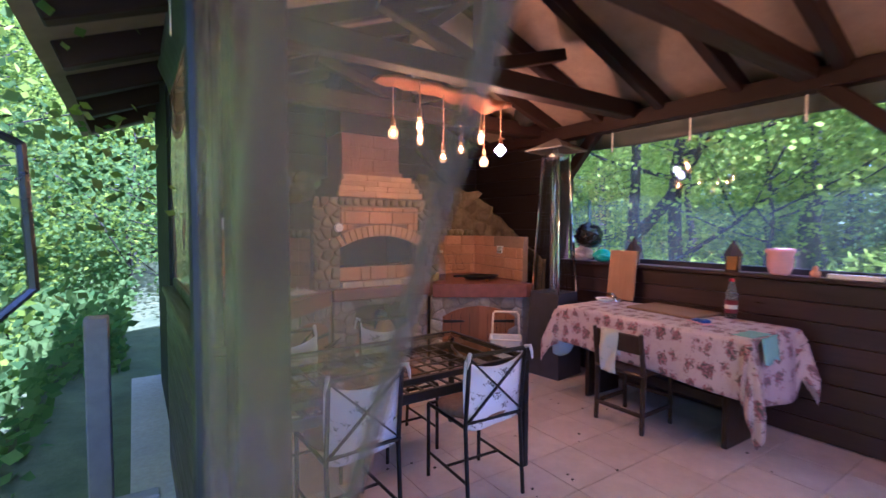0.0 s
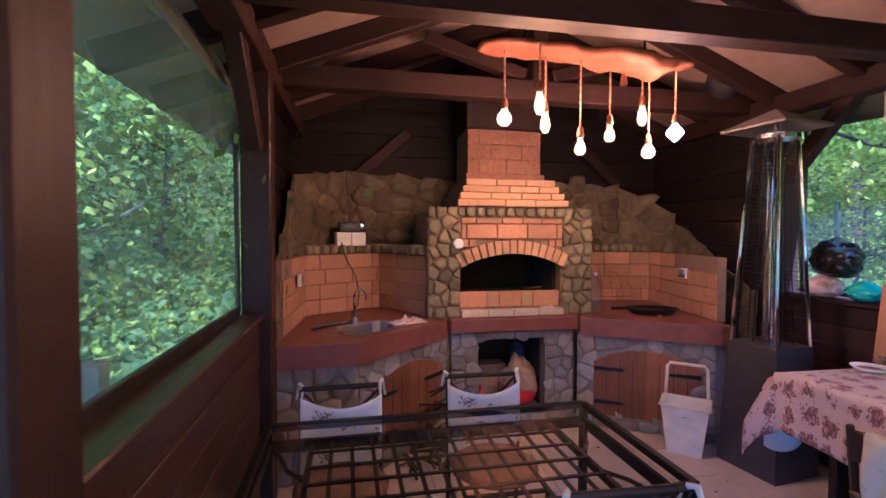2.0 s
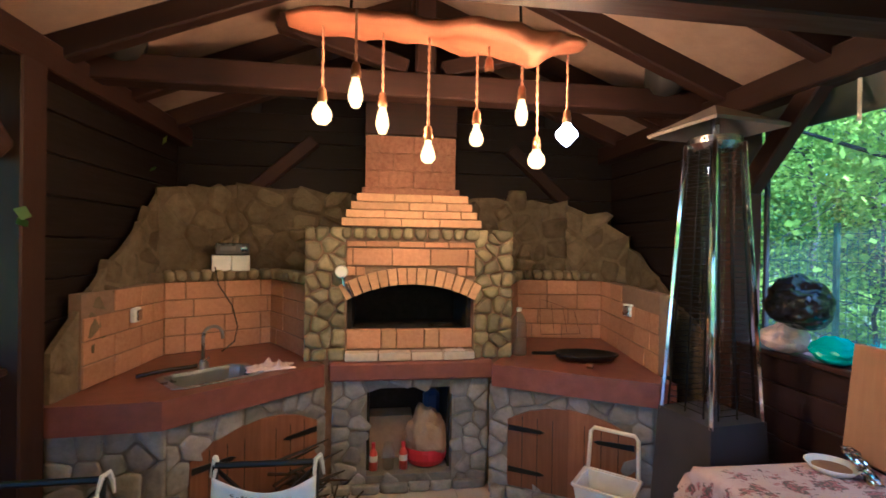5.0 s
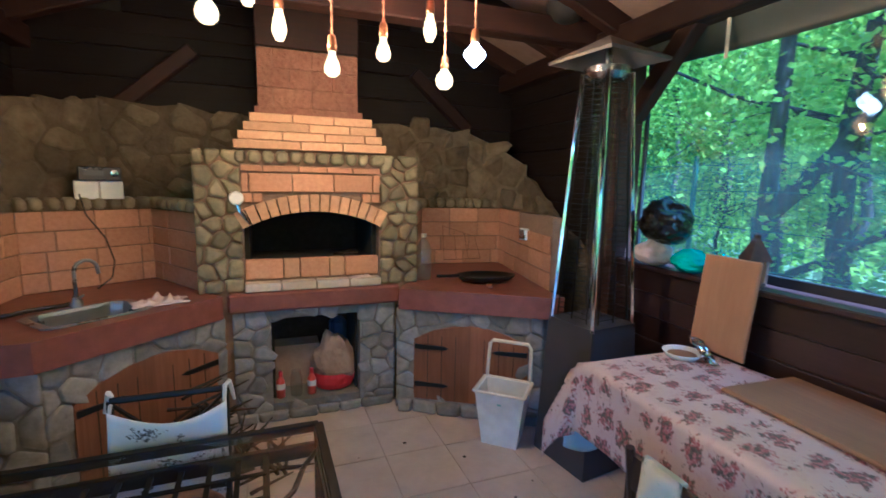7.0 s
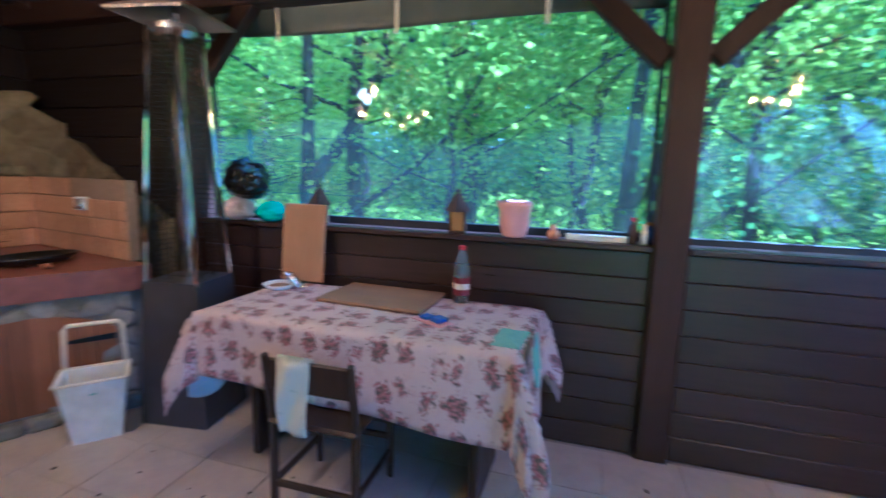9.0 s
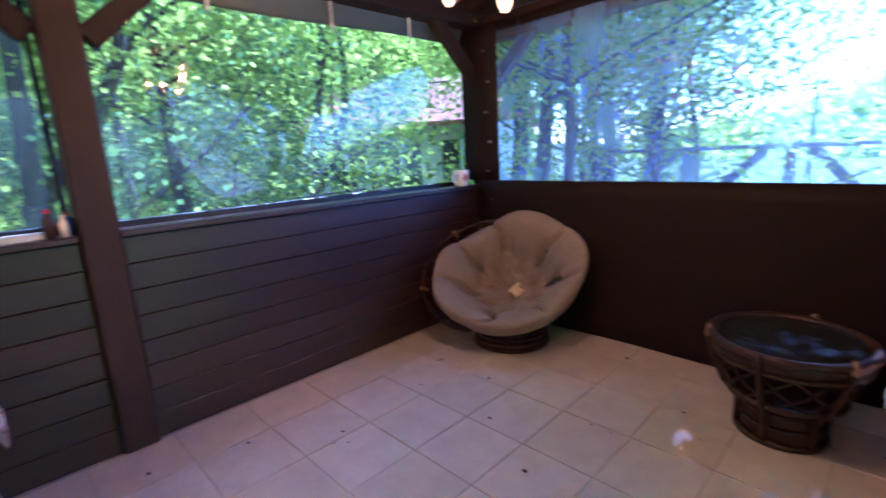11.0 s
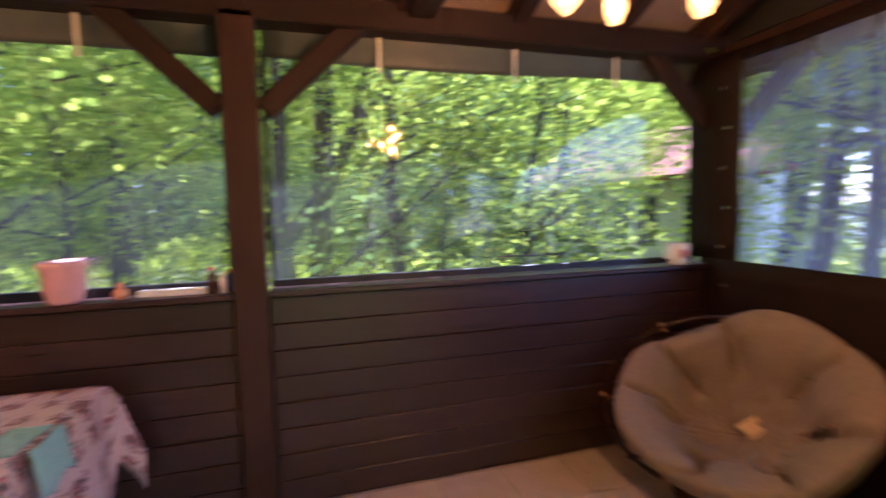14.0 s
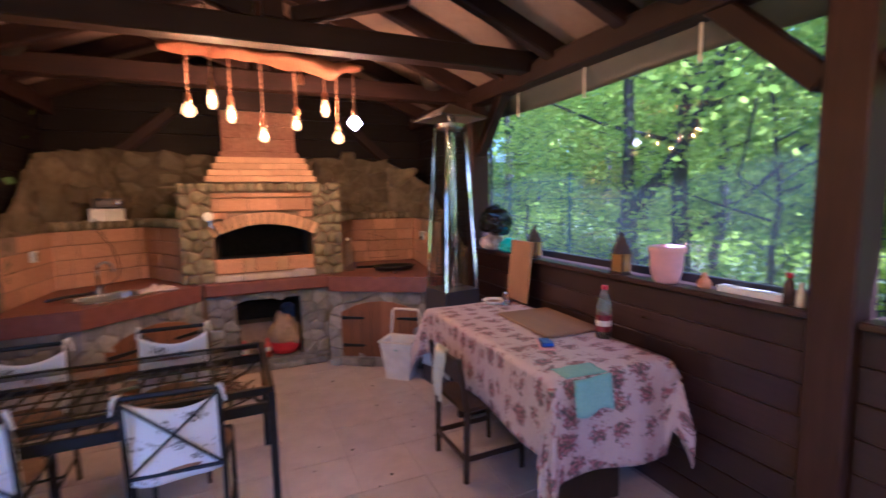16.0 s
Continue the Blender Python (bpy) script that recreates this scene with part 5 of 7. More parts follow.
# ---- live-edge chandeliers ----
def bulb_mesh(kind):
    prof = {"globe": [(0, -0.075), (0.02, -0.072), (0.036, -0.055), (0.040, -0.035), (0.034, -0.015), (0.02, 0.004), (0.013, 0.02)],
            "pear": [(0, -0.082), (0.016, -0.079), (0.028, -0.066), (0.031, -0.05), (0.025, -0.028), (0.015, -0.006), (0.012, 0.02)],
            "edison": [(0, -0.10), (0.014, -0.096), (0.026, -0.07), (0.028, -0.055), (0.022, -0.02), (0.014, 0.008), (0.012, 0.02)],
            "fancy": [(0, -0.088), (0.008, -0.084), (0.022, -0.070), (0.044, -0.045), (0.047, -0.035), (0.042, -0.02), (0.026, -0.006), (0.018, 0.008), (0.013, 0.02)]}[kind]
    bm = lathe(bmesh.new(), prof, 20)
    return bm


def chandelier(m, bulbs, label, length):
    """A live-edge wooden slab with bulbs on cords. bulbs: x, y, drop to the bulb's neck, kind, lit."""
    c = thing("chandelier", label, "lamp", "live-edge chandeliers", m=m)
    r = random.Random(5)
    n = 70
    bm = bmesh.new()
    rows = []
    for i in range(n + 1):
        u = i / n
        x = (u - 0.5) * length
        width = 0.125 * (math.sin(math.pi * min(1, max(0, u * 0.96 + 0.02))) ** 0.45) * (1 + 0.22 * math.sin(9 * u + 1) + 0.12 * math.sin(23 * u)) + 0.012
        off = 0.03 * math.sin(5 * u + 0.6)
        zc = 0.016 * math.sin(6.5 * u) - 0.03 * u - (0.035 * math.exp(-((u - 0.83) / 0.06) ** 2))
        th = 0.012 + 0.010 * math.sin(math.pi * u) + 0.020 * math.exp(-((u - 0.80) / 0.08) ** 2)
        rag = 0.030 * noise.noise(Vector((u * 16, 2, length)))
        row = []
        for s, t in ((-1, 0.25), (-0.86, 1), (-0.3, 1.05), (0.3, 1), (0.86, 0.9), (1, 0.2), (0.84, -0.8), (0.35, -1.15), (-0.3, -0.95), (-0.84, -0.9)):
            row.append(bm.verts.new((x, off + s * width + rag * s, zc + t * th + 0.010 * noise.noise(Vector((u * 14, s * 2, 5))))))
        rows.append(row)
    for a, b in zip(rows, rows[1:]):
        for k in range(10):
            bm.faces.new((a[k], a[(k + 1) % 10], b[(k + 1) % 10], b[k]))
    bm.faces.new(rows[0][::-1]), bm.faces.new(rows[-1])
    part("slab", bm, "slab", c, "orange-brown live-edge burl slab", smooth=True)
    for s in (-0.3, 0.28):
        part("hanger", tube(bmesh.new(), [(s * length, 0, 0.02), (s * length * 0.92, 0, RIDGE_Z - 0.35 - m.translation.z + 0.2)], 0.006, 6), "iron", c)
    for x, y, drop, kind, lit in bulbs:
        cord = bmesh.new()
        for ph in (0, math.pi):
            k = max(8, int(drop / 0.012))
            tube(cord, [(x + 0.0032 * math.cos(ph + i * 0.9), y + 0.0032 * math.sin(ph + i * 0.9), -0.01 - (drop - 0.05) * i / k) for i in range(k + 1)], 0.0033, 5)
        part("cord", cord, "rope", c)
        part("socket", lathe(bmesh.new(), [(0.004, 0.062), (0.012, 0.058), (0.017, 0.045), (0.016, 0.03), (0.019, 0.026), (0.019, 0.006), (0.015, 0.0)], 14, (x, y, -drop)), "brass", c, smooth=True)
        if kind is None:
            continue
        b = part("bulb", bulb_mesh(kind), ("bulbwhite" if kind == "fancy" and lit == 2 else "bulbglow") if lit else "bulbclear", c, "glowing amber filament bulb" if lit else "unlit amber bulb", smooth=True, m=Matrix.Translation((x, y, -drop - 0.012)))
        b.visible_shadow = False
        if lit:
            bm = bmesh.new()
            tall = 0.045 if kind == "edison" else 0.03
            for k in range(4):
                a = math.pi / 2 * k
                tube(bm, [(0.006 * math.cos(a), 0.006 * math.sin(a), -0.02), (0.010 * math.cos(a + 0.6), 0.010 * math.sin(a + 0.6), -0.02 - tall)], 0.0022, 5)
            part("filament", bm, "filament", b)


CH1 = (2.25, 3.47, 2.47)
near = [(1.778, 3.483, 2.094, "globe", 1), (1.915, 3.338, 2.149, "edison", 1), (2.017, 3.503, 2.095, "edison", 1), (2.203, 3.462, 1.959, "pear", 1), (2.418, 3.531, 2.053, "pear", 1),
        (2.614, 3.521, 2.167, "edison", 1), (2.712, 3.60, 1.973, "globe", 1), (2.812, 3.50, 2.069, "fancy", 2), (2.45, 3.45, 2.25, None, 0)]
chandelier(Matrix.Translation(CH1), [(x - CH1[0], y - CH1[1], CH1[2] - z - 0.055, k, l) for x, y, z, k, l in near], "live-edge wooden slab chandelier with glowing filament bulbs", 1.22)
CH2 = (2.38, 0.02, 2.37)
far = [(2.85, 0.10, 2.05, "fancy", 1), (2.70, 0.05, 1.985, "edison", 1), (2.45, -0.06, 2.04, "globe", 1), (2.47, 0.0, 1.92, "edison", 1), (2.15, 0.01, 1.985, "globe", 1), (2.03, -0.03, 1.87, "pear", 0), (1.92, 0.06, 2.03, "edison", 1)]
chandelier(Matrix.Translation(CH2), [(x - CH2[0], y - CH2[1], CH2[2] - z - 0.055, k, l) for x, y, z, k, l in far], "second live-edge chandelier over the open floor", 1.15)


# ---- small things ----
def speaker(m):
    s = thing("loudspeaker", "black outdoor loudspeaker on the tie beam", "loudspeaker", "loudspeakers under the roof", m=m)
    bm = bmesh.new()
    lathe(bm, [(0, 0.09), (0.10, 0.085), (0.125, 0.03), (0.12, -0.06), (0.08, -0.10), (0, -0.10)], 20)
    part("cabinet", bm, "dull_black", s, smooth=True)
    part("grille", lathe(bmesh.new(), [(0, 0.103), (0.08, 0.10), (0.105, 0.088)], 20), "black", s, smooth=True)
    part("bracket", bar(bmesh.new(), (0, 0, -0.15), (0, 0, -0.09), 0.05, 0.03), "iron", s)


speaker(pose(0.72, 4.10, 2.62, 60, 0, 25))
speaker(pose(3.68, 4.10, 2.62, 60, 0, -25))


def sink():
    s = thing("kitchen_sink", "stainless steel sink set in the red-brown worktop", "sink", m=SINK)
    bm = bmesh.new()
    w, d = 0.25, 0.17
    o = [(-w, -d), (w, -d), (w, d), (-w, d)]
    lv = [[bm.verts.new((x * k, y * k, z)) for x, y in rounded(o, 0.12)] for k, z in ((1.0, 0.001), (0.99, 0.006), (0.85, 0.006), (0.82, -0.01), (0.76, -0.11), (0.2, -0.12))]
    for a, b in zip(lv, lv[1:]):
        for i in range(len(a)):
            bm.faces.new((a[i], a[(i + 1) % len(a)], b[(i + 1) % len(b)], b[i]))
    bm.faces.new(lv[-1])
    part("basin", bm, "sinksteel", s, smooth=False)
    part("drain", lathe(bmesh.new(), [(0, -0.116), (0.03, -0.116), (0.035, -0.119)], 16), "chrome", s)
    f = thing("faucet", "steel gooseneck kitchen faucet behind the sink", "faucet", m=pose(1.00, 4.475, 0.842, 0, 0, 40))
    part("neck", tube(bmesh.new(), [(0, 0, 0), (0, 0, 0.19)] + [(0.055 - 0.055 * math.cos(a), 0, 0.19 + 0.055 * math.sin(a)) for a in [i * math.pi / 8 for i in range(1, 9)]] + [(0.112, 0, 0.165)], 0.010, 10), "sinksteel", f, smooth=True)
    part("base", lathe(bmesh.new(), [(0.032, 0), (0.030, 0.03), (0.018, 0.05), (0.018, 0.06), (0, 0.062)], 16), "sinksteel", f, smooth=True)
    part("lever", tube(bmesh.new(), [(0, -0.02, 0.05), (0.01, -0.06, 0.075)], 0.006, 8), "sinksteel", f)
    hose = thing("black_hose", "short black hose lying behind the sink", "hose")
    part("hose", tube(bmesh.new(), [(0.72, 4.30, 0.853), (0.82, 4.42, 0.855), (0.94, 4.47, 0.858), (1.02, 4.50, 0.87)], 0.012, 8), "black", hose, smooth=True)


sink()


def crumpled(name, label, category, material, m, w, d, h, seed, n=14):
    """A loose cloth dropped in a heap."""
    t = thing(name, label, category, m=m)

    def f(u, v):
        p = Vector((u * 5 + seed, v * 5, seed))
        edge = min(u, 1 - u, v, 1 - v) * 4
        wob = noise.noise(Vector((u * 3, v * 3, seed + 9))) * 0.25
        return Vector(((u - 0.5) * w * (1 + wob), (v - 0.5) * d * (1 + wob), 0.004 + h * min(1, edge) * abs(noise.noise(p)) * 1.6))

    part("cloth", thicken(grid(bmesh.new(), n, n, f), 0.004), material, t, smooth=True)
    return t


crumpled("dish_rag", "crumpled pinkish white rag beside the sink", "cloth", "rag", pose(1.38, 4.46, 0.843, 0, 0, 20), 0.26, 0.15, 0.055, 3)
crumpled("hearth_rag", "small white rag on the pale hearth bricks", "cloth", "rag", pose(2.52, 4.585, 0.900, 0, 0, 5), 0.13, 0.05, 0.04, 8, 8)
crumpled("mint_cloth", "mint microfibre cloth at the table corner", "cloth", "mint", pose(3.36, 1.755, 0.764, 0, 0, -4), 0.21, 0.12, 0.010, 5)


def mint_drop():
    t = thing("mint_cloth_end", "mint cloth end hanging over the table edge", "cloth")
    bm = grid(bmesh.new(), 8, 8, lambda u, v: Vector((3.255 + u * 0.205, 1.678 - 0.018 - 0.022 * v - 0.006 * math.sin(6 * u), 0.772 - v * (0.15 + 0.012 * math.sin(7 * u)))))
    part("cloth", thicken(bm, 0.004), "mint", t, smooth=True)


mint_drop()


def soda_bottle():
    b = thing("soda_bottle", "plastic cola bottle with red cap, nearly empty", "bottle", m=pose(3.802, 2.078, 0.763))
    part("body", lathe(bmesh.new(), [(0, 0.0), (0.036, 0.004), (0.040, 0.03), (0.040, 0.13), (0.036, 0.145), (0.041, 0.16), (0.040, 0.19), (0.026, 0.235), (0.014, 0.262), (0.014, 0.28)], 20), "pet", b, smooth=True)
    part("cola", lathe(bmesh.new(), [(0, 0.003), (0.034, 0.006), (0.038, 0.03), (0.038, 0.062), (0, 0.062)], 18), "black", b, smooth=True)
    part("label", lathe(bmesh.new(), [(0.0412, 0.045), (0.0412, 0.135)], 20), "cola", b, "red and cream paper label")
    part("label_band", lathe(bmesh.new(), [(0.0418, 0.075), (0.0418, 0.105)], 20), "cream", b)
    part("cap", lathe(bmesh.new(), [(0.0155, 0.272), (0.0155, 0.29), (0.012, 0.294), (0, 0.294)], 14), plain_red, b, "red screw cap")


plain_red = plain("red plastic", (0.50, 0.02, 0.02), 0.35)
plain_blue = plain("blue packaging", (0.03, 0.09, 0.45), 0.35)
soda_bottle()


def boards():
    b = thing("cutting_board", "light wooden cutting board leaning against the wall", "cutting board", m=pose(3.882, 3.065, 0.768, 0, 6.5, -2))
    part("board", boxed((-0.010, -0.142, 0), (0.010, 0.142, 0.45), 0.006), "oak", b)
    w = thing("work_board", "worn flat wooden board lying on the tablecloth", "cutting board", m=pose(3.715, 2.47, 0.766, 0, 0, -3))
    part("board", boxed((-0.19, -0.285, 0), (0.19, 0.285, 0.018), 0.006), "oldoak", w)
    d = thing("dish", "small white dish with leftovers beside the board", "dish", m=pose(3.70, 3.085, 0.766))
    part("plate", lathe(bmesh.new(), [(0, 0.006), (0.06, 0.008), (0.082, 0.026), (0.086, 0.026), (0.064, 0.0), (0, 0)], 24), "white", d, smooth=True)
    part("leftovers", lathe(bmesh.new(), [(0, 0.022), (0.04, 0.018), (0.062, 0.012)], 14), "oldoak", d)
    f = thing("foil", "crumpled silver foil strip on the dish edge", "foil", m=pose(3.775, 3.04, 0.80, 0, -14, 62))
    part("foil", thicken(grid(bmesh.new(), 18, 6, lambda u, v: Vector(((u - 0.5) * 0.22, (v - 0.5) * 0.05, 0.012 * noise.noise(Vector((u * 14, v * 7, 2)))))), 0.002), "chrome", f)
    p = thing("snack_packet", "blue and pink snack packet on the tablecloth", "packet", m=pose(3.445, 2.115, 0.766, 0, 0, 62))
    part("tray", boxed((-0.09, -0.04, 0), (0.09, 0.04, 0.008), 0.002), "pink", p)
    part("wrapper", boxed((-0.07, -0.035, 0.009), (-0.012, 0.03, 0.03), 0.006), plain_blue, p)
    part("wrapper", boxed((0.005, -0.03, 0.009), (0.06, 0.03, 0.022), 0.006), plain_blue, p)


boards()


def lantern(m):
    l = thing("lantern", "small rusty lantern with amber panes on the sill", "lantern", "lanterns on the sill", m=m)
    part("base", boxed((-0.045, -0.045, 0), (0.045, 0.045, 0.014), 0.003), "rust", l)
    for sx in (-1, 1):
        for sy in (-1, 1):
            part("corner_bar", bar(bmesh.new(), (sx * 0.038, sy * 0.038, 0.014), (sx * 0.043, sy * 0.043, 0.12), 0.008, 0.008), "rust", l)
    part("amber_pane", boxed((-0.036, -0.036, 0.015), (0.036, 0.036, 0.118), 0.002), "amberglass", l)
    part("roof", lathe(bmesh.new(), [(0, 0.117), (0.068, 0.118), (0.066, 0.126), (0.045, 0.165), (0.022, 0.205), (0.012, 0.215), (0.014, 0.232), (0, 0.242)], 4), "rust", l)


lantern(pose(4.0, 3.01, 1.092, 0, 0, 20))
lantern(pose(4.0, 2.163, 1.092, 0, 0, 10))


def sill_things():
    p = thing("flower_pot", "pink ceramic flower pot with bare soil", "flower pot", m=pose(4.0, 1.855, 1.092) @ Matrix.Diagonal((1.02, 1.02, 1.17, 1)))
    part("pot", lathe(bmesh.new(), [(0, 0), (0.050, 0), (0.062, 0.012), (0.074, 0.05), (0.079, 0.125), (0.088, 0.138), (0.088, 0.156), (0.080, 0.160), (0.074, 0.140), (0, 0.138)], 28), "pink", p, smooth=True)
    part("soil", lathe(bmesh.new(), [(0, 0.150), (0.05, 0.149), (0.075, 0.144)], 18), "soil", p)
    g = thing("gourd_ornament", "small orange gourd-shaped ornament on the sill", "ornament", m=pose(4.02, 1.655, 1.092))
    part("body", lathe(bmesh.new(), [(0, 0), (0.026, 0.002), (0.033, 0.02), (0.027, 0.038), (0.014, 0.05), (0.016, 0.062), (0.010, 0.074), (0, 0.078)], 18), "terracotta", g, smooth=True)
    f = thing("cling_film_box", "flat white cling film box on the sill", "box", m=pose(4.04, 1.44, 1.092, 0, 0, 90))
    part("box", boxed((-0.15, -0.025, 0), (0.15, 0.025, 0.03), 0.003), "white", f)
    part("print", boxed((-0.10, -0.0262, 0.008), (0.08, -0.0254, 0.022), 0), "dull_black", f)
    for x, y, r, h, body, cap, label in ((4.0, 1.275, 0.020, 0.13, "rust", plain_red, "small brown sauce bottle with red cap"), (3.99, 1.225, 0.016, 0.10, "cream", "cream", "slim cream bottle on the sill"), (4.02, 1.20, 0.022, 0.11, plain_blue, "amberglass", "blue and yellow spray can")):
        b = thing("small_bottle", label, "bottle", m=pose(x, y, 1.092))
        part("body", lathe(bmesh.new(), [(0, 0), (r, 0.003), (r, h * 0.65), (r * 0.5, h * 0.8), (r * 0.5, h * 0.88)], 14), body, b, smooth=True)
        part("cap", lathe(bmesh.new(), [(r * 0.6, h * 0.86), (r * 0.6, h), (0, h * 1.01)], 12), cap, b)
    c = thing("mug", "white mug with a red flower print on the sill", "mug", m=pose(4.0, -1.387, 1.092) @ Matrix.Scale(1.3, 4))
    part("body", lathe(bmesh.new(), [(0, 0), (0.038, 0), (0.045, 0.012), (0.05, 0.10), (0.046, 0.10), (0.040, 0.015), (0, 0.012)], 20), "white", c, smooth=True)
    part("flower", lathe(bmesh.new(), [(0, 0.004), (0.018, 0.003), (0.024, 0.0)], 10), "pinktowel", c, m=pose(-0.047, 0.012, 0.055, 0, -90, 0))
    part("handle", tube(bmesh.new(), [(0.0, 0.045, 0.085), (0.0, 0.075, 0.075), (0.0, 0.075, 0.035), (0.0, 0.043, 0.025)], 0.006, 8), "white", c)


sill_things()


def bag(name, label, material, m, r, squash, seed):
    b = thing(name, label, "bag", m=m)
    bm = bmesh.new()
    bmesh.ops.create_icosphere(bm, subdivisions=4, radius=r)
    for v in bm.verts:
        n = noise.noise(v.co * (3.4 / r * 0.35) + Vector((seed, 0, 0))) + 0.5 * noise.noise(v.co * (9 / r * 0.35) + Vector((0, seed, 0)))
        v.co *= 1 + 0.22 * n
        v.co.z = max(-r * squash, v.co.z * squash)
        if v.co.z > r * squash * 0.75:
            v.co.z += (v.co.z - r * squash * 0.75) * 1.2
    part("film", bm, material, b, smooth=False)
    return b


bag("bin_bag", "knotted black bin bag on the sill", "bagfilm", pose(3.94, 3.47, 1.335), 0.138, 0.78, 4)
bag("milky_bag", "milky crumpled plastic bag under the bin bag", "milkbag", pose(3.97, 3.56, 1.165), 0.10, 0.72, 7)
bag("teal_bag", "teal plastic bag lying on the sill", "tealbag", pose(4.0, 3.34, 1.145), 0.10, 0.52, 9)


def radio():
    b = thing("white_box", "pair of white boxes on the stone ledge", "box", m=pose(0.965, 5.10, 1.386, 0, 0, 18))
    part("box", boxed((-0.125, -0.05, 0), (-0.002, 0.05, 0.115), 0.006), "white", b)
    part("box", boxed((0.002, -0.05, 0), (0.125, 0.05, 0.115), 0.006), "white", b)
    r = thing("radio", "black radio standing on the white boxes", "radio", m=pose(0.98, 5.08, 1.502, 0, 0, 18))
    part("case", boxed((-0.11, -0.05, 0), (0.11, 0.05, 0.085), 0.006), "black", r)
    part("dial", lathe(bmesh.new(), [(0, 0.012), (0.02, 0.01), (0.022, 0)], 16), "chrome", r, m=pose(0.075, -0.051, 0.045, 90, 0, 0))
    part("display", boxed((-0.08, -0.0525, 0.03), (0.02, -0.0512, 0.06), 0), "heaterbox", r)
    c = thing("power_cable", "thin black cable hanging from the radio", "cable")
    part("cable", tube(bmesh.new(), [(0.90, 4.97, 1.42), (0.93, 4.95, 1.30), (1.01, 4.99, 1.15), (1.04, 5.02, 1.0), (1.03, 4.98, 0.90), (0.98, 4.88, 0.855)], 0.005, 6), "black", c, smooth=True)
    for x, y, z, a in ((0.605, 4.50, 1.16, 95), (3.735, 4.55, 1.165, -79)):
        s = thing("wall_socket", "grey outdoor wall socket on the brick splash", "socket", m=pose(x, y, z, 0, 0, a))
        part("plate", boxed((-0.042, -0.03, -0.042), (0.042, 0.0, 0.042), 0.006), "white", s)
        part("flap", boxed((-0.032, -0.04, -0.034), (0.032, -0.03, 0.03), 0.005), "steel", s)


radio()


def pan_and_bottles():
    p = thing("frying_pan", "large black cast pan with wooden knob on the worktop", "pan", m=pose(3.38, 4.48, 0.843, 0, 0, -12))
    part("dish", lathe(bmesh.new(), [(0, 0.03), (0.17, 0.032), (0.20, 0.05), (0.215, 0.052), (0.21, 0.042), (0.17, 0.012), (0, 0.010)], 32, (0, 0, 0), (1, 0.62)), "iron", p, smooth=True)
    part("handle", tube(bmesh.new(), [(-0.20, -0.05, 0.055), (-0.36, -0.10, 0.062)], 0.011, 8), "iron", p)
    part("knob", lathe(bmesh.new(), [(0, 0.03), (0.02, 0.026), (0.024, 0.012), (0.014, 0)], 12, (-0.02, -0.20, 0.0)), "doorwood", p)
    g = thing("grill_rack", "thin wire grill rack leaning on the brick splash", "grill rack")
    bm = bmesh.new()
    for i in range(4):
        tube(bm, [(3.30 + i * 0.11, 5.10, 0.90), (3.33 + i * 0.10, 5.22, 1.18 - 0.04 * i)], 0.0016, 4)
    tube(bm, [(3.33, 5.21, 1.17), (3.63, 5.19, 1.07)], 0.0016, 4)
    tube(bm, [(3.30, 5.10, 0.90), (3.63, 5.10, 0.90)], 0.003, 4)
    part("wires", bm, "rust", g)
    for x, y, z, s, label in ((2.985, 4.68, 0.842, 1.25, "large empty clear plastic bottle on the worktop"), (2.93, 4.86, 1.385, 0.62, "small clear glass bottle on the stone ledge")):
        b = thing("water_bottle", label, "bottle", m=pose(x, y, z) @ Matrix.Scale(s, 4))
        part("body", lathe(bmesh.new(), [(0, 0.0), (0.04, 0.003), (0.045, 0.02), (0.043, 0.05), (0.046, 0.08), (0.043, 0.11), (0.046, 0.14), (0.043, 0.17), (0.034, 0.2), (0.014, 0.235), (0.014, 0.25)], 18), "pet", b, smooth=True)
        part("cap", lathe(bmesh.new(), [(0.016, 0.242), (0.016, 0.262), (0, 0.263)], 12), "cream", b)


pan_and_bottles()


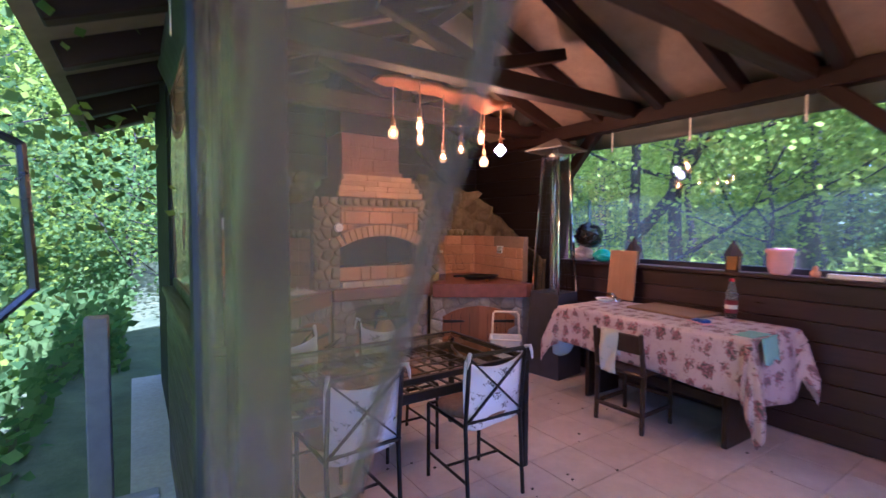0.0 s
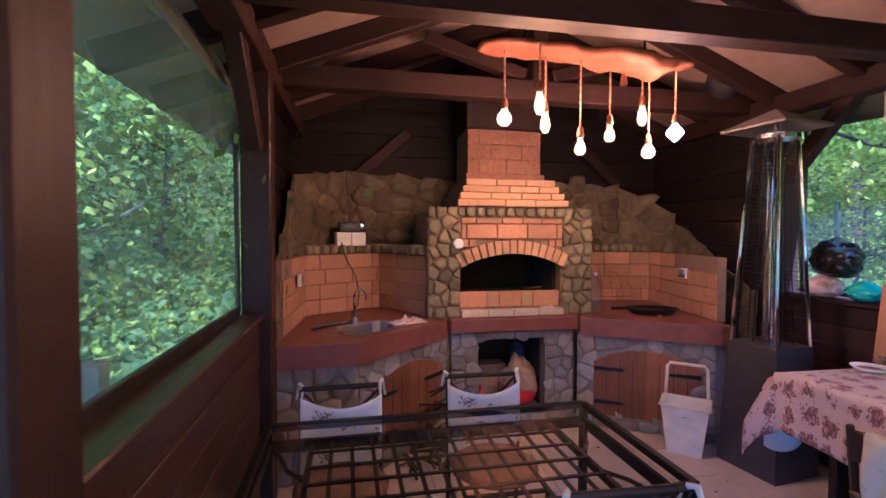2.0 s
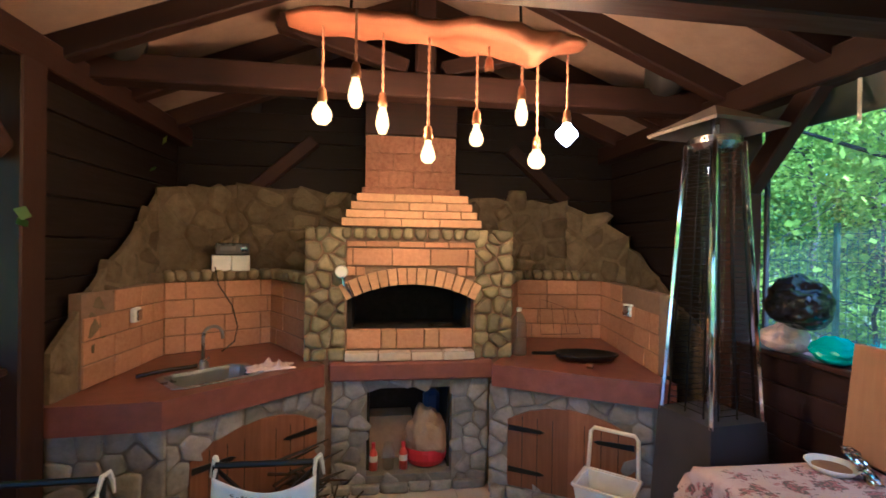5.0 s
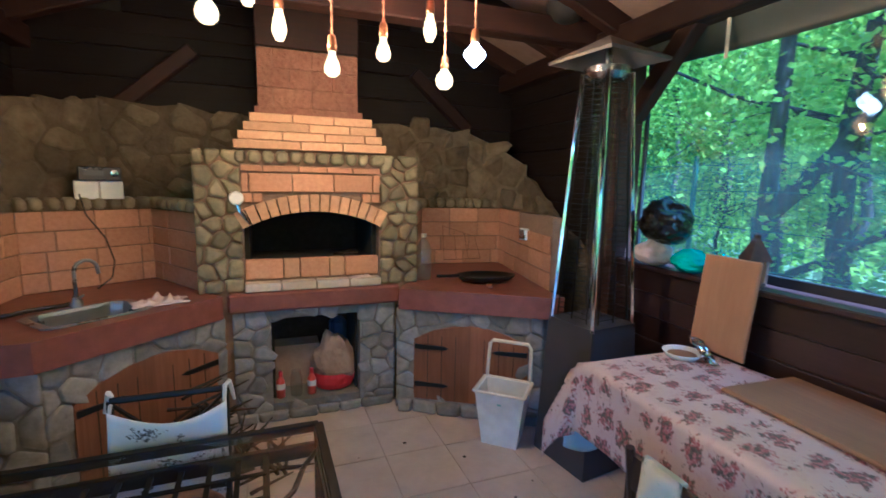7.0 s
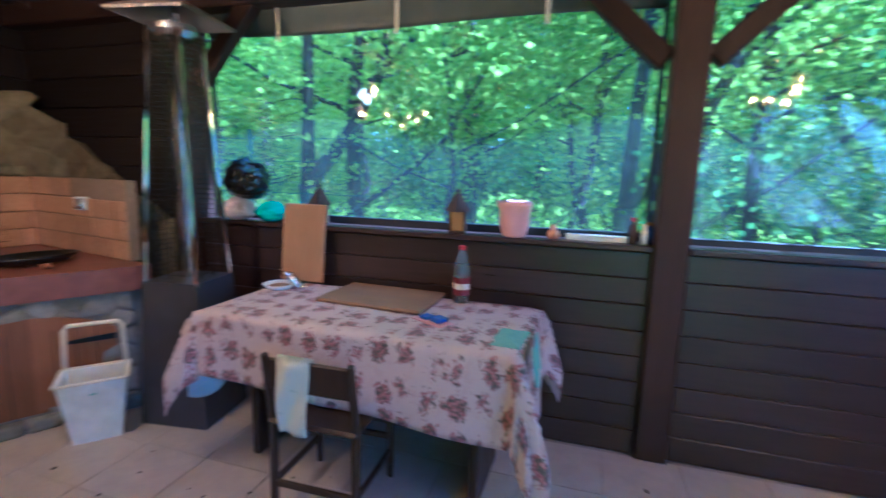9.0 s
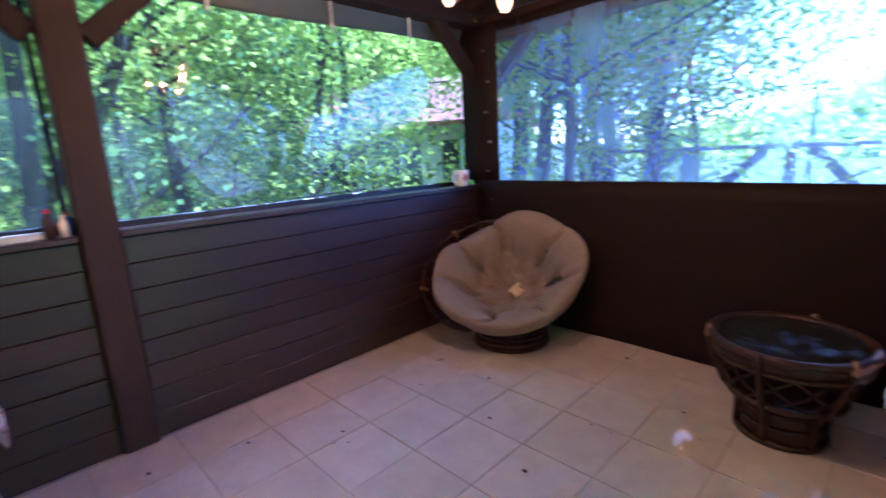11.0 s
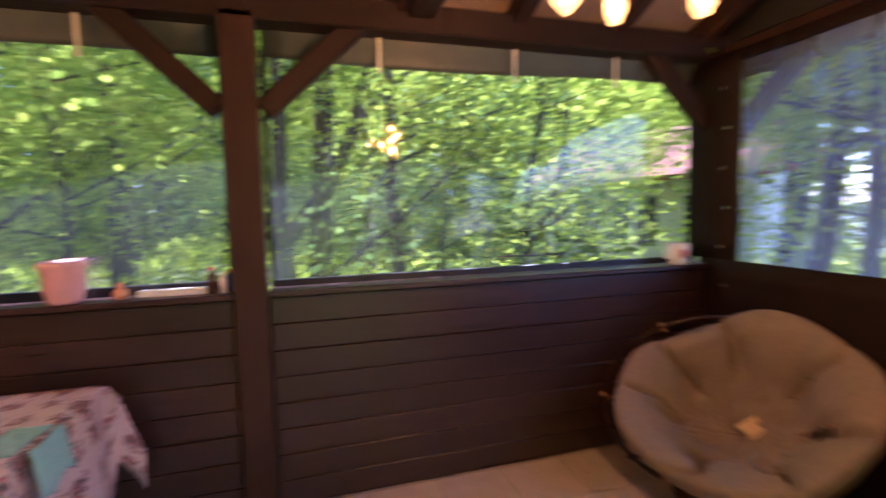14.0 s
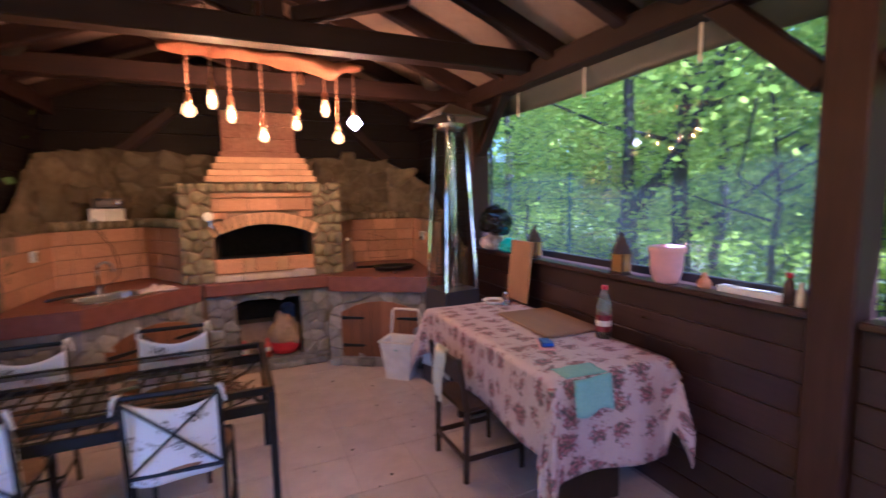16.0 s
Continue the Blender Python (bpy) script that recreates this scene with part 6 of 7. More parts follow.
def niche_things():
    for x, label in ((2.0, "small red lighter-fluid bottle in the niche"), (2.20, "small red lighter-fluid bottle in the niche")):
        b = thing("fluid_bottle", label, "bottle", "fluid bottles in the niche", m=pose(x, 4.70, 0.086))
        part("body", lathe(bmesh.new(), [(0, 0), (0.028, 0.003), (0.028, 0.11), (0.012, 0.14), (0.012, 0.15)], 14), plain_orange, b, smooth=True)
        part("label", lathe(bmesh.new(), [(0.0288, 0.06), (0.0288, 0.10)], 14), "white", b)
        part("cap", lathe(bmesh.new(), [(0.013, 0.148), (0.013, 0.18), (0, 0.181)], 10), plain_red, b)
    b = thing("jar", "empty clear jar in the niche", "jar", m=pose(2.10, 4.71, 0.086))
    part("body", lathe(bmesh.new(), [(0, 0), (0.038, 0.003), (0.04, 0.12), (0.03, 0.15), (0.03, 0.17)], 16), "pet", b, smooth=True)
    s = bag("charcoal_sack", "torn paper charcoal sack with red bottom band", "oldoak_paper", pose(2.36, 4.80, 0.25, 0, 0, 10), 0.15, 1.15, 12)
    bm = lathe(bmesh.new(), [(0.128, -0.15), (0.148, -0.11), (0.156, -0.06), (0.155, -0.035)], 22)
    part("red_band", bm, plain_red, s)
    c = thing("carton", "cardboard carton at the back of the niche", "carton", m=pose(2.12, 4.94, 0.086))
    part("carton", boxed((-0.15, -0.08, 0), (0.15, 0.08, 0.30), 0.004), "oldoak_paper", c)
    k = thing("blue_sack", "blue plastic sack behind the charcoal", "bag")
    part("film", boxed((2.36, 4.94, 0.086), (2.48, 5.06, 0.52), 0.03), "navy", k)


M["oldoak_paper"] = rough_mat("kraft paper", (0.30, 0.21, 0.13), (0.44, 0.33, 0.22), 14, 0.9, None, 0.4)
M["navy"] = plain("blue plastic", (0.03, 0.06, 0.16), 0.4)
plain_orange = plain("orange-red plastic", (0.62, 0.09, 0.04), 0.35)
niche_things()


def firewood():
    """Sticks heaped in front of the sink counter."""
    r = random.Random(41)
    h = thing("firewood_heap", "heap of brown twigs and sticks before the counter", "firewood")
    for i in range(110):
        cx, cy = r.gauss(1.66, 0.15), r.gauss(4.17, 0.11)
        if cy > 3.84 + (cx - 1.02) * 0.94 or cy > 4.44:
            continue
        a = r.uniform(-0.5, 2.4)
        L = r.uniform(0.14, 0.34)
        z = 0.02 + max(0, 0.46 - 1.7 * math.hypot(cx - 1.64, cy - 4.26)) * r.random()
        up = r.uniform(-0.04, 0.16)
        p = Vector((cx, cy, z))
        d = Vector((math.cos(a), math.sin(a), up)) * L / 2
        pts = [p - d, p + Vector((r.uniform(-0.015, 0.015), r.uniform(-0.015, 0.015), r.uniform(-0.01, 0.015))), p + d]
        for q in pts:
            q.z = max(0.012, q.z)
        part("stick", tube(bmesh.new(), pts, [r.uniform(0.006, 0.011), r.uniform(0.006, 0.011), 0.004], 6), "rust" if r.random() < 0.25 else "bark", h)


firewood()


# ---- the seats at the far end ----
def basis(n, up=(0, 0, 1)):
    n = Vector(n).normalized()
    x = Vector(up).cross(n).normalized()
    return Matrix((x, n.cross(x), n)).transposed().to_4x4()


PAP_C, PAP_N, PAP_B = (3.33, -1.10, 0.545), (-0.24, 0.565, 0.79), (3.32, -1.12)


def papasan():
    c = thing("papasan_chair", "round dark rattan papasan chair with tufted beige cushion", "chair")
    m = basis(PAP_N)
    m.translation = PAP_C
    R, RC = 0.515, 0.54
    ringm = Matrix.Translation((0.145, 0.035, 0.005)) @ m

    def bowl(r):
        return -0.36 * (1 - (r / R) ** 2)

    for r, t in ((R, 0.015), (R * 0.90, 0.009), (R * 0.72, 0.010), (R * 0.40, 0.010)):
        part("ring", tube(bmesh.new(), [ringm @ Vector((r * math.cos(a), r * math.sin(a), bowl(r) - 0.07)) for a in [i * math.pi / 24 for i in range(48)]], t, 8, True), "rattan", c, smooth=True)
    for k in range(16):
        a = k * math.pi / 8
        part("spoke", tube(bmesh.new(), [ringm @ Vector((r * math.cos(a), r * math.sin(a), bowl(r) - 0.075)) for r in (0.12, 0.25, 0.38, R)], 0.008, 6), "rattan", c)
        part("binding", tube(bmesh.new(), [ringm @ Vector((r * math.cos(a), r * math.sin(a), bowl(r) - 0.07)) for r in (R - 0.017, R + 0.017)], 0.0155, 6), "oldoak" if k % 3 == 0 else "rattan", c)
    for z, r in ((0.016, 0.26), (0.05, 0.255), (0.085, 0.245), (0.12, 0.235)):
        part("base_ring", tube(bmesh.new(), [(PAP_B[0] + r * math.cos(a), PAP_B[1] + r * math.sin(a), z) for a in [i * math.pi / 18 for i in range(36)]], 0.017, 8, True), "rattan", c, smooth=True)
    part("base_drum", lathe(bmesh.new(), [(0.255, 0.012), (0.24, 0.06), (0.225, 0.14)], 32, (*PAP_B, 0)), "dull_black", c, smooth=True)
    # cushion: seven stuffed lobes about a hollow middle, creased between and tufted half way out
    nu, nv, lobes = 224, 44, 7

    def crease(a, q):
        w = min(1, max(0.12, (q - 0.40) / 0.22))
        k = a * lobes / (2 * math.pi) + 0.16 * math.sin(2 * a + 1) + 0.20 * noise.noise(Vector((q * 4, math.cos(a) * 1.5, math.sin(a) * 1.5)))
        z = abs(math.sin(math.pi * k))
        return max(0, 1 - w * ((0.34 * (1 - z ** 0.6) + 0.70 * math.exp(-(z / 0.11) ** 2)) * (1 if q < 0.80 else max(0.25, 1 - (q - 0.80) * 4.2))))

    def top(a, q):
        s = crease(a, q)
        rr = q * RC * (0.98 - 0.10 * math.exp(-((a - 2.45) / 0.5) ** 2) * q + 0.02 * s + 0.03 * math.sin(2 * a + 0.9) * q + 0.02 * math.sin(5 * a + 0.4) * q)
        puff = (0.03 + 0.20 * min(1, 0.05 + 1.25 * q) - 0.05 * math.exp(-((q - 0.47) / 0.07) ** 2)) * max(0, 1 - q ** 4) ** 0.5 * (0.30 + 0.70 * s)
        k = a * lobes / (2 * math.pi)
        dip = 0.0
        for off, ring, dep, wid in ((0.0, 0.60, 0.12, 0.045), (0.5, 0.34, 0.06, 0.05)):
            da = (k - off + 0.5) % 1 - 0.5
            d = math.hypot(da * 2 * math.pi / lobes * rr, rr - ring * RC)
            dip += dep * math.exp(-(d / wid) ** 2)
        p = Vector((rr * math.cos(a), rr * math.sin(a), 0))
        wr = 0.030 * noise.noise(p * 6 + Vector((0, 0, 3))) + 0.007 * noise.noise(Vector((a * 9, q * 3, 7)))
        fold = 0.010 * max(0, math.sin(40 * a + 5 * noise.noise(p * 4))) * math.exp(-((q - 0.45) / 0.14) ** 2)
        return m @ (p + Vector((0, 0, bowl(rr) * 1.0 + puff - dip - fold + wr * (1 - q ** 6) - 0.03)))

    bm = bmesh.new()
    qs = [max(0.012, math.sin(j / nv * math.pi / 2)) for j in range(nv + 1)]
    rows = [[bm.verts.new(top(2 * math.pi * i / nu, q)) for i in range(nu)] for q in qs]
    rows += [[bm.verts.new(m @ Vector((q * RC * math.cos(2 * math.pi * i / nu), q * RC * math.sin(2 * math.pi * i / nu), bowl(q * RC) - 0.065))) for i in range(nu)] for q in (0.96, 0.8, 0.4, 0.02)]
    for a, b in zip(rows, rows[1:]):
        for i in range(nu):
            bm.faces.new((a[i], a[(i + 1) % nu], b[(i + 1) % nu], b[i]))
    part("cushion", bm, "cushion", c, "beige tufted round cushion", smooth=True)
    t = thing("paper_scrap", "small crumpled yellow paper in the cushion hollow", "paper")
    bm = grid(bmesh.new(), 7, 7, lambda u, v: Vector(((u - 0.5) * 0.11, (v - 0.5) * 0.085, 0.035 * noise.noise(Vector((u * 4, v * 4, 6))) + 0.02 * abs(u - 0.5))))
    part("paper", thicken(bm, 0.002), "paperscrap", t, m=Matrix.Translation(top(0.6, 0.06) + m.to_3x3() @ Vector((0, 0, 0.03))) @ m.to_quaternion().to_matrix().to_4x4() @ pose(0, 0, 0, 12, 8, 60))


papasan()


def rattan_stool():
    """Bowl-shaped rattan table with a dark glass top."""
    c = thing("rattan_table", "round dark rattan bowl table with glass top", "table", m=pose(1.67, -1.02, 0))
    R = 0.305
    turns = [i * math.pi / 20 for i in range(40)]
    for z, r, t in ((0.47, R, 0.020), (0.395, R * 0.965, 0.011), (0.215, 0.225, 0.016), (0.18, 0.165, 0.014), (0.155, 0.16, 0.012), (0.09, 0.168, 0.010), (0.016, 0.175, 0.016)):
        part("ring", tube(bmesh.new(), [(r * math.cos(a), r * math.sin(a), z) for a in turns], t, 8, True), "rattan", c, smooth=True)
    part("rim_band", lathe(bmesh.new(), [(R - 0.004, 0.465), (R + 0.006, 0.45), (R - 0.004, 0.40), (R - 0.022, 0.40), (R - 0.012, 0.465)], 40), "rattan", c, smooth=True)
    part("glass_top", lathe(bmesh.new(), [(0, 0.472), (R - 0.015, 0.472)], 40), "smokeglass", c, "dark smoked glass top")
    for k in range(6):
        a = k * math.pi / 3 + 0.35
        part("cane", tube(bmesh.new(), [(r * math.cos(a), r * math.sin(a), z) for r, z in ((0.178, 0.02), (0.178, 0.14), (0.20, 0.18), (0.246, 0.23), (0.284, 0.33), (R + 0.012, 0.43), (R + 0.010, 0.48))], 0.014, 8), "rattan", c, smooth=True)
    for s in (-1, 1):
        for k in range(12):
            a, b = k * math.pi / 6, (k + 1.6 * s) * math.pi / 6
            h = (a + b) / 2
            part("weave", tube(bmesh.new(), [(0.222 * math.cos(a), 0.222 * math.sin(a), 0.22), (0.262 * math.cos(h), 0.262 * math.sin(h), 0.30), (0.272 * math.cos(b), 0.272 * math.sin(b), 0.39)], 0.0055, 6), "rattan", c)
    part("shelf", lathe(bmesh.new(), [(0, 0.205), (0.222, 0.205), (0.222, 0.197), (0, 0.197)], 30), "rattan", c)
    part("base_drum", lathe(bmesh.new(), [(0.166, 0.012), (0.164, 0.10), (0.158, 0.18)], 30), "rattan", c, smooth=True)
    for a in (0.35, 0.35 + 2 * math.pi / 3, 0.35 + 4 * math.pi / 3):
        part("knot", lathe(bmesh.new(), [(0, 0.035), (0.012, 0.025), (0.014, -0.03), (0, -0.035)], 8, ((R + 0.014) * math.cos(a), (R + 0.014) * math.sin(a), 0.475)), "oldoak", c)


rattan_stool()


def tub():
    t = thing("round_tub", "large round black tub standing open", "tub", m=pose(0.965, -0.94, 0))
    part("tub", lathe(bmesh.new(), [(0, 0.02), (0.21, 0.02), (0.265, 0.05), (0.312, 0.14), (0.328, 0.24), (0.325, 0.36), (0.312, 0.43), (0.275, 0.46), (0.24, 0.44), (0.235, 0.30), (0.225, 0.08), (0, 0.06)], 48), "rubber", t, smooth=True)
    part("foot_ring", tube(bmesh.new(), [(0.245 * math.cos(a), 0.245 * math.sin(a), 0.014) for a in [i * math.pi / 20 for i in range(40)]], 0.014, 8, True), "cream", t, smooth=True)
    w = thing("beach_towel", "orange beach towel with sage hem over the tub", "towel", m=pose(0.965, -0.94, 0))
    # the way over the rim: (distance outwards from the crest, radius, height)
    over = [(-0.22, 0.226, 0.27), (-0.05, 0.233, 0.435), (0.0, 0.272, 0.470), (0.05, 0.316, 0.440), (0.13, 0.333, 0.362), (0.26, 0.338, 0.232), (0.50, 0.345, 0.0)]

    def at(s):
        for p, q in zip(over, over[1:]):
            if s <= q[0] or q is over[-1]:
                k = (s - p[0]) / (q[0] - p[0])
                return p[1] + k * (q[1] - p[1]), p[2] + k * (q[2] - p[2])

    def cloth(u, s):
        a = radians(-104) + u * radians(272)
        r, z = at(s)
        out = max(0, s - 0.04)
        wave = 0.5 * math.sin(a * 13 + 0.8) + 0.45 * math.sin(a * 23 + 2.0 + 2 * u) + 0.5 * noise.noise(Vector((a * 3, s * 6, 1)))
        r += 0.013 * max(-1, min(1, s / 0.04)) + min(0.034, out * 0.17) * (0.9 + wave) + 0.005 * noise.noise(Vector((u * 26, s * 30, 4))) + 0.004 * math.sin(a * 34 + 3 * math.sin(a * 5)) * math.exp(-(s / 0.05) ** 2)
        z += 0.006 * noise.noise(Vector((u * 22, s * 20, 8))) * math.exp(-(s / 0.07) ** 2)
        return Vector((r * math.cos(a), r * math.sin(a), z))

    def inner(u):
        return -0.03 - 0.17 * math.exp(-(u / 0.33) ** 2) - 0.03 * max(0, math.sin(7 * u))

    def crest(u):
        return 0.075 - 0.075 * math.exp(-((u - 0.52) / 0.22) ** 2) + 0.03 * noise.noise(Vector((u * 9, 0, 3)))

    def hem(u):
        return 0.135 + 0.19 * min(1, max(0, (u - 0.34) / 0.5)) + 0.008 * math.sin(20 * u)

    for name, lo, hi, material, n in (("inner_cloth", inner, crest, "pinktowel", 10), ("main_cloth", crest, lambda u: hem(u) - 0.058, "orange", 26), ("hem", lambda u: hem(u) - 0.058, hem, "sage", 8)):
        part(name, thicken(grid(bmesh.new(), 150, n, lambda u, v: cloth(u, lo(u) + v * (hi(u) - lo(u)))), 0.005), material, w, smooth=True)
    b = thing("bucket", "milky white plastic bucket beside the tub", "bucket", m=pose(0.83, -0.33, 0))
    part("bucket", lathe(bmesh.new(), [(0, 0.0), (0.105, 0.0), (0.112, 0.01), (0.145, 0.31), (0.158, 0.318), (0.160, 0.328), (0.150, 0.332), (0.141, 0.315), (0.106, 0.014), (0, 0.012)], 36), "bucketplastic", b, smooth=True)
    part("bail", tube(bmesh.new(), [(0.155 * math.cos(a), 0.155 * math.sin(a), 0.30 - 0.05 * math.sin(a)) for a in [i * math.pi / 12 for i in range(13)]], 0.004, 6), "steel", b)
    g = thing("teal_can", "small teal can behind the tub", "can", m=pose(0.63, -0.76, 0))
    part("body", lathe(bmesh.new(), [(0, 0), (0.035, 0), (0.035, 0.28), (0.02, 0.30), (0, 0.30)], 14), "tealbag", g, smooth=True)


tub()


# ---- outdoors ----
def land(x, y):
    """The slope of the woods: it climbs to the west and north, dips gently to the south."""
    d = max(0, abs(x - 2.2) - 2.6) if abs(y - 1.9) < 5 else math.hypot(max(0, abs(x - 2.2) - 2.6), max(0, abs(y - 1.9) - 4.2))
    h = -0.12
    if x < 2.2:
        h += 0.62 * max(0, -x - 1.0) ** 0.85 if y > -3 else 0.05 * max(0, -x - 0.6)
    else:
        h += 0.05 * max(0, x - 6.5) * (1 if y > 0 else 0.5)
    h += 0.10 * max(0, y - 7)
    h -= 0.03 * max(0, -y - 4)
    far = math.hypot(x, y)
    h += 0.25 * noise.noise(Vector((x * 0.16, y * 0.16, 0))) * min(1, d / 3)
    return h if far < 60 else h * max(0.0, 1 - (far - 60) / 300)


def ground():
    bm = bmesh.new()
    cuts = [-1500, -400, -150, -80, -50, -35] + [-26 + i * 1.3 for i in range(42)] + [35, 50, 80, 150, 400, 1500]
    vs = [[bm.verts.new((x, y, land(x, y))) for y in cuts] for x in cuts]
    for i in range(len(cuts) - 1):
        for j in range(len(cuts) - 1):
            bm.faces.new((vs[i][j], vs[i + 1][j], vs[i + 1][j + 1], vs[i][j + 1]))
    tagged(new("ground", finish("ground", bm, "ground", True)), "leaf-littered grassy forest ground", "ground", kind="structure")


ground()


def gravel_bounce():
    """Pale gravel before the entrance and the open end of the shelter, laid a hand over the soil; added to bounce
    daylight inside.
    """
    bm = bmesh.new()
    nx, ny = 46, 40
    x0, x1, y0, y1 = -5.5, 3.6, -9.0, 1.6

    def inside(x, y):
        edge = 0.5 * noise.noise(Vector((x * 0.7, y * 0.7, 4)))
        return y < -2.05 and -4.6 + edge < x < 2.9 + edge and y > -8.2 + edge or x < 0.05 and -2.6 + edge < x and y < 1.3 + edge and y > -2.3

    keep = {}
    for i in range(nx):
        for j in range(ny):
            cx, cy = x0 + (i + 0.5) * (x1 - x0) / nx, y0 + (j + 0.5) * (y1 - y0) / ny
            if inside(cx, cy):
                q = []
                for a, b in ((i, j), (i + 1, j), (i + 1, j + 1), (i, j + 1)):
                    if (a, b) not in keep:
                        x, y = x0 + a * (x1 - x0) / nx, y0 + b * (y1 - y0) / ny
                        keep[a, b] = bm.verts.new((x, y, land(x, y) + 0.05))
                    q.append(keep[a, b])
                bm.faces.new(q)
    tagged(new("road", finish("road", bm, "gravel", True)), "pale gravel drive, spread wide to bounce daylight inside", "drive", kind="structure")


gravel_bounce()


def leaf_cloud(r, n, spread, size, flat=0.7):
    """Many small leaves in uneven sprays about the limbs' ends."""
    bm = bmesh.new()
    for _ in range(n):
        c = r.choice(spread)
        p = Vector((r.gauss(0, 1), r.gauss(0, 1), r.gauss(0, flat))) * c[1] + Vector(c[0])
        d = Vector((r.gauss(0, 1), r.gauss(0, 1), r.gauss(0, 0.6))).normalized()
        s = d.orthogonal().normalized() * size * r.uniform(0.3, 0.55)
        L = d * size * r.uniform(0.7, 1.3)
        bm.faces.new([bm.verts.new(q) for q in (p, p + L * 0.45 + s, p + L, p + L * 0.45 - s)])
    return bm


def tree_kind(seed, height, rad, leaves, size, material, low=0.22, lean=0.05):
    """A leaning trunk with limbs and a ragged crown."""
    r = random.Random(seed)
    t = thing("tree", "slender broadleaf tree with bright green leaves", "tree", "trees of the wood")
    trunk = bmesh.new()
    pts, x, y = [], 0.0, 0.0
    n = 9
    for i in range(n):
        pts.append(Vector((x, y, height * 0.9 * i / (n - 1) - 0.3)))
        x, y = x + r.uniform(-1, 1) * lean * height / n * 2 + 0.01, y + r.uniform(-1, 1) * lean * height / n * 2
    tube(trunk, pts, [rad * (1 - 0.8 * i / (n - 1)) + (0.04 if i == 0 else 0) for i in range(n)], 8)
    spread = []
    for k in range(15):
        f = r.uniform(low, 1)
        i = min(n - 2, int(f * (n - 1)))
        base = pts[i].lerp(pts[i + 1], f * (n - 1) - i)
        a = r.uniform(0, 6.28)
        L = r.uniform(0.9, 2.2) * (1.15 - 0.5 * f)
        mid = base + Vector((math.cos(a), math.sin(a), 0.35)) * L * 0.5
        end = base + Vector((math.cos(a + 0.3), math.sin(a + 0.3), r.uniform(0.15, 0.6))) * L
        tube(trunk, [base, mid, end], [rad * 0.32, rad * 0.2, 0.012], 5)
        spread += [(tuple(end), 0.42), (tuple(mid), 0.36), (tuple(end + Vector((r.uniform(-0.5, 0.5), r.uniform(-0.5, 0.5), 0.3))), 0.38)]
    part("trunk", trunk, "bark", t, "grey-brown bark trunk", smooth=True)
    part("crown", leaf_cloud(r, leaves, spread, size), material, t)
    return t


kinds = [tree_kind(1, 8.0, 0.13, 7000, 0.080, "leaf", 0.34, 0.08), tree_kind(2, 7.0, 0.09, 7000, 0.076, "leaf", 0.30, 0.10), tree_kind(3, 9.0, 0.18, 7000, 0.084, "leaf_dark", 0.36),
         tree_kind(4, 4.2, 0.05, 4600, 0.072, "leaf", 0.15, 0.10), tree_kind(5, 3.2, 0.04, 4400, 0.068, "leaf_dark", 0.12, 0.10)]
spots = random.Random(77)
taken = []


def plant(kind, x, y, turn=None, scale=1.0):
    taken.append((x, y))
    return copy_thing(kind, pose(x, y, land(x, y), spots.uniform(-3, 3), spots.uniform(-3, 3), spots.uniform(0, 360) if turn is None else turn) @ Matrix.Scale(scale, 4))


def free(x, y, gap):
    return all((x - a) ** 2 + (y - b) ** 2 > gap * gap for a, b in taken)


# woods to the east, the slope to the west, thinner towards the sunny south
for first_kind, (x, y) in zip(kinds, ((7.4, 4.6), (8.0, 1.6), (9.4, 3.4), (6.9, 2.9), (7.2, -0.6))):
    first_kind.matrix_basis = pose(x, y, land(x, y), 0, 0, 30 * x)
    taken.append((x, y))
plant(kinds[2], 7.3, 0.75, 40, 0.9)
plant(kinds[0], 7.4, -0.2, 120, 0.8)
for _ in range(2600):
    x, y = spots.uniform(7.2, 26), spots.uniform(-9, 20)
    if y < -1.5 and x < 15:
        continue
    if y < -2 and x < 1.08 + (1.27 - y) * 0.375 + 1.6:
        continue
    if free(x, y, 1.5 + 0.03 * max(0, x - 8)) and len(taken) < 84:
        plant(spots.choice(kinds), x, y, None, spots.uniform(0.75, 1.2))
west = 0
for _ in range(1500):
    x, y = spots.uniform(-9, -1.9), spots.uniform(-5, 11)
    if x > -5.2 and y < 1.7:
        continue
    if free(x, y, 1.15) and west < 58:
        west += 1
        plant(spots.choice((kinds[0], kinds[1], kinds[3], kinds[1], kinds[4])), x, y, None, spots.uniform(0.7, 1.15))
north = 0
for _ in range(300):
    x, y = spots.uniform(-3, 8), spots.uniform(8.5, 15)
    if free(x, y, 1.8) and north < 10:
        north += 1
        plant(spots.choice(kinds), x, y)
# the two trees nearest the end curtain also block sun from its floor
for x, y, k, s in ((4.35, -4.2, 3, 1.0), (5.5, -6.2, 1, 0.9), (6.2, -5.2, 0, 0.9), (5.9, -7.4, 2, 0.8), (7.6, -7.4, 0, 0.9), (7.0, -9.6, 2, 0.8), (4.9, -4.8, 3, 0.9), (4.5, -3.3, 0, 0.85), (4.05, -3.15, 1, 0.85), (5.3, -7.0, 0, 0.9)):
    plant(kinds[k], x, y, None, s)
pink = tree_kind(9, 5.2, 0.06, 1500, 0.085, "leaf_pink", 0.35)
tagged(pink, "slender tree with reddish young leaves")
pink.matrix_basis = pose(4.75, -5.4, land(4.75, -5.4), 0, 0, 20)


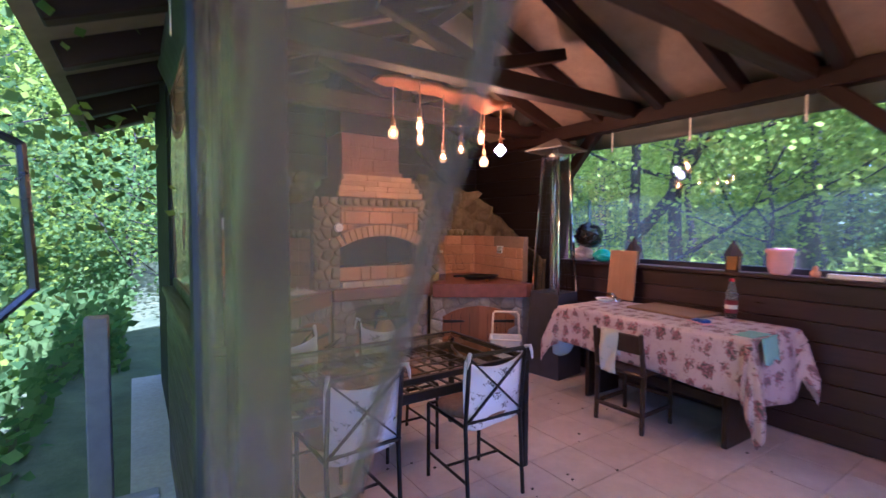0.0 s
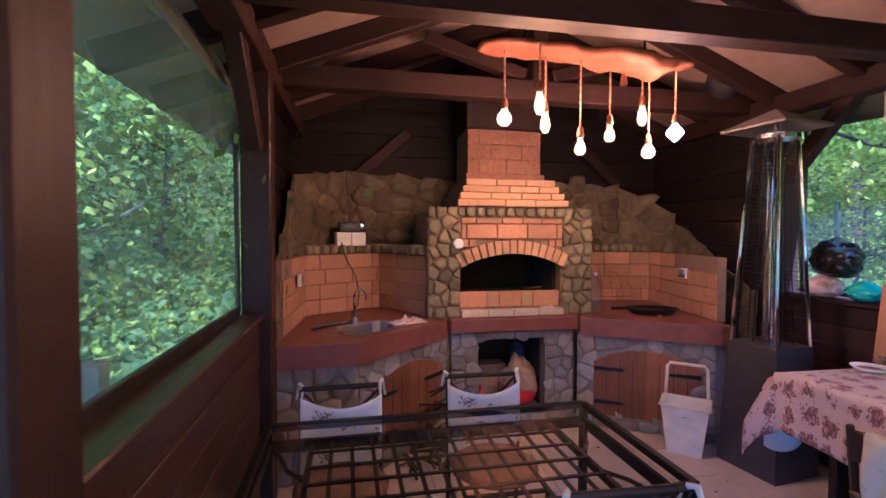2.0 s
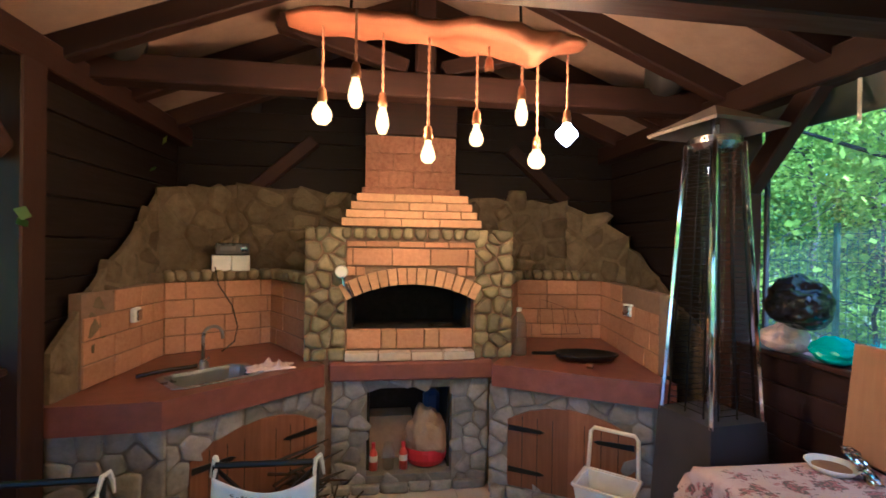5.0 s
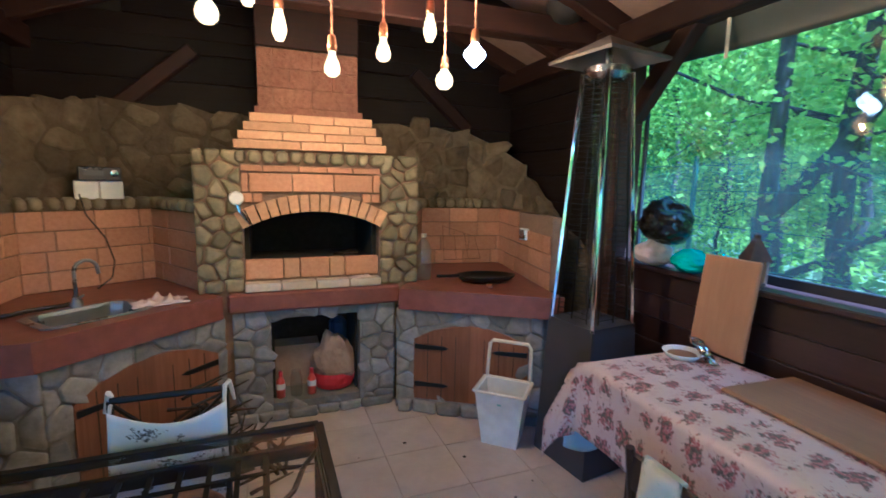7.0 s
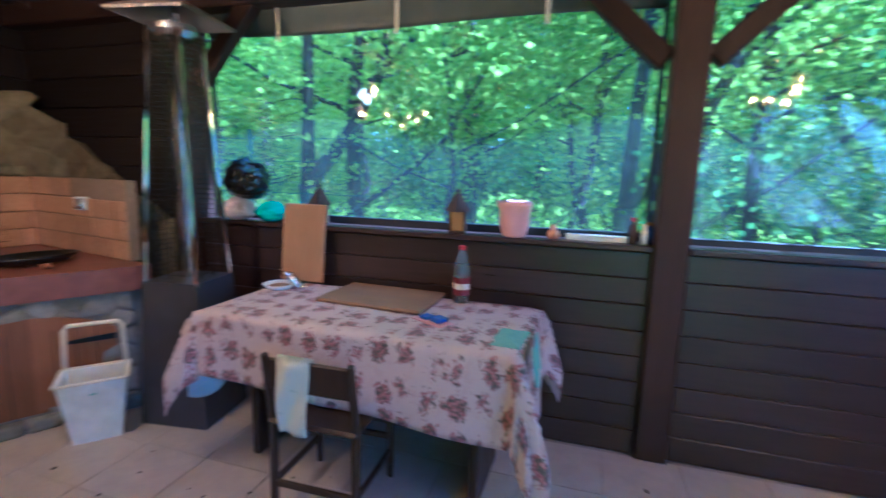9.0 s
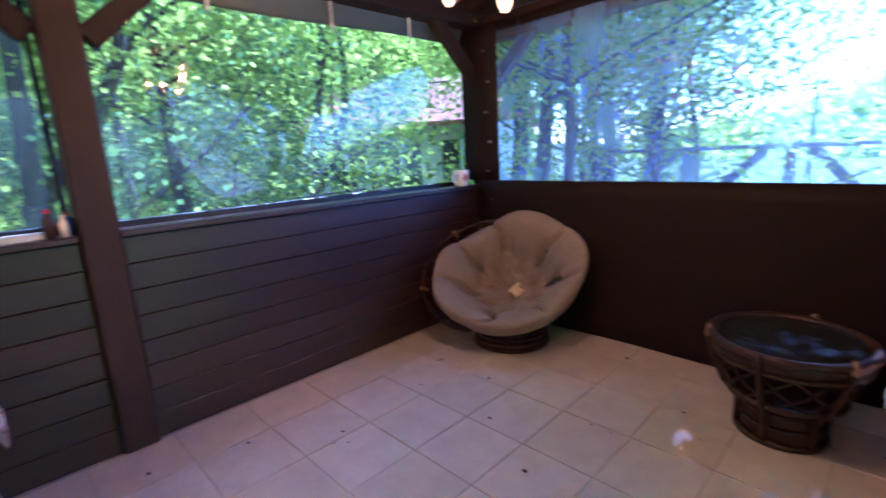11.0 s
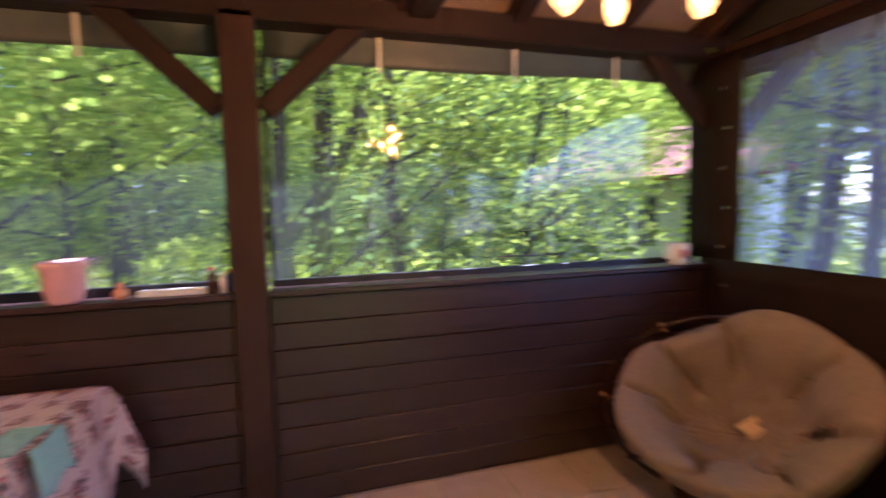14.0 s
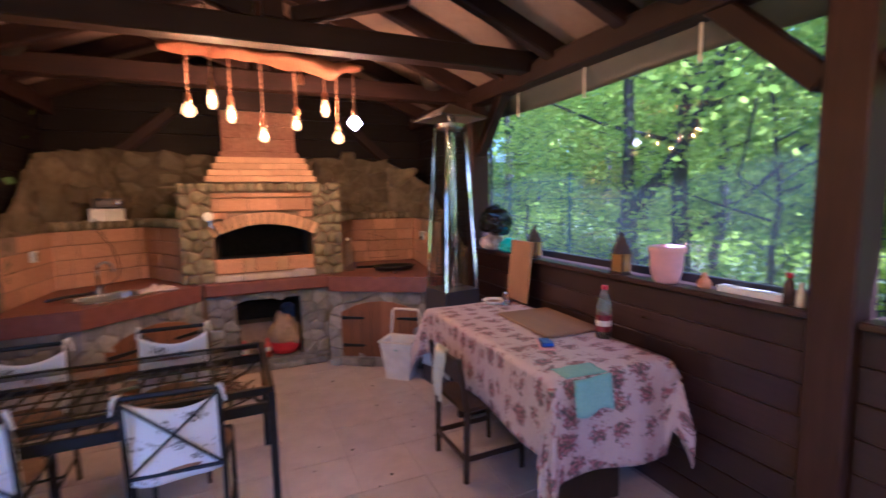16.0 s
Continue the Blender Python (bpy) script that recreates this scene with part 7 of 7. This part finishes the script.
def forked_tree():
    """An old leaning tree that forks low into dark crooked limbs under thin foliage."""
    r = random.Random(19)
    t = thing("forked_tree", "dark crooked forest tree forking low", "tree", "forked trees near the east side")
    bm, spread = bmesh.new(), []
    stem = [(0, 0, -0.3), (0.02, 0.02, 0.6), (0.0, 0.06, 1.25)]
    tube(bm, stem, [0.17, 0.13, 0.12], 9)

    def limb(at, way, length, rad, depth):
        pts, p, d = [Vector(at)], Vector(at), Vector(way).normalized()
        for _ in range(5):
            d = (d + Vector((r.gauss(0, 0.16), r.gauss(0, 0.16), r.uniform(0.0, 0.14)))).normalized()
            p = p + d * length / 5
            pts.append(p.copy())
        tube(bm, pts, [rad * (1 - 0.72 * i / 5) for i in range(6)], 7)
        if depth:
            for k in (2, 3, 4):
                side = Vector((r.uniform(-0.4, 0.4), r.choice((-1, 1)) * r.uniform(0.5, 1.0), r.uniform(0.1, 0.6)))
                limb(pts[k], d * 0.6 + side, length * 0.55, rad * (1 - 0.72 * k / 5) * 0.6, depth - 1)
        else:
            spread.extend([(tuple(pts[5]), 0.30), (tuple(pts[3]), 0.25)])

    limb(stem[2], (0.05, 0.22, 1), 4.2, 0.085, 2)
    limb(stem[2], (-0.1, -0.85, 1), 3.8, 0.095, 2)
    limb(stem[1], (0.3, -1.0, 0.55), 2.6, 0.045, 1)
    part("trunk", bm, "bark", t, "dark crooked trunk and limbs", smooth=True)
    part("crown", leaf_cloud(r, 5200, spread, 0.085), "leaf", t)
    return t


old = forked_tree()
old.matrix_basis = pose(6.8, 1.05, land(6.8, 1.05))
copy_thing(old, pose(7.3, -2.0, land(7.3, -2.0), 0, 0, 12) @ Matrix.Scale(0.85, 4))
copy_thing(old, pose(6.9, 4.9, land(6.9, 4.9), 0, 0, 25) @ Matrix.Scale(1.1, 4))


def undergrowth(name, label, x0, x1, y0, y1, n, size, material, seed, tall=0.5):
    r = random.Random(seed)
    bm = bmesh.new()
    for _ in range(n):
        x, y = r.uniform(x0, x1), r.uniform(y0, y1)
        if XL - 0.9 < x < XR + 0.7 and YS - 0.7 < y < YN + 0.7:
            continue
        clump = max(0.1, 0.5 + 0.9 * noise.noise(Vector((x * 0.5, y * 0.5, 5))))
        p = Vector((x, y, land(x, y) + tall * clump * r.random() ** 1.5))
        d = Vector((r.gauss(0, 1), r.gauss(0, 1), r.gauss(0.3, 0.6))).normalized()
        s = d.orthogonal().normalized() * size * 0.35
        L = d * size * r.uniform(0.6, 1.4)
        bm.faces.new([bm.verts.new(q) for q in (p, p + L * 0.5 + s, p + L, p + L * 0.5 - s)])
    tagged(new(name, finish(name, bm, material)), label, "undergrowth", kind="stuff")


# added trees: crowns above the window's view keep sun off the end floor
high = tree_kind(11, 8.2, 0.10, 11000, 0.085, "leaf", 0.55)
tagged(high, "tall slender tree with a high crown, added as sunshade")
high.matrix_basis = pose(3.7, -4.5, land(3.7, -4.5), 0, -6, 20)
plant(high, 4.4, -6.3, 140, 1.1)
plant(kinds[3], 3.25, -5.0, 60, 0.95)
plant(kinds[3], 3.9, -5.6, 200, 1.1)
for x, y, k, s in ((-1.9, 3.5, 4, 0.85), (-2.2, 4.8, 4, 0.9), (-3.0, 2.5, 3, 0.8), (-2.4, 5.2, 3, 1.0)):
    plant(kinds[k], x, y, None, s)
close = 0
for _ in range(600):
    x, y = spots.uniform(-8, -2.4), spots.uniform(5.2, 15)
    if free(x, y, 1.2) and close < 30:
        close += 1
        plant(spots.choice((kinds[2], kinds[2], kinds[4], kinds[3])), x, y, None, spots.uniform(0.8, 1.2))
plant(kinds[3], 7.7, -2.5, 40, 1.0)
plant(kinds[1], 8.8, -4.0, 200, 0.8)
# two trees added out of view to shade the ground west of the entrance
plant(kinds[2], -3.2, -1.6, 75, 0.95)
plant(kinds[2], -3.4, 0.9, 210, 0.9)

def leaf_wall(label, x0, x1, y0, y1, top, n, size, material, seed):
    """The depth of the wood, where trunk and leaf can no longer be told apart."""
    r = random.Random(seed)
    bm = bmesh.new()
    for _ in range(n):
        x, y = r.uniform(x0, x1), r.uniform(y0, y1)
        rise = top * (0.75 + 0.5 * noise.noise(Vector((x * 0.2, y * 0.2, seed))))
        p = Vector((x, y, land(x, y) + rise * r.random()))
        d = Vector((r.gauss(0, 1), r.gauss(0, 1), r.gauss(0, 0.6))).normalized()
        s = d.orthogonal().normalized() * size * 0.4
        L = d * size * r.uniform(0.6, 1.4)
        bm.faces.new([bm.verts.new(q) for q in (p, p + L * 0.5 + s, p + L, p + L * 0.5 - s)])
    tagged(new("far_woods", finish("far_woods", bm, material)), label, "trees", kind="stuff")


leaf_wall("dense green woods further east", 15, 26, -4, 26, 11, 42000, 0.36, "leaf", 201)
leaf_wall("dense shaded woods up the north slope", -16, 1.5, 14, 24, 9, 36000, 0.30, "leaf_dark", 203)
leaf_wall("dense green woods up the west slope", -17, -9, -4, 18, 9, 42000, 0.30, "leaf", 202)
leaf_wall("dense green woods behind the cottage", 13.5, 24, -18, -4, 11, 30000, 0.34, "leaf", 204)
undergrowth("undergrowth", "green undergrowth along the east woods", 5.6, 22, -8, 18, 26000, 0.16, "leaf", 51, 0.9)
undergrowth("undergrowth", "green undergrowth on the west slope", -10, -0.7, -1, 16, 56000, 0.13, "leaf", 52, 1.0)
undergrowth("undergrowth", "shade-darkened undergrowth behind the shelter corner", -3.2, 0.1, 3.8, 13, 16000, 0.13, "leaf_dark", 54, 1.1)
undergrowth("undergrowth", "sunlit green undergrowth to the south", -7, 9, -15, -5.5, 20000, 0.15, "leaf", 53, 0.8)


def wire_fence():
    """Rigid mesh fence panels between the shelter and the wood."""
    f = thing("wire_fence", "green welded wire mesh fence before the wood", "fence")
    x = 6.1
    for k in range(3):
        y0 = 8.2 - k * 1.5
        z = land(x, y0)
        part("fence_post", boxed((x - 0.02, y0 - 0.02, z - 0.2), (x + 0.02, y0 + 0.02, 1.85), 0.003), "wire", f)
        bm = bmesh.new()
        for i in range(1, 16):
            yy = y0 - 1.5 * i / 16
            tube(bm, [(x, yy, 0.02), (x, yy, 1.78)], 0.0026, 4)
        for zz in (0.1, 0.45, 0.8, 1.15, 1.5, 1.75):
            tube(bm, [(x, y0, zz), (x, y0 - 1.5, zz)], 0.005, 4)
        part("mesh_panel", bm, "wire", f)


wire_fence()


def gate_fence():
    """Weathered rail fence with diagonal braces by the drive, south of the shelter."""
    f = thing("rail_fence", "weathered wooden rail fence with diagonal braces", "fence")
    y = -5.2
    xs = (1.13, 1.35, 2.35, 3.46, 4.52)
    top, low = 1.22, 0.62
    for x in xs:
        part("fence_post", bar(bmesh.new(), (x, y, -0.5), (x, y, top), 0.11, 0.11, 0.006, (0, 1, 0)), "fencewood", f)
    for a, b in zip(xs, xs[1:]):
        part("top_rail", bar(bmesh.new(), (a, y + 0.06, top + 0.03), (b, y + 0.06, top + 0.03), 0.14, 0.05, 0.005), "fencewood", f)
        part("low_rail", bar(bmesh.new(), (a, y, low), (b, y, low), 0.05, 0.10, 0.005), "fencewood", f)
    for p, q in ((1.62, 2.15), (3.20, 2.60), (4.95, 4.55), (4.2, 3.6)):
        part("brace", bar(bmesh.new(), (p, y - 0.02, low), (q, y - 0.02, top), 0.05, 0.11, 0.005), "fencewood", f)
    c = thing("lattice_cover", "low arched lattice cover by the drive", "trellis")
    for k in range(3):
        part("arch", tube(bmesh.new(), [(1.1 - 4.0 * (1 - math.cos(a)) / 2, -7.2 - k * 0.4, 0.5 + 0.72 * math.sin(a)) for a in [i * math.pi / 14 for i in range(15)]], 0.03, 6), "fencewood", c)
    for i in range(14):
        part("lattice_bar", bar(bmesh.new(), (0.95 - i * 0.2, -7.0, 0.15), (0.6 - i * 0.2, -7.0, 0.95), 0.015, 0.025), "fencewood", c)
        part("lattice_bar", bar(bmesh.new(), (0.6 - i * 0.2, -7.02, 0.15), (0.95 - i * 0.2, -7.02, 0.95), 0.015, 0.025), "fencewood", c)


gate_fence()


def house(name, label, at, turn, w, d, h, wall, roofmat):
    b = thing(name, label, "house", m=pose(*at, 0, 0, turn))
    part("wall", boxed((-w / 2, -d / 2, 0), (w / 2, d / 2, h), 0.02), wall, b)
    bm = bmesh.new()
    for s in (-1, 1):
        bar(bm, (0, 0, h + d * 0.32), (0, s * (d / 2 + 0.4), h - 0.1), w + 0.8, 0.12)
    part("roof", bm, roofmat, b)
    for i in range(3):
        x = -w / 2 + w * (i + 0.5) / 3
        for s in (-1, 1):
            win = part("window", boxed((x - 0.5, s * d / 2 - 0.03, h * 0.35), (x + 0.5, s * d / 2 + 0.03, h * 0.8), 0.01), "dull_black", b)
            part("frame", boxed((x - 0.04, s * (d / 2 + 0.03) - 0.02, h * 0.35), (x + 0.04, s * (d / 2 + 0.03) + 0.02, h * 0.8), 0), "white", win)
    return b


house("cottage", "white cottage half hidden behind trees", (10.9, -7.6, -0.2), 25, 4.6, 3.6, 2.3, "whitewall", "redroof")
house("far_house", "small far house with teal roof on the valley floor", (0.1, -73, -2.0), 12, 6, 4.5, 2.4, "whitewall", "tealroof")


def utility_pole(x, y, h):
    p = thing("utility_pole", "grey utility pole with crossarm and wires", "pole", "poles in the valley", m=pose(x, y, land(x, y)))
    part("shaft", tube(bmesh.new(), [(0, 0, -0.3), (0, 0, h)], [0.14, 0.09], 10), "fencewood", p)
    part("crossarm", bar(bmesh.new(), (-0.8, 0, h - 0.5), (0.8, 0, h - 0.5), 0.1, 0.1), "fencewood", p)
    for s in (-0.7, 0, 0.7):
        part("insulator", lathe(bmesh.new(), [(0, 0.2), (0.05, 0.15), (0.06, 0)], 8, (s, 0, h - 0.45)), "white", p)


utility_pole(1.9, -30, 5.4)
utility_pole(5.6, -33, 5.6)
wires = thing("power_lines", "thin power lines across the valley", "cable")
for dz in (0, 0.25, 0.5):
    part("line", tube(bmesh.new(), [(12 - 22 * k / 8, -35 + 9 * k / 8, 4.1 + dz - 0.5 * math.sin(math.pi * k / 8)) for k in range(9)], 0.012, 4), "dull_black", wires)


def hillside():
    """The wooded hill across the valley."""
    bm = bmesh.new()

    def f(u, v):
        x = -130 + u * 170
        rise = 40 * math.exp(-((x + 40) / 38) ** 2) + 6
        y = -75 - v * 70
        return Vector((x, y, -4 + rise * math.sin(min(1, v * 1.1) * math.pi / 2) + 2.2 * noise.noise(Vector((u * 40, v * 16, 0)))))

    grid(bm, 70, 26, f)
    tagged(new("backdrop", finish("backdrop", bm, "farhill", True)), "hazy wooded hillside across the valley", "hill", kind="structure")
    r = random.Random(99)
    bm = bmesh.new()
    for _ in range(30000):
        u, v = r.random(), r.random()
        p = f(u, v) + Vector((0, 0, r.uniform(0, 2.4)))
        d = Vector((r.gauss(0, 1), r.gauss(0, 1), r.gauss(0, 1))).normalized() * r.uniform(0.3, 0.75)
        s = d.orthogonal() * 0.7
        bm.faces.new([bm.verts.new(q) for q in (p - d, p + s, p + d, p - s)])
    tagged(new("far_woods", finish("far_woods", bm, "leaf")), "sunlit far woods on the hillside", "trees", kind="stuff")


hillside()


def porch_rail():
    """Timber rail and post just outside the entrance, with a slack black cable."""
    f = thing("porch_rail", "grey weathered porch rail outside the door curtain", "railing")
    part("rail_post", bar(bmesh.new(), (0.05, 3.0, -0.2), (0.05, 3.0, 1.02), 0.09, 0.09, 0.006, (0, 1, 0)), "fencewood", f)
    part("rail", bar(bmesh.new(), (-1.6, 2.2, 0.50), (0.25, 2.2, 0.50), 0.06, 0.12, 0.006), "fencewood", f)
    c = thing("black_cable", "slack black cable hanging from the eaves outside", "cable")
    part("cable", tube(bmesh.new(), [(-0.45, 2.5, 2.25), (-0.42, 2.5, 1.85), (-0.12, 2.6, 1.70), (-0.10, 2.6, 1.2), (-0.3, 2.55, 1.0)], 0.018, 6), "black", c)


porch_rail()


# ---- floor tiles, crumbs ----
def tiles():
    r = random.Random(61)
    tw, td, g = 0.358, 0.372, 0.0045
    cut = {}
    y, row = -0.148 - 4 * td, 0
    while y < YN:
        x = 2.53 - 6 * tw + 0.2
        while x < XR + 0.1:
            lo, hi, cy = max(x - 0.2, XL - 0.06), min(x - 0.2 + tw, XR - 0.01), y + td / 2
            w, cx = round(hi - lo, 3), (lo + hi) / 2
            if w > 0.04 and not (cy > 4.85):
                if w not in cut:
                    cut[w] = finish("tile", boxed((-w / 2 + g / 2, -td / 2 + g / 2, -0.012), (w / 2 - g / 2, td / 2 - g / 2, 0), 0.002), "tile")
                ob = new("tile", cut[w])
                ob.matrix_basis = pose(cx, cy, r.uniform(-0.0012, 0.0008), r.uniform(-0.1, 0.1), r.uniform(-0.1, 0.1), 0)
                ob.parent = floor
            x += tw
        y += td
        row += 1
    bm = bmesh.new()
    for _ in range(110):
        x, y, s = r.uniform(XL + 0.2, XR - 0.2), r.uniform(YS + 0.2, 4.2), r.uniform(0.003, 0.009)
        box(bm, (x - s, y - s * r.uniform(0.4, 1), 0.001), (x + s, y + s * 0.6, 0.001 + s * 0.6))
    tagged(new("crumbs", finish("crumbs", bm, "dull_black")), "dark crumbs and bits of bark on the tiles", "crumbs", kind="stuff")


tiles()
